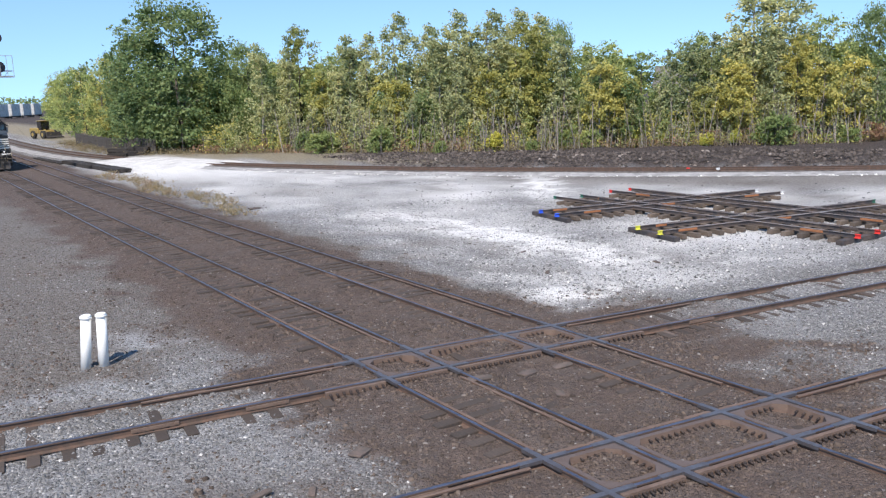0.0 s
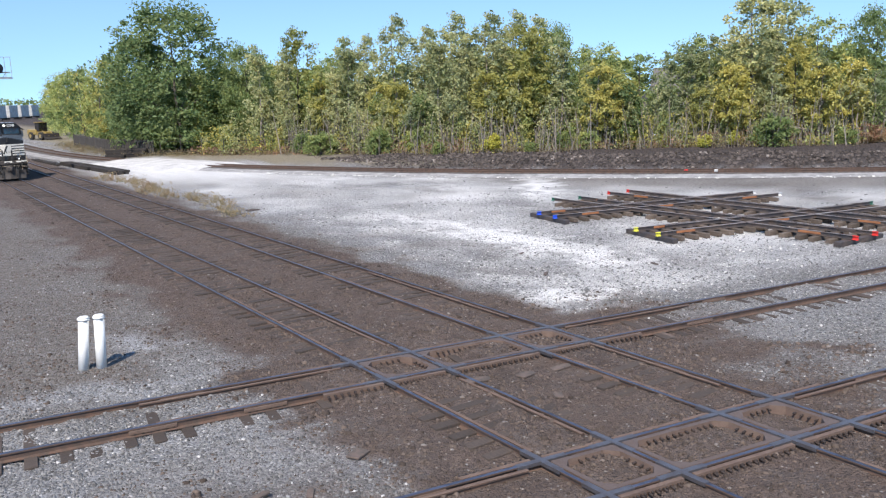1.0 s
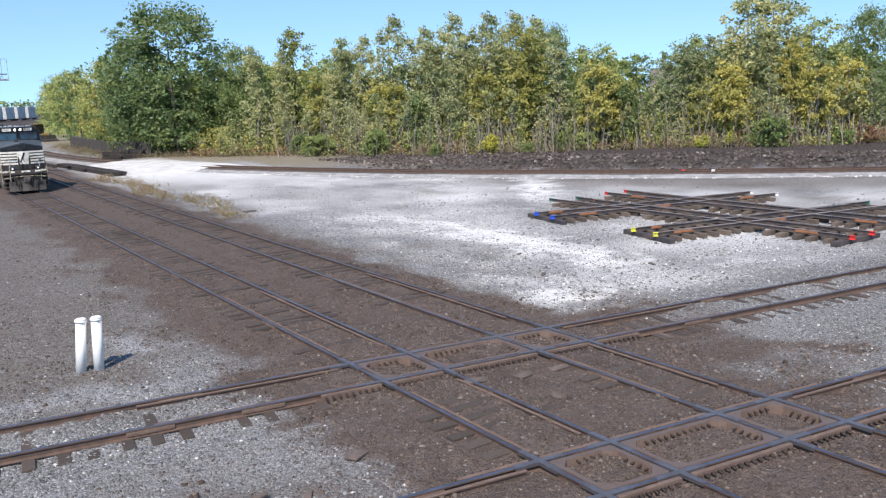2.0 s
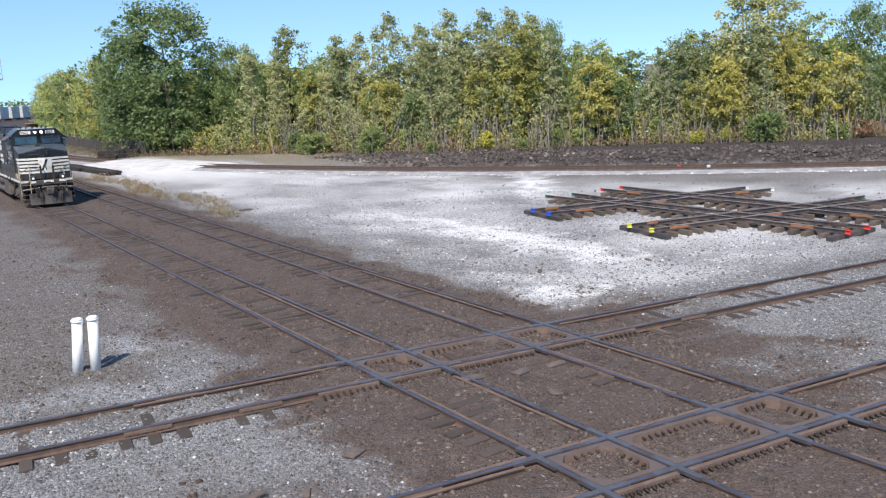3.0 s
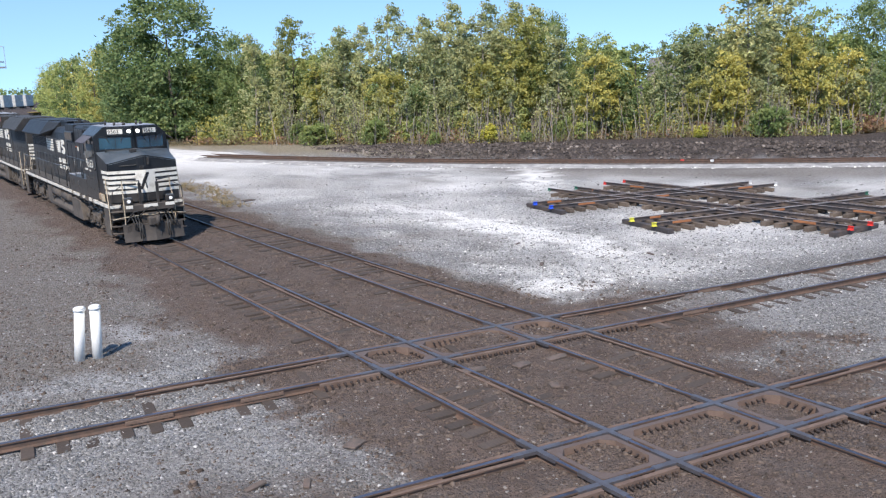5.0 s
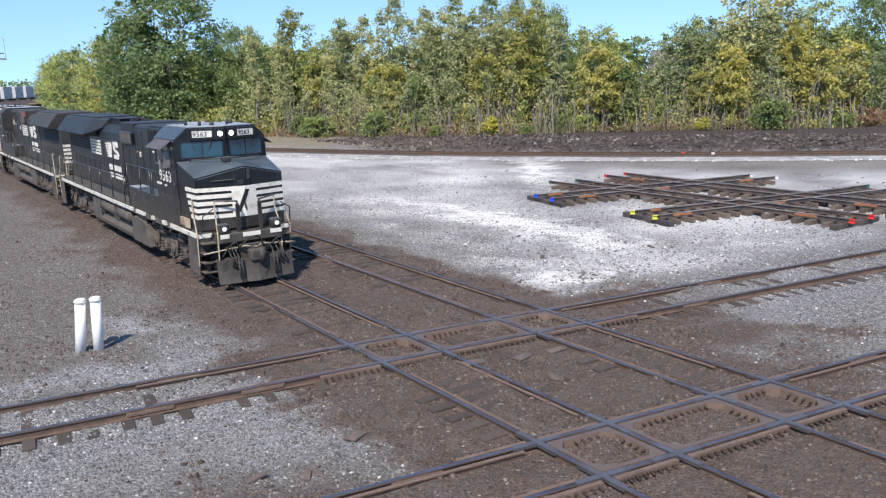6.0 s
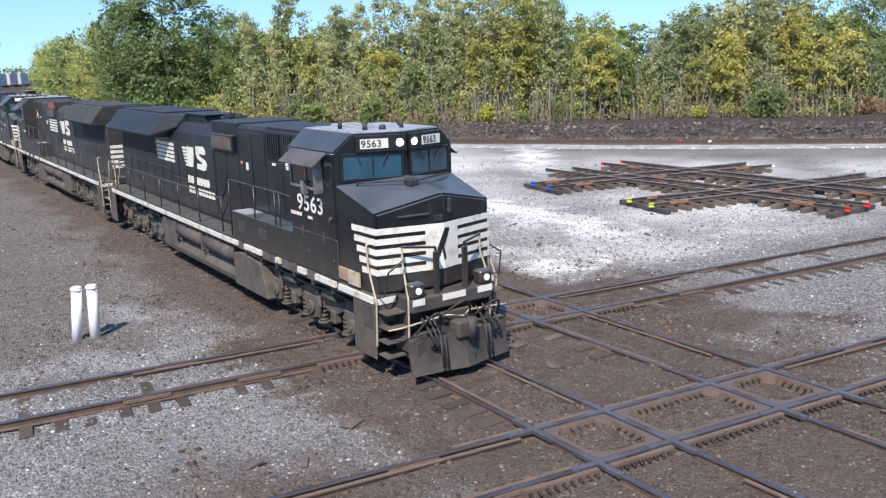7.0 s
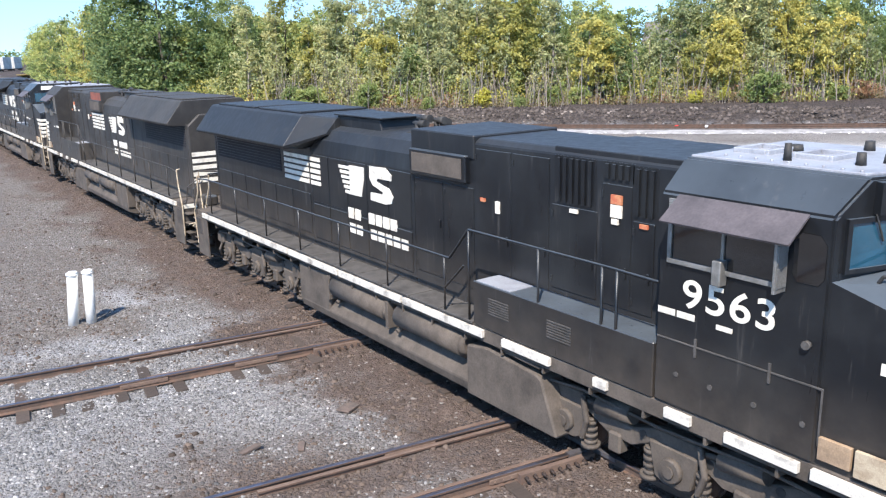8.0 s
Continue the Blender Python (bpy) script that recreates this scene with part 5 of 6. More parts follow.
second = copy_thing(loco, pose(0, 43.26, 0, 0, 0, 180))
third = copy_thing(loco, pose(0, 44.6, 0))
tagged(second, "black diesel locomotive running hood first behind the leader")
tagged(third, "third black diesel locomotive of the train")
for ob in loco.children:
    if ob.name.startswith("cab"):
        cab_of_first = ob
for k, ob in enumerate(list(second.children)):
    if ob.name.startswith("hood.") or ob.name == "hood":
        bm = bmesh.new()
        box(bm, -0.98, 0.98, 8.3, 9.98, 4.30, 4.68, 0.02)
        part("hood_panel", bm, ORANGE, ob, "faded orange roof panel")
side = Matrix(((0, 0, -1, 0), (-1, 0, 0, 0), (0, 1, 0, 0), (0, 0, 0, 1)))
digits("road_number", "9563", 0.50, Matrix.Translation((-1.536, 3.27, 3.03)) @ side @ Matrix.Diagonal((1.22, 1, 1, 1)), WHITE, cab_of_first, "white painted road number")
for s in (-1, 1):
    u = 0.37 if s < 0 else 0.73
    p = Vector(on_face(s, u, 4.50, 0.121))
    n = Vector((0.2822 * s, -0.9594, 0))
    r = Vector((0, 0, 1)).cross(n)
    m = Matrix(((r.x, 0, n.x, p.x), (r.y, 0, n.y, p.y), (0, 1, 0, p.z), (0, 0, 0, 1)))
    digits("board_number", "9563", 0.21, m, RUBBER, cab_of_first, "black digits on the number board")
# the second unit is duller and dustier than the leader
for ob in second.children_recursive:
    for slot in ob.material_slots:
        if slot.material in (BLACK, SOOTY):
            slot.link = "OBJECT"
            slot.material = GREYED
TRAIN = [(loco, 0.0, 0.0), (second, 43.26, 180.0), (third, 44.6, 0.0)]

# ---------------------------------------------------------------- trees


def leaf_material(name, dark, light, odd):
    m, nt, b = nodes_of(name)
    geo = nt.nodes.new("ShaderNodeNewGeometry")
    rnd = geo.outputs["Random Per Island"]
    c = mixc(nt, rnd, dark, light)
    c = mixc(nt, ramp(nt, noisy(nt, 0.55, 3, 0.6), 0.48, 0.72), c, odd)
    info = nt.nodes.new("ShaderNodeObjectInfo").outputs["Random"]
    c = mixc(nt, info, mixc(nt, 1.0, c, (1.38, 1.34, 1.30), "MULTIPLY"), mixc(nt, 1.0, c, (0.66, 0.76, 0.74), "MULTIPLY"))
    nt.links.new(c, b.inputs["Base Color"])
    b.inputs["Roughness"].default_value = 0.5
    b.inputs["Specular IOR Level"].default_value = 0.35
    tr = nt.nodes.new("ShaderNodeBsdfTranslucent")
    nt.links.new(c, tr.inputs["Color"])
    mx = nt.nodes.new("ShaderNodeMixShader")
    mx.inputs[0].default_value = 0.45
    nt.links.new(b.outputs[0], mx.inputs[1])
    nt.links.new(tr.outputs[0], mx.inputs[2])
    nt.links.new(mx.outputs[0], nt.nodes["Material Output"].inputs["Surface"])
    return m


LEAF = {
    "green": leaf_material("leaf_green", (0.115, 0.165, 0.058), (0.265, 0.335, 0.138), (0.32, 0.34, 0.125)),
    "olive": leaf_material("leaf_olive", (0.18, 0.225, 0.075), (0.36, 0.42, 0.16), (0.45, 0.43, 0.15)),
    "gold": leaf_material("leaf_gold", (0.28, 0.27, 0.07), (0.52, 0.46, 0.14), (0.32, 0.32, 0.11)),
    "poplar": leaf_material("leaf_poplar", (0.23, 0.25, 0.12), (0.46, 0.48, 0.25), (0.50, 0.45, 0.21)),
    "yellow": leaf_material("leaf_yellow", (0.42, 0.40, 0.07), (0.66, 0.60, 0.15), (0.34, 0.36, 0.09)),
    "rust": leaf_material("leaf_rust", (0.20, 0.12, 0.08), (0.36, 0.23, 0.15), (0.28, 0.25, 0.14)),
    "weed": leaf_material("weed_dry", (0.20, 0.16, 0.09), (0.38, 0.31, 0.18), (0.26, 0.17, 0.12)),
}
BARK = worn("bark", (0.13, 0.105, 0.085), (0.06, 0.05, 0.042), 2.5, rough=0.95, bump=0.01, stretch=(3, 3, 0.6))
BARK_PALE = worn("bark_pale", (0.36, 0.32, 0.27), (0.20, 0.17, 0.14), 2.5, rough=0.9, bump=0.006, stretch=(3, 3, 0.6))


FACING = (-0.5, -0.48, 0.5)


def leaf_mesh(name, centres, sizes, seed, material, droop=0.3, narrow=0.6):
    """Many bent leaves, each an island of four triangles."""
    r = np.random.RandomState(seed)
    n = len(centres)
    a = r.normal(size=(n, 3))
    a[:, 2] -= droop
    a /= np.linalg.norm(a, axis=1)[:, None]
    # leaves turn their faces towards the light
    c = r.normal(size=(n, 3)) * 0.75 + np.array(FACING)
    c -= (c * a).sum(1)[:, None] * a
    c /= np.linalg.norm(c, axis=1)[:, None]
    b = np.cross(c, a)
    s = sizes[:, None]
    tip, base = centres + a * s * 0.5, centres - a * s * 0.5
    l = centres + b * s * narrow * 0.5 + c * s * 0.12
    rr = centres - b * s * narrow * 0.5 + c * s * 0.12
    co = np.stack([base, rr, tip, l], 1).reshape(-1, 3)
    i = np.arange(n) * 4
    tri = np.stack([i, i + 1, i + 2, i, i + 2, i + 3], 1).reshape(-1, 3)
    me = bpy.data.meshes.new(name)
    me.vertices.add(len(co))
    me.vertices.foreach_set("co", co.ravel())
    me.loops.add(tri.size)
    me.loops.foreach_set("vertex_index", tri.ravel().astype(np.int32))
    me.polygons.add(len(tri))
    me.polygons.foreach_set("loop_start", np.arange(0, tri.size, 3, dtype=np.int32))
    me.update()
    me.validate()
    me.materials.append(material)
    return me


def trunk_bm(bm, h, r, rnd, limbs, spread, bare=0.25):
    pts = [Vector((0, 0, -0.3))]
    lean = Vector((rnd.uniform(-0.05, 0.05), rnd.uniform(-0.05, 0.05)))
    for i in range(1, 7):
        z = h * i / 6
        pts.append(Vector((lean.x * z + rnd.uniform(-0.12, 0.12), lean.y * z + rnd.uniform(-0.12, 0.12), z)))
    rad = [r * (1.0 - 0.85 * i / 6) for i in range(7)]
    for i in range(6):
        rod(bm, pts[i], pts[i + 1], rad[i], rad[i + 1], 7, caps=False)
    tips = []
    for k in range(limbs):
        t = rnd.uniform(bare, 0.95)
        i = min(int(t * 6), 5)
        p = pts[i].lerp(pts[i + 1], t * 6 - i)
        a = rnd.uniform(0, 6.283)
        ln = spread * rnd.uniform(0.5, 1.0) * (1.15 - 0.6 * t)
        q = p + Vector((math.cos(a) * ln * 0.55, math.sin(a) * ln * 0.55, ln * rnd.uniform(0.3, 0.6)))
        e = q + Vector((math.cos(a + 0.3) * ln * 0.45, math.sin(a + 0.3) * ln * 0.45, ln * rnd.uniform(0.1, 0.5)))
        rr = rad[i] * 0.45
        rod(bm, p, q, rr, rr * 0.6, 5, caps=False)
        rod(bm, q, e, rr * 0.6, rr * 0.2, 5, caps=False)
        tips += [q, e]
    return tips


def tree(name, label, kind, h, spread, seed, low=0.18, tall=1.0, clumps=90, per=60, size=0.3, bark=None, shape="round"):
    rnd = random.Random(seed)
    r = np.random.RandomState(seed)
    t = thing(name, label, "tree")
    bm = bmesh.new()
    tips = trunk_bm(bm, h * 0.9, h * 0.0105 + 0.03, rnd, 16, spread, low)
    part("trunk", bm, bark or BARK, t)
    cs, rs = [], []
    for k in range(clumps):
        u = rnd.random()
        z = low + (1 - low) * (k + rnd.random()) / clumps
        v = (z - low) / (1 - low)
        if shape == "round":
            w = math.sqrt(max(0.0, 1 - (2 * v - 0.85) ** 2 / 1.45))
        elif shape == "spire":
            w = (1 - v) ** 0.7 * 0.9 + 0.12 if v > 0.3 else 0.75
        else:
            w = 0.75 + 0.3 * math.sin(v * 9 + seed)
            w *= 1 if v < 0.75 else (1 - v) * 3.2 + 0.2
        a = rnd.uniform(0, 6.283)
        rad = spread * w * (0.35 + 0.65 * math.sqrt(u)) * rnd.uniform(0.75, 1.15)
        cs.append((math.cos(a) * rad, math.sin(a) * rad, h * z * rnd.uniform(0.94, 1.03)))
        rs.append(rnd.uniform(0.55, 1.25) * (0.55 + spread * 0.14))
    cs += [tuple(p) for p in tips]
    rs += [0.5] * len(tips)
    cs, rs = np.array(cs), np.array(rs)
    n = per * len(cs)
    idx = r.randint(0, len(cs), n)
    d = r.normal(size=(n, 3))
    d /= np.linalg.norm(d, axis=1)[:, None]
    d *= (r.uniform(0.05, 1.0, n) ** 0.65)[:, None]
    d[:, 2] *= 0.7
    pts = cs[idx] + d * rs[idx][:, None]
    pts = pts[pts[:, 2] > 0.1]
    ob = new("crown", leaf_mesh("crown", pts, size * r.uniform(0.6, 1.4, len(pts)), seed, LEAF[kind]))
    ob.parent = t
    return t


TREE_KINDS = {
    "broad": tree("broadleaf_tree", "broad dark green deciduous tree with dense leaves", "green", 15.5, 5.8, 11, 0.06, clumps=300, per=52, size=0.31),
    "broad_olive": tree("broadleaf_tree", "olive green deciduous tree turning yellow", "olive", 13.0, 3.4, 12, 0.08, clumps=110, per=44, size=0.29),
    "gold": tree("broadleaf_tree", "golden yellow autumn tree at the yard edge", "gold", 12.5, 2.7, 13, 0.12, clumps=84, per=42, size=0.28),
    "poplar": tree("poplar_tree", "tall slim poplar with silvery green leaves", "poplar", 13.5, 2.2, 14, 0.07, clumps=110, per=40, size=0.26, shape="column", bark=BARK_PALE),
    "poplar_thin": tree("poplar_tree", "slender young poplar with sparse pale leaves", "poplar", 12.0, 1.5, 15, 0.18, clumps=52, per=26, size=0.27, shape="spire", bark=BARK_PALE),
    "yellow": tree("young_tree", "young tree with bright yellow green leaves", "gold", 8.5, 2.1, 16, 0.25, clumps=42, per=36, size=0.29, bark=BARK_PALE),
    "small": tree("young_tree", "young green tree with a thin trunk", "green", 8.0, 2.2, 17, 0.22, clumps=50, per=40, size=0.31),
    "bush": tree("shrub", "low leafy green shrub on the embankment", "olive", 3.2, 1.9, 18, 0.02, clumps=46, per=48, size=0.26),
    "bush_yellow": tree("shrub", "low shrub with bright yellow leaves", "yellow", 3.4, 1.3, 19, 0.08, clumps=24, per=40, size=0.30),
    "bush_rust": tree("shrub", "low rust red autumn shrub on dark soil", "rust", 2.2, 1.8, 20, 0.0, clumps=34, per=46, size=0.24),
    "fill": tree("broadleaf_tree", "shaded green tree inside the wood", "olive", 11.0, 3.6, 22, 0.04, clumps=90, per=18, size=0.62),
    "bare": tree("bare_sapling", "thin pale sapling with few leaves", "poplar", 7.5, 1.3, 21, 0.35, clumps=12, per=12, size=0.26, bark=BARK_PALE),
}
PLACED = set()


def plant(kind, x, y, s=1.0, turn=0.0, wide=1.0):
    z = float(ground_z(np.array([x]), np.array([y]))[0])
    src = TREE_KINDS[kind]
    m = pose(x, y, z - 0.05, 0, 0, turn)
    if kind not in PLACED:
        PLACED.add(kind)
        t = src
        t.matrix_basis = m
    else:
        t = copy_thing(src, m)
    t.scale = (s * wide, s * wide, s)
    return t


# the wood's front edge
EDGE = [Vector(p) for p in ((17.5, 150), (16.2, 118), (16.0, 96), (18.6, 84.5), (24.0, 77), (29.3, 72), (33.5, 66), (36.6, 59.5), (40, 53.5), (43.6, 49), (49.5, 46), (58.5, 39.5),
                            (66.2, 32), (76, 26.5), (96, 12), (130, -15))]


def along(s):
    """A place on the wood's edge, s metres from its far end, and the way into the wood."""
    for a, b in zip(EDGE, EDGE[1:]):
        d = b - a
        if s <= d.length:
            u = d.normalized()
            return a + u * s, Vector((-u.y, u.x)) * 1.0
        s -= d.length
    return EDGE[-1], Vector((0.6, 0.8))


rnd = random.Random(5)
# the trees that stand out, by kind, place, size
for kind, x, y, s, w in [("broad", 22.2, 86.5, 1.14, 1.2), ("broad", 19.6, 92, 0.92, 0.9), ("broad_olive", 19.8, 116, 0.95, 1), ("gold", 19.6, 106, 1.00, 1.1), ("broad_olive", 19.5, 128, 0.92, 1), ("broad", 29, 80.5, 0.80, 0.8),
                         ("gold", 32.8, 74, 1.13, 0.9), ("broad_olive", 34.5, 70, 0.82, 1), ("poplar", 37.5, 66, 0.94, 1), ("poplar", 39.6, 63, 1.08, 1), ("poplar_thin", 41.5, 59.5, 0.97, 1.1), ("poplar", 43.8, 57.5, 1.07, 1),
                         ("poplar", 46.2, 54.5, 1.08, 1.1), ("poplar_thin", 36.2, 68.5, 1.08, 1.2), ("poplar_thin", 45.0, 57.8, 1.06, 1.2), ("poplar", 42.2, 60.8, 1.00, 1.0), ("poplar", 48.8, 53.2, 1.07, 1.0), ("poplar", 50.2, 51.6, 1.02, 1.0), ("poplar_thin", 47.0, 55.4, 1.08, 1.2), ("poplar_thin", 62.6, 41.2, 0.88, 1.2), ("gold", 47.8, 50.5, 1.00, 1), ("broad", 51.5, 50.5, 0.82, 0.62), ("broad_olive", 56.5, 48, 0.82, 1), ("small", 54, 45.4, 0.97, 1.1), ("yellow", 53.4, 43.6, 0.77, 1),
                         ("poplar_thin", 60.8, 40.8, 0.88, 1.2), ("poplar", 64.5, 40, 0.83, 0.9), ("poplar", 66.3, 36.2, 1.25, 1.25), ("poplar", 69.3, 35, 1.22, 1.15), ("gold", 68.2, 32.6, 0.85, 1), ("broad_olive", 73, 33.2, 0.98, 1),
                         ("broad", 77.5, 29.5, 0.86, 0.75), ("broad", 83, 25, 0.95, 0.8)]:
    plant(kind, x, y, s, rnd.uniform(-40, 40), w)
# smaller growth in front and fill behind
for kind, x, y, s, w in [("broad_olive", 21.5, 148, 0.95, 1.2), ("gold", 22.5, 139, 0.95, 1.2), ("broad_olive", 24, 168, 0.95, 1.3), ("broad_olive", 27, 190, 0.9, 1.3), ("broad", 30, 205, 0.7, 1.0), ("gold", 21.0, 124, 0.8, 1.1)]:
    plant(kind, x, y, s, rnd.uniform(-40, 40), w)
total = sum((b - a).length for a, b in zip(EDGE, EDGE[1:]))
s = 30.0
while s < total - 20:
    p, inn = along(s)
    into = inn if inn.x > 0 or inn.y > 0 else -inn
    k = rnd.random()
    if p.x > 27:
        for _ in range(3):
            a = p + into * rnd.uniform(-0.8, 3.0) + Vector((rnd.uniform(-1, 1), rnd.uniform(-1, 1)))
            plant(rnd.choice(["bare", "poplar_thin", "yellow", "bare", "bare", "poplar_thin", "small"]), a.x, a.y, rnd.uniform(0.7, 1.05), rnd.uniform(-40, 40))
    b = p - into * rnd.uniform(0.2, 2.4)
    if p.x > 30 or (k < 0.5 and p.y < 76):
        plant(rnd.choice(["bush", "bush", "bush_rust", "bush_yellow"]) if p.x > 40 else "bush", b.x + rnd.uniform(-1, 1), b.y, rnd.uniform(0.3, 1.0), rnd.uniform(-40, 40), rnd.uniform(0.8, 1.4))
    if k < 0.5:
        b = p + into * rnd.uniform(2.5, 5)
        plant("bush" if k < 0.25 else "small", b.x, b.y, rnd.uniform(0.7, 1.1), rnd.uniform(-40, 40), 1.2)
    c = p + into * rnd.uniform(7, 11)
    plant(rnd.choice(["broad_olive", "fill", "fill"]), c.x, c.y, rnd.uniform(0.72, 0.92), rnd.uniform(-40, 40), 1.15)
    if k > 0.5:
        c = p + into * rnd.uniform(16, 22)
        plant("fill", c.x, c.y, rnd.uniform(0.85, 1.0), rnd.uniform(-40, 40), 1.2)
    s += rnd.uniform(3.1, 4.1)


def low_growth():
    """Leafy brush of young shoots along the front of the wood."""
    r = np.random.RandomState(55)
    for name, kind, label, clumps, top, far in (("green_brush", "olive", "light green leafy brush along the wood's edge", 120, 4.2, 3.0), ("poplar_shoots", "poplar", "pale poplar shoots in front of the wood", 150, 6.0, 4.0),
                                                ("yellow_brush", "gold", "yellow green brush among the saplings", 100, 3.6, 2.5), ("rusty_brush", "rust", "rust brown low brush on the bank", 120, 1.5, 1.0)):
        pts = []
        for k in range(clumps):
            p, inn = along(r.uniform(72, 185))
            into = inn if inn.x > 0 or inn.y > 0 else -inn
            q = p + into * r.uniform(-1.6, far)
            h = top * r.uniform(0.25, 1.0)
            z = flat_z(q.x, q.y)
            w = r.uniform(0.35, 0.9)
            m = int(36 + 26 * h)
            u = r.uniform(0.05, 1, m)
            pts.append(np.stack([q.x + r.normal(size=m) * w * (1.1 - 0.6 * u), q.y + r.normal(size=m) * w * (1.1 - 0.6 * u), z + h * u], -1))
        pts = np.concatenate(pts)
        me = leaf_mesh(name, pts, r.uniform(0.16, 0.34, len(pts)), 56, LEAF[kind])
        tagged(new(name, me), label, "brush", kind="stuff")


def flat_z(x, y):
    return float(ground_z(np.array([x]), np.array([y]))[0])


low_growth()
STEM = worn("grey_stem", (0.34, 0.30, 0.26), (0.17, 0.15, 0.13), 1.5, rough=0.95, bump=0)


def thicket():
    """Leafless grey stems at the foot of the wood."""
    bm = bmesh.new()
    r = random.Random(77)
    for k in range(2100):
        p, inn = along(r.uniform(84, 175))
        into = inn if inn.x > 0 or inn.y > 0 else -inn
        q = p + into * r.uniform(-2.2, 2.5) + Vector((r.uniform(-1, 1), r.uniform(-1, 1)))
        z = 0.25
        h = r.uniform(0.8, 3.2) * r.choice([0.6, 1.0, 1.6])
        a = Vector((q.x, q.y, z - 0.3))
        b = a + Vector((r.uniform(-0.25, 0.25) * h, r.uniform(-0.25, 0.25) * h, h))
        w = 0.012 + 0.009 * h
        rod(bm, a, b, w, w * 0.4, 3, caps=False)
        c = a.lerp(b, 0.55)
        rod(bm, c, c + Vector((r.uniform(-0.4, 0.4), r.uniform(-0.4, 0.4), 0.7)) * h * 0.35, w * 0.6, w * 0.2, 3, caps=False)
    tagged(part("thicket", bm, STEM), "leafless grey stems at the foot of the wood", "thicket", kind="stuff")


thicket()

# ---------------------------------------------------------------- prefabricated crossing panel on the yard
PAINT = {n: worn("rail_end_" + n, c, tuple(v * 0.7 for v in c), 6, rough=0.6, bump=0) for n, c in
         (("blue", (0.03, 0.12, 0.75)), ("yellow", (0.75, 0.72, 0.08)), ("white", (0.85, 0.85, 0.83)), ("red", (0.75, 0.04, 0.03)), ("green", (0.03, 0.16, 0.10)))}
RUSTY_BAR = worn("rusty_joint", (0.42, 0.17, 0.07), (0.26, 0.11, 0.05), 3.0, rough=0.8, bump=0.001)
PANEL_TOP = 0.19
PANEL_SHINE = worn("panel_rail_top", (0.30, 0.275, 0.265), (0.20, 0.14, 0.11), 1.2, 0.42, 0.66, rough=0.5, metal=0.3, bump=0)
PANEL_TIE = worn("panel_tie", (0.19, 0.145, 0.11), (0.065, 0.053, 0.045), 2.0, 0.4, 0.7, rough=0.85, grain=40, bump=0.003, vary=0.5)


def build_panel():
    t = thing("prefabricated_crossing", "prefabricated rail crossing assembly lying on the yard gravel", "rail crossing", pose(0, 0, 0.0))
    tie = tie_mesh("tie", PANEL_TIE, 2.75, 0.24, 0.19)
    long_tie = tie_mesh("long_tie", PANEL_RAIL, 3.2, 0.30, 0.20)
    turn = radians(-10.6)
    w = Vector((math.cos(turn), math.sin(turn)))
    rnd = random.Random(4)
    tz = PANEL_TOP - 0.168
    runs = []
    for start, ln, ends in ((Vector((17.75, 14.55)), 14.9, ("blue", "white")), (Vector((17.45, 7.85)), 15.4, ("yellow", "green"))):
        runs.append((start, w, ln, ends))
    for x, ends in ((22.9, ("red", "green")), (27.1, ("red", "red"))):
        runs.append((Vector((x + 0.1, 1.1)), Vector((0.0, 1.0)), 17.5, ends))
    for k, (start, d, ln, ends) in enumerate(runs):
        n = Vector((d.y, -d.x))
        for s in (-HALF, HALF):
            trim = rnd.uniform(-0.35, 0.35)
            a, b = start + n * s, start + d * (ln + trim) + n * s
            part("rail", made(rail_bm, [a, b], 0.0, PANEL_TOP + (0.004 if k > 1 else 0)), [PANEL_RAIL, PANEL_SHINE], t, "dark new rail")
            for p, q, c in ((a, a + d * 0.22, ends[0]), (b, b - d * 0.22, ends[1])):
                bm = bmesh.new()
                rail_bm(bm, [p - d * 0.004 if c == ends[0] else p + d * 0.004, q], 0.0, PANEL_TOP + 0.006)
                for v in bm.verts:
                    r = (Vector(v.co.xy) - p).dot(n)
                    v.co.x += n.x * r * 0.12
                    v.co.y += n.y * r * 0.12
                part("painted_end", bm, PAINT[c], t, c + " painted rail end")
            # guards, rusty joint plates
            g0, g1 = a + d * 1.6, b - d * 1.6
            o = -math.copysign(0.14, s)
            part("guard_rail", made(rail_bm, [g0 + n * o, g1 + n * o], 0.0, PANEL_TOP - 0.01), [PANEL_RAIL, PANEL_SHINE], t)
            for f in (rnd.uniform(1.2, 2.5), ln * 0.5 + rnd.uniform(-1, 1), ln - rnd.uniform(1.2, 3)):
                c = a + d * f
                bm = bmesh.new()
                box(bm, -0.5, 0.5, -0.052, 0.052, -0.13, -0.03, 0.01)
                piece_ = part("joint_plate", bm, RUSTY_BAR if rnd.random() < 0.45 else PANEL_RAIL, t, "bolted joint plate")
                piece_.matrix_basis = pose(c.x, c.y, PANEL_TOP, 0, 0, math.degrees(math.atan2(d.y, d.x)))
        m = int(ln / 0.66)
        for i in range(m):
            c = start + d * (0.3 + i * 0.66)
            if k > 1:
                rel = [(c - r[0]).dot(Vector((-r[1].y, r[1].x))) for r in runs[:2]]
                if min(abs(v) for v in rel) < 1.9:
                    continue
            me = long_tie if i == 0 else tie
            piece("tie", me, t, pose(c.x + rnd.uniform(-0.04, 0.04), c.y + rnd.uniform(-0.05, 0.05), tz - 0.004 * k, 0, 0, math.degrees(math.atan2(d.y, d.x)) + rnd.uniform(-1, 1)))
    return t


build_panel()

# ---------------------------------------------------------------- white pipes


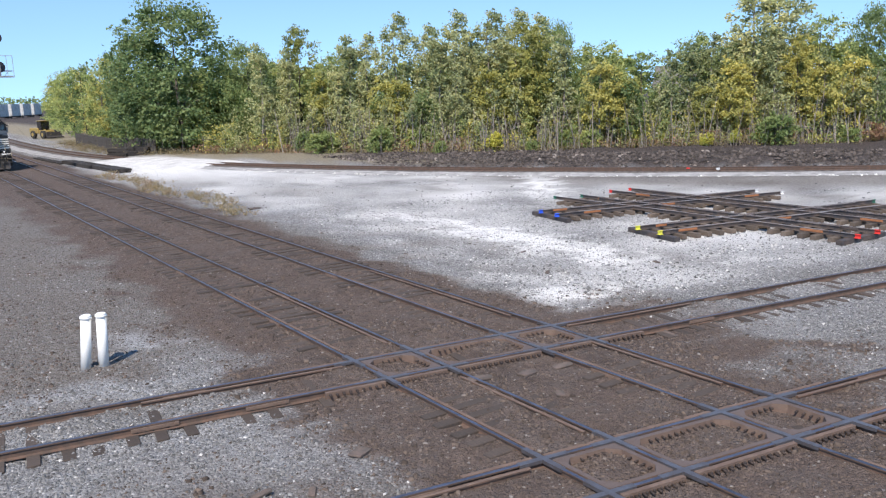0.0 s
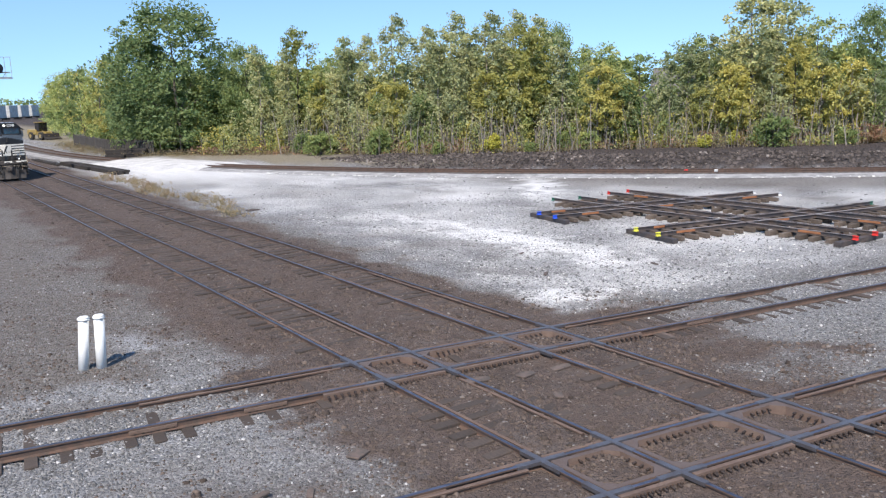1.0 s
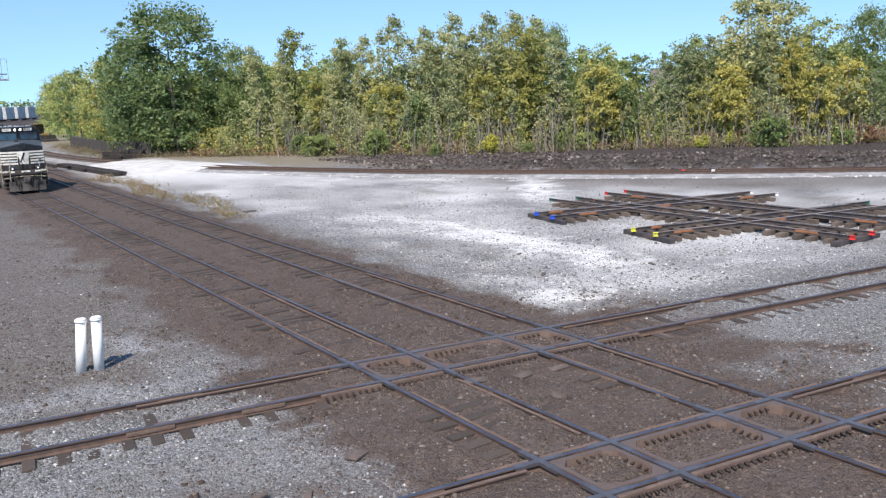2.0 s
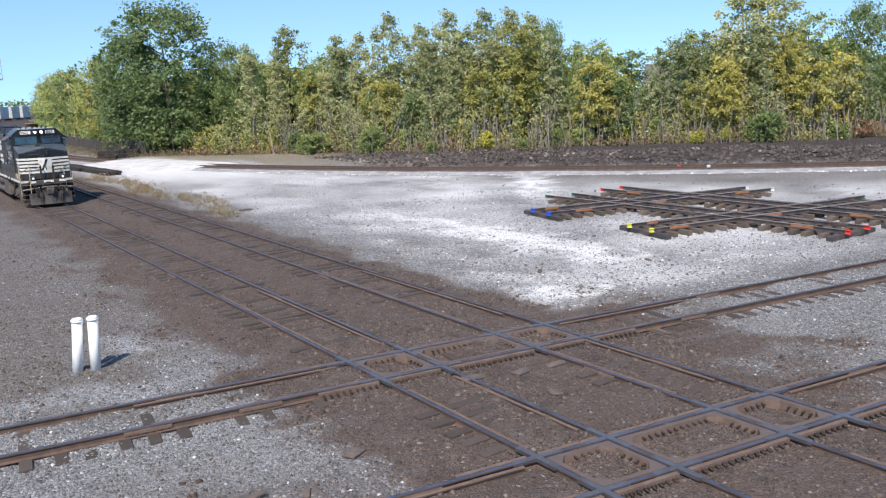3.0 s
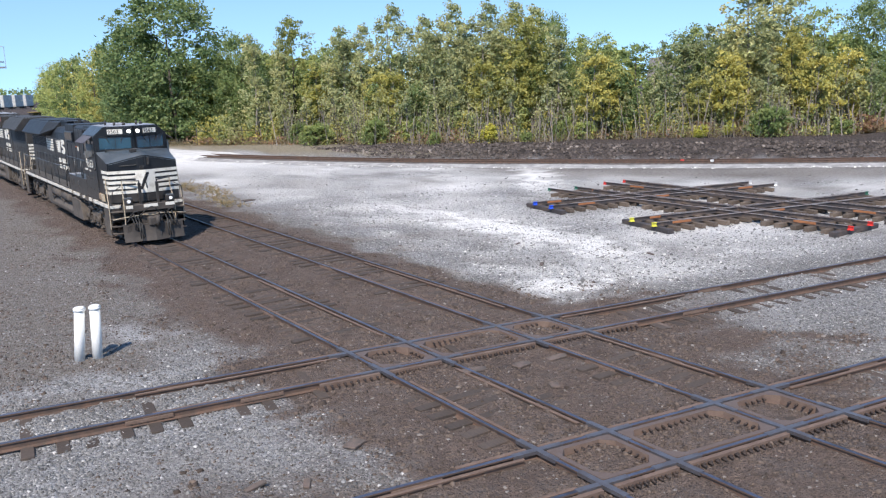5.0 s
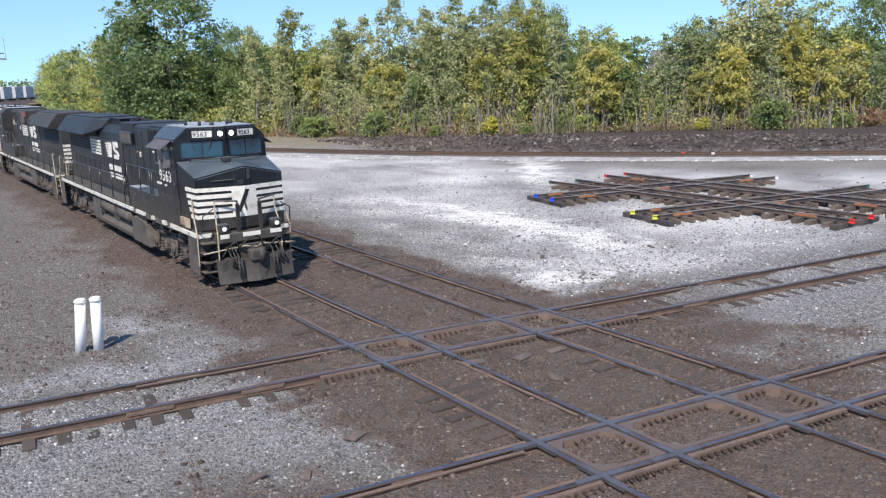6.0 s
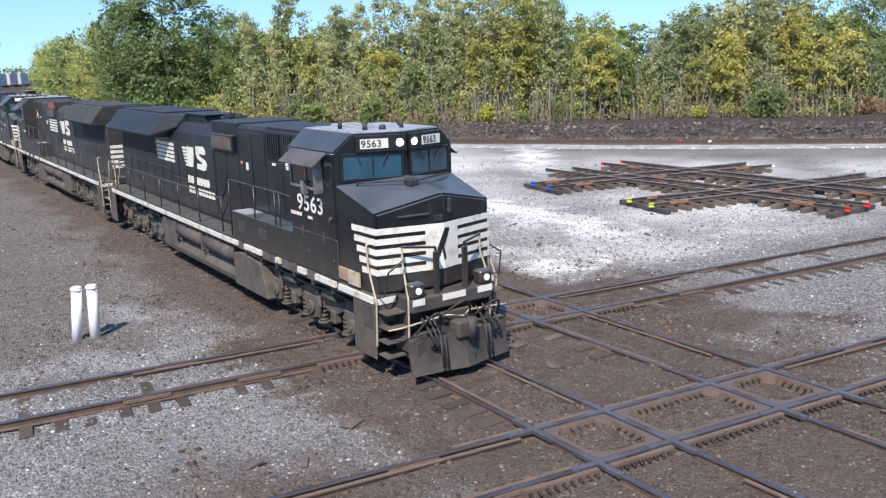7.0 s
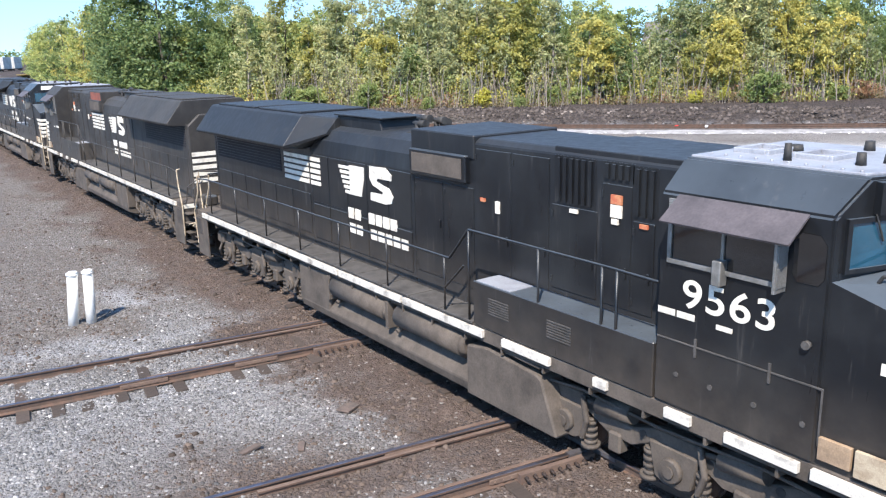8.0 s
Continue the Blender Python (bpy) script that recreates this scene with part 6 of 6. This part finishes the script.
def pipe_post(x, y, tx, ty, h, label):
    z = flat_z(x, y)
    t = thing("pipe_post", label, "pipe", pose(x, y, z), group="white pipe posts")
    top = Vector((tx - x, ty - y, h))
    bm = bmesh.new()
    rod(bm, (0, 0, -0.15), top, 0.122, n=24)
    part("pipe", bm, PVC, t)
    bm = bmesh.new()
    rod(bm, top * 0.965, top * 1.0 + Vector((0, 0, 0.012)), 0.142, n=24)
    rod(bm, top + Vector((0, 0, 0.012)), top + Vector((0, 0, 0.05)), 0.142, 0.10, n=24)
    part("cap", bm, PVC, t, "white rounded pipe cap")


pipe_post(-5.86, 5.10, -5.73, 5.07, 1.28, "white plastic pipe post standing upright in gravel")
pipe_post(-5.46, 4.99, -5.40, 4.98, 1.29, "leaning white plastic pipe post in gravel")

# ---------------------------------------------------------------- loose stones


def stones(name, label, n, lo, hi, keep, material, seed, xr, yr):
    r = np.random.RandomState(seed)
    x, y = r.uniform(*xr, n * 2), r.uniform(*yr, n * 2)
    dx, dy = x - EYE.x, y - EYE.y
    yaw = np.arctan2(dx, dy)
    wide = (yaw > 0.06) & (yaw < 1.18) & (np.hypot(dx, dy) > 8.5)
    near = np.minimum(1.0, (19.0 / np.hypot(dx, dy)) ** 2)
    ok = wide & (r.uniform(0, 1, len(x)) < keep(x, y) * near)
    x, y = x[ok][:n], y[ok][:n]
    m = len(x)
    z = ground_z(x, y)
    base = np.array([(1, 0, 0), (-0.5, 0.87, 0), (-0.5, -0.87, 0), (0.35, 0.5, 0.8), (-0.75, 0.0, 0.7), (0.45, -0.55, 0.75)], float)
    faces = np.array([(0, 1, 3), (1, 2, 4), (2, 0, 5), (3, 1, 4), (4, 2, 5), (5, 0, 3), (3, 4, 5)])
    v = np.repeat(base[None], m, 0) * r.uniform(0.7, 1.3, (m, 6, 1))
    a = r.uniform(0, 6.283, m)
    c, s = np.cos(a)[:, None], np.sin(a)[:, None]
    size = r.uniform(lo, hi, m)[:, None] * r.choice([0.7, 1.0, 1.0, 1.35], m)[:, None]
    vx, vy, vz = v[..., 0], v[..., 1] * r.uniform(0.6, 1.0, (m, 1)), v[..., 2] * r.uniform(0.5, 1.1, (m, 1))
    co = np.stack([x[:, None] + (vx * c - vy * s) * size, y[:, None] + (vx * s + vy * c) * size, z[:, None] - 0.006 + vz * size], -1).reshape(-1, 3)
    tri = (faces[None] + np.arange(m)[:, None, None] * 6).reshape(-1, 3)
    me = bpy.data.meshes.new(name)
    me.vertices.add(len(co))
    me.vertices.foreach_set("co", co.ravel())
    me.loops.add(tri.size)
    me.loops.foreach_set("vertex_index", tri.ravel().astype(np.int32))
    me.polygons.add(len(tri))
    me.polygons.foreach_set("loop_start", np.arange(0, tri.size, 3, dtype=np.int32))
    me.update()
    me.validate()
    me.materials.append(material)
    return tagged(new(name, me), label, "gravel", kind="stuff")


def stone_material(name, a, b, odd):
    m, nt, bs = nodes_of(name)
    rnd_ = nt.nodes.new("ShaderNodeNewGeometry").outputs["Random Per Island"]
    c = mixc(nt, rnd_, a, b)
    c = mixc(nt, ramp(nt, rnd_, 0.965, 0.98), c, odd)
    c = mixc(nt, ramp(nt, noisy(nt, 30, 3), 0.4, 0.7), c, mixc(nt, 1.0, c, (0.8, 0.8, 0.78), "MULTIPLY"))
    nt.links.new(c, bs.inputs["Base Color"])
    bs.inputs["Roughness"].default_value = 0.9
    bs.inputs["Specular IOR Level"].default_value = 0.2
    return m


STONE = stone_material("gravel_stone", (0.075, 0.074, 0.074), (0.27, 0.268, 0.266), (0.50, 0.49, 0.48))
STONE_WHITE = stone_material("pale_stone", (0.45, 0.44, 0.42), (0.75, 0.74, 0.71), (0.3, 0.29, 0.28))
CLOD = stone_material("dirt_clod", (0.05, 0.039, 0.033), (0.15, 0.117, 0.097), (0.21, 0.19, 0.175))


stones("ballast_stones", "pale ballast stones along the far track", 9000, 0.05, 0.11, lambda x, y: 40.0 * ((far_side(x, y) > -3.3) & (far_side(x, y) < -1.5)), STONE_WHITE, 7, (16, 66), (2, 66))


stones("gravel_stones", "loose grey gravel stones scattered over the yard", 165000, 0.018, 0.04, lambda x, y: np.clip(1 - dirt_at(x, y) * 1.15, 0, 1) * (1 - 0.75 * dust_at(x, y)) * (1 - 0.75 * grey_at(x, y)), STONE, 3, (-9, 26), (-9, 26))
stones("pale_stones", "pale broken limestone on the white dust", 16000, 0.02, 0.05, lambda x, y: np.clip(dust_at(x, y), 0, 1) * (1 - dirt_at(x, y)), STONE_WHITE, 4, (-6, 22), (0, 26))
stones("dirt_clods", "brown dirt clods and stones between the rails", 62000, 0.014, 0.036, lambda x, y: np.maximum(dirt_at(x, y), 0.7 * grey_at(x, y)) * (np.abs(y - c_line(x, 0)) > 0.0), CLOD, 5, (-9, 14), (-11, 30))


stones("dirt_lumps", "larger brown lumps and broken stones along the tracks", 16000, 0.03, 0.065, lambda x, y: 2.0 * np.maximum(dirt_at(x, y), 0.4 * grey_at(x, y)) * np.clip(0.3 + 0.6 * W_MID(x, y), 0, 1), CLOD, 15, (-9, 12), (-11, 45))
stones("yard_stones", "scattered dark and pale stones on the yard", 9000, 0.03, 0.075, lambda x, y: 2.0 * (x > 6) * (1 - dirt_at(x, y)) * np.clip(0.2 + 0.5 * W_MID(x, y), 0, 1), STONE, 16, (5, 40), (0, 45))


def brush():
    r = np.random.RandomState(31)
    n = 2600
    idx = r.randint(12, len(E_PATH) - 12, n)
    base = np.array([tuple(E_PATH[i]) for i in idx])
    nrm = np.array([tuple(Vector((-(E_PATH[i + 1] - E_PATH[i - 1]).y, (E_PATH[i + 1] - E_PATH[i - 1]).x)).normalized()) for i in idx])
    off = r.uniform(3.2, 9.5, n)[:, None]
    q = base - nrm * off
    if np.median(far_side(q[:, 0], q[:, 1])) < 0:
        q = base + nrm * off
    q += r.normal(size=(n, 2)) * 0.7
    q = q[(q[:, 0] > 28) & (q[:, 0] < 100)]
    z = ground_z(q[:, 0], q[:, 1])
    bm = bmesh.new()
    for (x, y), h in zip(q[:1400], z):
        a, b = r.uniform(0, 6.283), r.uniform(-0.1, 0.5)
        ln = r.uniform(0.3, 1.4)
        d = Vector((math.cos(a) * math.cos(b), math.sin(a) * math.cos(b), math.sin(b)))
        p = Vector((x, y, h + 0.02))
        rod(bm, p, p + d * ln, 0.03, 0.01, 4, caps=False)
    tagged(part("brushwood", bm, BARK), "dead branches strewn over the dark soil bank", "brushwood", kind="stuff")
    return q[1400:], z[1400:]


brush()
stones("soil_clods", "dark soil clods on the bank before the trees", 14000, 0.08, 0.22, lambda x, y: 30.0 * soil_at(x, y) * (far_side(x, y) < 14), stone_material("soil_clod", (0.03, 0.026, 0.024), (0.13, 0.11, 0.10), (0.25, 0.22, 0.2)), 6, (28, 85), (5, 60))

# ---------------------------------------------------------------- dry weeds beside the second track


def weeds():
    r = np.random.RandomState(8)
    pts, sz = [], []
    for k in range(260):
        y = r.uniform(27, 60)
        x = 7.3 + 0.5 * np.sin(y * 0.4) + r.normal() * 0.45
        z = flat_z(x, y)
        h = r.uniform(0.15, 0.6)
        m = r.randint(14, 30)
        for j in range(m):
            u = r.uniform(0, 1)
            pts.append((x + r.normal() * 0.12 * (0.4 + u), y + r.normal() * 0.12 * (0.4 + u), z + h * u))
            sz.append(0.16)
    me = leaf_mesh("dry_weeds", np.array(pts), np.array(sz), 9, LEAF["weed"], droop=-1.2, narrow=0.22)
    tagged(new("dry_weeds", me), "dry tan weeds along the edge of the track", "weeds", kind="stuff")
    pts, sz = [], []
    for k in range(900):
        s_ = r.uniform(24, 150)
        p, inn = along(s_)
        x, y = p.x + r.normal() * 0.8 - 1.0, p.y + r.normal() * 0.8 - 1.0
        z = flat_z(x, y)
        h = r.uniform(0.2, 0.9)
        for j in range(16):
            u = r.uniform(0, 1)
            pts.append((x + r.normal() * 0.25, y + r.normal() * 0.25, z + h * u))
            sz.append(0.22)
    me = leaf_mesh("undergrowth", np.array(pts), np.array(sz), 10, LEAF["weed"], droop=-1.0, narrow=0.25)
    tagged(new("undergrowth", me), "dry brown undergrowth along the wood's edge", "undergrowth", kind="stuff")


weeds()

# ---------------------------------------------------------------- timber stacks, debris, markers
DARK_TIMBER = worn("dark_timber", (0.03, 0.026, 0.024), (0.065, 0.055, 0.048), 3.0, rough=0.9, bump=0.004, vary=0.4)


def timber_pile(name, label, a, b, rows, layers, seed, ln=2.6):
    rnd_ = random.Random(seed)
    a, b = Vector(a), Vector(b)
    d = (b - a).normalized()
    n = Vector((-d.y, d.x))
    t = thing(name, label, "timber pile")
    me = tie_mesh("timber", DARK_TIMBER, ln, 0.24, 0.2)
    steps_ = max(1, int((b - a).length / ln))
    for l in range(layers):
        for k in range(steps_):
            for r_ in range(rows - l // 2):
                c = a + d * (ln * (k + 0.5)) + n * ((r_ - rows / 2) * 0.27) + Vector((rnd_.uniform(-0.15, 0.15), rnd_.uniform(-0.05, 0.05)))
                piece("timber", me, t, pose(c.x, c.y, flat_z(c.x, c.y) + 0.20 * (l + 1) - 0.03, 0, 0, math.degrees(math.atan2(d.y, d.x)) - 90 + rnd_.uniform(-3, 3)))
    return t


timber_pile("timber_stack", "dark stack of old railway ties beside the fence", (14.0, 88.6), (18.0, 84.6), 4, 5, 1)
timber_pile("timber_row", "low row of dark old ties beside the track", (7.7, 80), (9.3, 61.5), 5, 2, 2)
timber_pile("timber_heap", "dark discarded ties lying beside the track", (6.6, 92), (7.0, 79), 3, 1, 3)
rnd = random.Random(21)
SLAB = worn("broken_board", (0.16, 0.12, 0.10), (0.09, 0.075, 0.065), 6, rough=0.9, bump=0.003, vary=0.3)
for x, y, l, w, a in ((-2.95, -3.35, 0.42, 0.3, 30), (0.9, -1.9, 0.6, 0.25, -12), (2.1, -2.1, 0.5, 0.3, 15), (1.7, -3.6, 0.3, 0.2, 60), (3.0, -2.3, 0.55, 0.22, -5), (7.0, -1.9, 0.9, 0.2, 80), (-5.0, -3.8, 0.4, 0.12, 10), (-4.3, -4.2, 0.3, 0.12, 60),
                     (9.5, 5.4, 0.35, 0.14, 40), (8.4, 29.5, 0.9, 0.4, 20), (13.8, 4.2, 0.4, 0.15, 70), (11.3, 8.8, 0.3, 0.1, 20)):
    bm = bmesh.new()
    prism(bm, [(-l / 2, -w / 2), (l * 0.4, -w * 0.55), (l / 2, w * 0.1), (l * 0.3, w / 2), (-l * 0.45, w * 0.42)], "z", 0, 0.04, 0.006)
    t = tagged(part("debris_board", bm, SLAB), "weathered brown board lying on the ground", "debris", "debris")
    t.matrix_basis = pose(x, y, flat_z(x, y) + 0.012, rnd.uniform(-5, 5), rnd.uniform(-5, 5), a)
for x, y, c in ((40.6, 24.1, "red"), (41.9, 22.4, "white")):
    t = thing("marker_flag", c + " marker stake beside the far track", "marker", pose(x, y, flat_z(x, y)))
    bm = bmesh.new()
    rod(bm, (0, 0, -0.1), (0, 0, 0.45), 0.025, n=6)
    part("stake", bm, DARK_TIMBER, t)
    bm = bmesh.new()
    box(bm, -0.12, 0.12, -0.1, 0.1, 0.24, 0.42, 0.03)
    part("flag", bm, PAINT[c], t)

log = bmesh.new()
pts = [Vector((64.6, 34.2, 2.3)), Vector((67, 32.4, 2.0)), Vector((70.2, 30.4, 1.35)), Vector((73.8, 28.2, flat_z(73.8, 28.2) + 0.05))]
for k in range(3):
    rod(log, pts[k], pts[k + 1], 0.10 + 0.03 * k, 0.13 + 0.03 * k, 8)
for k, (dx, dy, dz) in enumerate(((-1.2, 0.5, 0.9), (0.6, 0.9, 1.0), (-0.8, -0.6, 0.4))):
    rod(log, pts[k], pts[k] + Vector((dx, dy, dz)), 0.05, 0.015, 6)
tagged(part("fallen_tree", log, BARK_PALE), "pale fallen tree trunk leaning in the shrubs", "fallen tree")

# ---------------------------------------------------------------- fence at the wood's edge
FENCE_WOOD = worn("fence_wood", (0.11, 0.10, 0.09), (0.055, 0.05, 0.045), 3.0, rough=0.95, bump=0.003, vary=0.4)


def fence(s0, s1, label, slats):
    t = thing("fence", label, "fence")
    bm = bmesh.new()
    rod(bm, (0, 0, -0.3), (0, 0, 2.0), 0.05, n=7)
    post = mesh_of("post", bm, FENCE_WOOD)
    bm = bmesh.new()
    box(bm, -0.06, 0.06, -0.012, 0.012, 0.05, 1.8)
    slat = mesh_of("slat", bm, FENCE_WOOD)
    rnd_ = random.Random(int(s0))
    s_ = s0
    k = 0
    last = None
    while s_ < s1:
        p, inn = along(s_)
        p = p - Vector((0.6, 0.5))
        z = flat_z(p.x, p.y)
        if k % 18 == 0:
            piece("post", post, t, pose(p.x, p.y, z, rnd_.uniform(-2, 2), rnd_.uniform(-2, 2), 0))
            if last:
                bm = bmesh.new()
                for h in (0.4, 1.6):
                    rod(bm, (*last[:2], last[2] + h), (p.x, p.y, z + h), 0.03, n=5)
                part("fence_rail", bm, FENCE_WOOD, t)
            last = (p.x, p.y, z)
        if slats:
            q, _ = along(s_ + 0.1)
            piece("slat", slat, t, pose(p.x, p.y, z + rnd_.uniform(-0.05, 0.08), 0, rnd_.uniform(-2, 2), math.degrees(math.atan2((q - along(s_)[0]).y, (q - along(s_)[0]).x))))
        s_ += 0.16
        k += 1


fence(33, 66, "weathered grey slatted fence under the trees", True)
fence(67, 100, "old wire fence with thin posts before the wood", False)

# ---------------------------------------------------------------- wheel loader far down the yard
YELLOW = worn("machine_yellow", (0.36, 0.25, 0.06), (0.22, 0.16, 0.06), 2.0, rough=0.5, bump=0)
TYRE = worn("tyre", (0.02, 0.02, 0.02), (0.045, 0.042, 0.04), 6, rough=0.9)


def loader(m):
    t = thing("wheel_loader", "yellow wheel loader parked beside the haul road", "wheel loader", m)
    bm = bmesh.new()
    box(bm, -1.0, 1.0, 0.2, 3.2, 0.9, 1.9, 0.12)
    box(bm, -0.8, 0.8, -2.2, 0.3, 0.8, 1.5, 0.1)
    part("body", bm, YELLOW, t)
    bm = bmesh.new()
    box(bm, -0.8, 0.8, -0.7, 0.7, 1.5, 3.1, 0.08)
    c = part("cab", bm, GLASS_SIDE, t, "dark glazed cab")
    bm = bmesh.new()
    box(bm, -0.9, 0.9, -0.85, 0.85, 3.1, 3.25, 0.04)
    part("cab_roof", bm, YELLOW, c)
    for x in (-1.0, 1.0):
        for y in (-1.6, 1.7):
            bm = bmesh.new()
            rod(bm, (x - 0.25, y, 0.72), (x + 0.25, y, 0.72), 0.72, n=18)
            w_ = part("wheel", bm, TYRE, t)
            bm = bmesh.new()
            rod(bm, (x - 0.27, y, 0.72), (x + 0.27, y, 0.72), 0.36, n=12)
            part("rim", bm, YELLOW, w_)
    bm = bmesh.new()
    for x in (-0.6, 0.6):
        rod(bm, (x, -1.4, 1.6), (x, -3.4, 0.7), 0.13, n=6)
    part("arm", bm, YELLOW, t)
    bm = bmesh.new()
    prism(bm, [(-3.2, 0.2), (-4.2, 0.15), (-4.3, 0.25), (-3.5, 0.5), (-3.3, 1.2), (-3.1, 1.2)], "x", -1.4, 1.4, 0.02)
    part("bucket", bm, DARK_TIMBER, t)


loader(pose(16.6, 150.0, flat_z(16.6, 150), 0, 0, 20))

# ---------------------------------------------------------------- cantilever signal over the tracks
SIGNAL_STEEL = worn("signal_steel", (0.45, 0.46, 0.47), (0.3, 0.3, 0.3), 3, rough=0.5, metal=0.3, bump=0)
sig = thing("signal_gantry", "cantilever railway signal with two dark signal heads", "railway signal", pose(-3.6, 70.0, flat_z(-4, 70)))
bm = bmesh.new()
rod(bm, (0, 0, -0.2), (0, 0, 13.4), 0.16, 0.12, n=10)
box(bm, -0.35, 0.35, -0.35, 0.35, 0, 0.35, 0.03)
part("mast", bm, SIGNAL_STEEL, sig)
bm = bmesh.new()
for z in (8.95, 9.45):
    rod(bm, (0, 0, z), (5.6, 0, z), 0.06, n=6)
for k in range(8):
    rod(bm, (0.7 * k, 0, 8.95), (0.7 * k + 0.35, 0, 9.45), 0.03, n=5)
box(bm, 3.4, 5.7, -0.5, 0.5, 8.88, 8.94)
part("arm", bm, SIGNAL_STEEL, sig)
bm = bmesh.new()
for x in (3.5, 4.05, 4.6, 5.15, 5.65):
    rod(bm, (x, -0.45, 8.94), (x, -0.45, 10.8), 0.025, n=5)
for z in (9.0, 10.8):
    rod(bm, (3.5, -0.45, z), (5.65, -0.45, z), 0.025, n=5)
part("platform_rail", bm, SIGNAL_STEEL, sig)
rod_mast = bmesh.new()
rod(rod_mast, (4.55, 0, 8.9), (4.55, 0, 13.6), 0.06, n=6)
part("head_mast", rod_mast, SIGNAL_STEEL, sig)
for z in (9.8, 12.4):
    bm = bmesh.new()
    rod(bm, (4.55, -0.12, z), (4.55, -0.18, z), 0.5, n=20)
    h = part("signal_head", bm, worn("signal_black", (0.012, 0.012, 0.02), (0.02, 0.02, 0.03), 4, rough=0.5, bump=0), sig, "dark round signal head")
    for k in range(3):
        bm = bmesh.new()
        rod(bm, (4.55, -0.18, z - 0.26 + 0.26 * k), (4.55, -0.42, z - 0.26 + 0.26 * k), 0.1, n=10)
        part("hood", bm, RUBBER, h)

# ---------------------------------------------------------------- distance
CONTAINER = worn("container_white", (0.66, 0.66, 0.63), (0.40, 0.40, 0.39), 0.5, rough=0.6, bump=0)
first = None
for k in range(7):
    x, y = 20 + 7.2 * k, 372 + 15.5 * k
    if first is None:
        first = thing("container_car", "double stacked white containers on a flat rail car", "container car", group="distant container train")
        for z in (1.2, 4.1):
            bm = bmesh.new()
            box(bm, -1.25, 1.25, -6.1, 6.1, z, z + 2.85, 0.05)
            part("container", bm, CONTAINER, first)
        bm = bmesh.new()
        box(bm, -1.3, 1.3, -7.2, 7.2, 0.8, 1.2, 0.05)
        for yy in (-6.2, 6.2):
            for xx in (-0.75, 0.75):
                rod(bm, (xx - 0.06, yy, 0.46), (xx + 0.06, yy, 0.46), 0.46, n=12)
            box(bm, -0.9, 0.9, yy - 0.4, yy + 0.4, 0.3, 0.85)
        part("car_frame", bm, DARK_TIMBER, first)
        first.matrix_basis = pose(x, y, flat_z(x, y), 0, 0, -25)
    else:
        copy_thing(first, pose(x, y, flat_z(x, y), 0, 0, -25))


def far_wood():
    r = np.random.RandomState(12)
    pts = []
    for k in range(420):
        a = r.uniform(-0.1, 1.3)
        d = r.uniform(560, 700)
        x, y = EYE.x + d * math.sin(a), EYE.y + d * math.cos(a)
        h = r.uniform(6, 13)
        for j in range(34):
            pts.append((x + r.normal() * 4.5, y + r.normal() * 4.5, max(0.3, r.uniform(0, 1) ** 0.7 * h)))
    me = leaf_mesh("far_woods", np.array(pts), r.uniform(1.2, 2.6, len(pts)), 13, LEAF["green"], narrow=0.8)
    tagged(new("far_woods", me), "distant green woods on the horizon", "woods", kind="stuff")


far_wood()
SIDING = worn("white_siding", (0.75, 0.76, 0.78), (0.6, 0.61, 0.63), 1.0, rough=0.6, bump=0)
SHINGLE = worn("roof_shingle", (0.14, 0.13, 0.13), (0.2, 0.19, 0.18), 2.0, rough=0.9, bump=0.01)
house = thing("white_house", "white sided house half hidden behind the trees", "house", pose(79, 52, flat_z(79, 52), 0, 0, 35))
bm = bmesh.new()
prism(bm, [(-5, 0), (5, 0), (5, 5.2), (0, 8.2), (-5, 5.2)], "y", -6, 6)
part("wall", bm, SIDING, house)
bm = bmesh.new()
for s in (-1, 1):
    prism(bm, [(s * 5.5, 4.95), (s * 5.5, 5.15), (0, 8.5), (0, 8.25)], "y", -6.4, 6.4)
part("roof", bm, SHINGLE, house)
for x in (-2.8, 0, 2.8):
    bm = bmesh.new()
    box(bm, x - 0.5, x + 0.5, -6.05, -5.98, 2.6, 4.2, 0.01)
    part("window", bm, GLASS_SIDE, house)


def motions():
    """The train comes down the first running track at a steady pace, and its wheels roll."""
    for ob, back, turn in TRAIN:
        walk(ob, [(t, pose(0, 73.9 - 10.83 * t + back, 0, 0, 0, turn)) for t in (0.0, 2.0, 4.0, 6.0, 8.0)])
        way = -1 if turn else 1
        for wheel in [o for o in ob.children_recursive if o.name.startswith("wheelset")]:
            y = wheel.matrix_basis.translation.y
            walk(wheel, [(k / 15, pose(0, y, 0.53, way * math.degrees(10.83 * k / 15 / 0.53))) for k in range(121)])


motions()
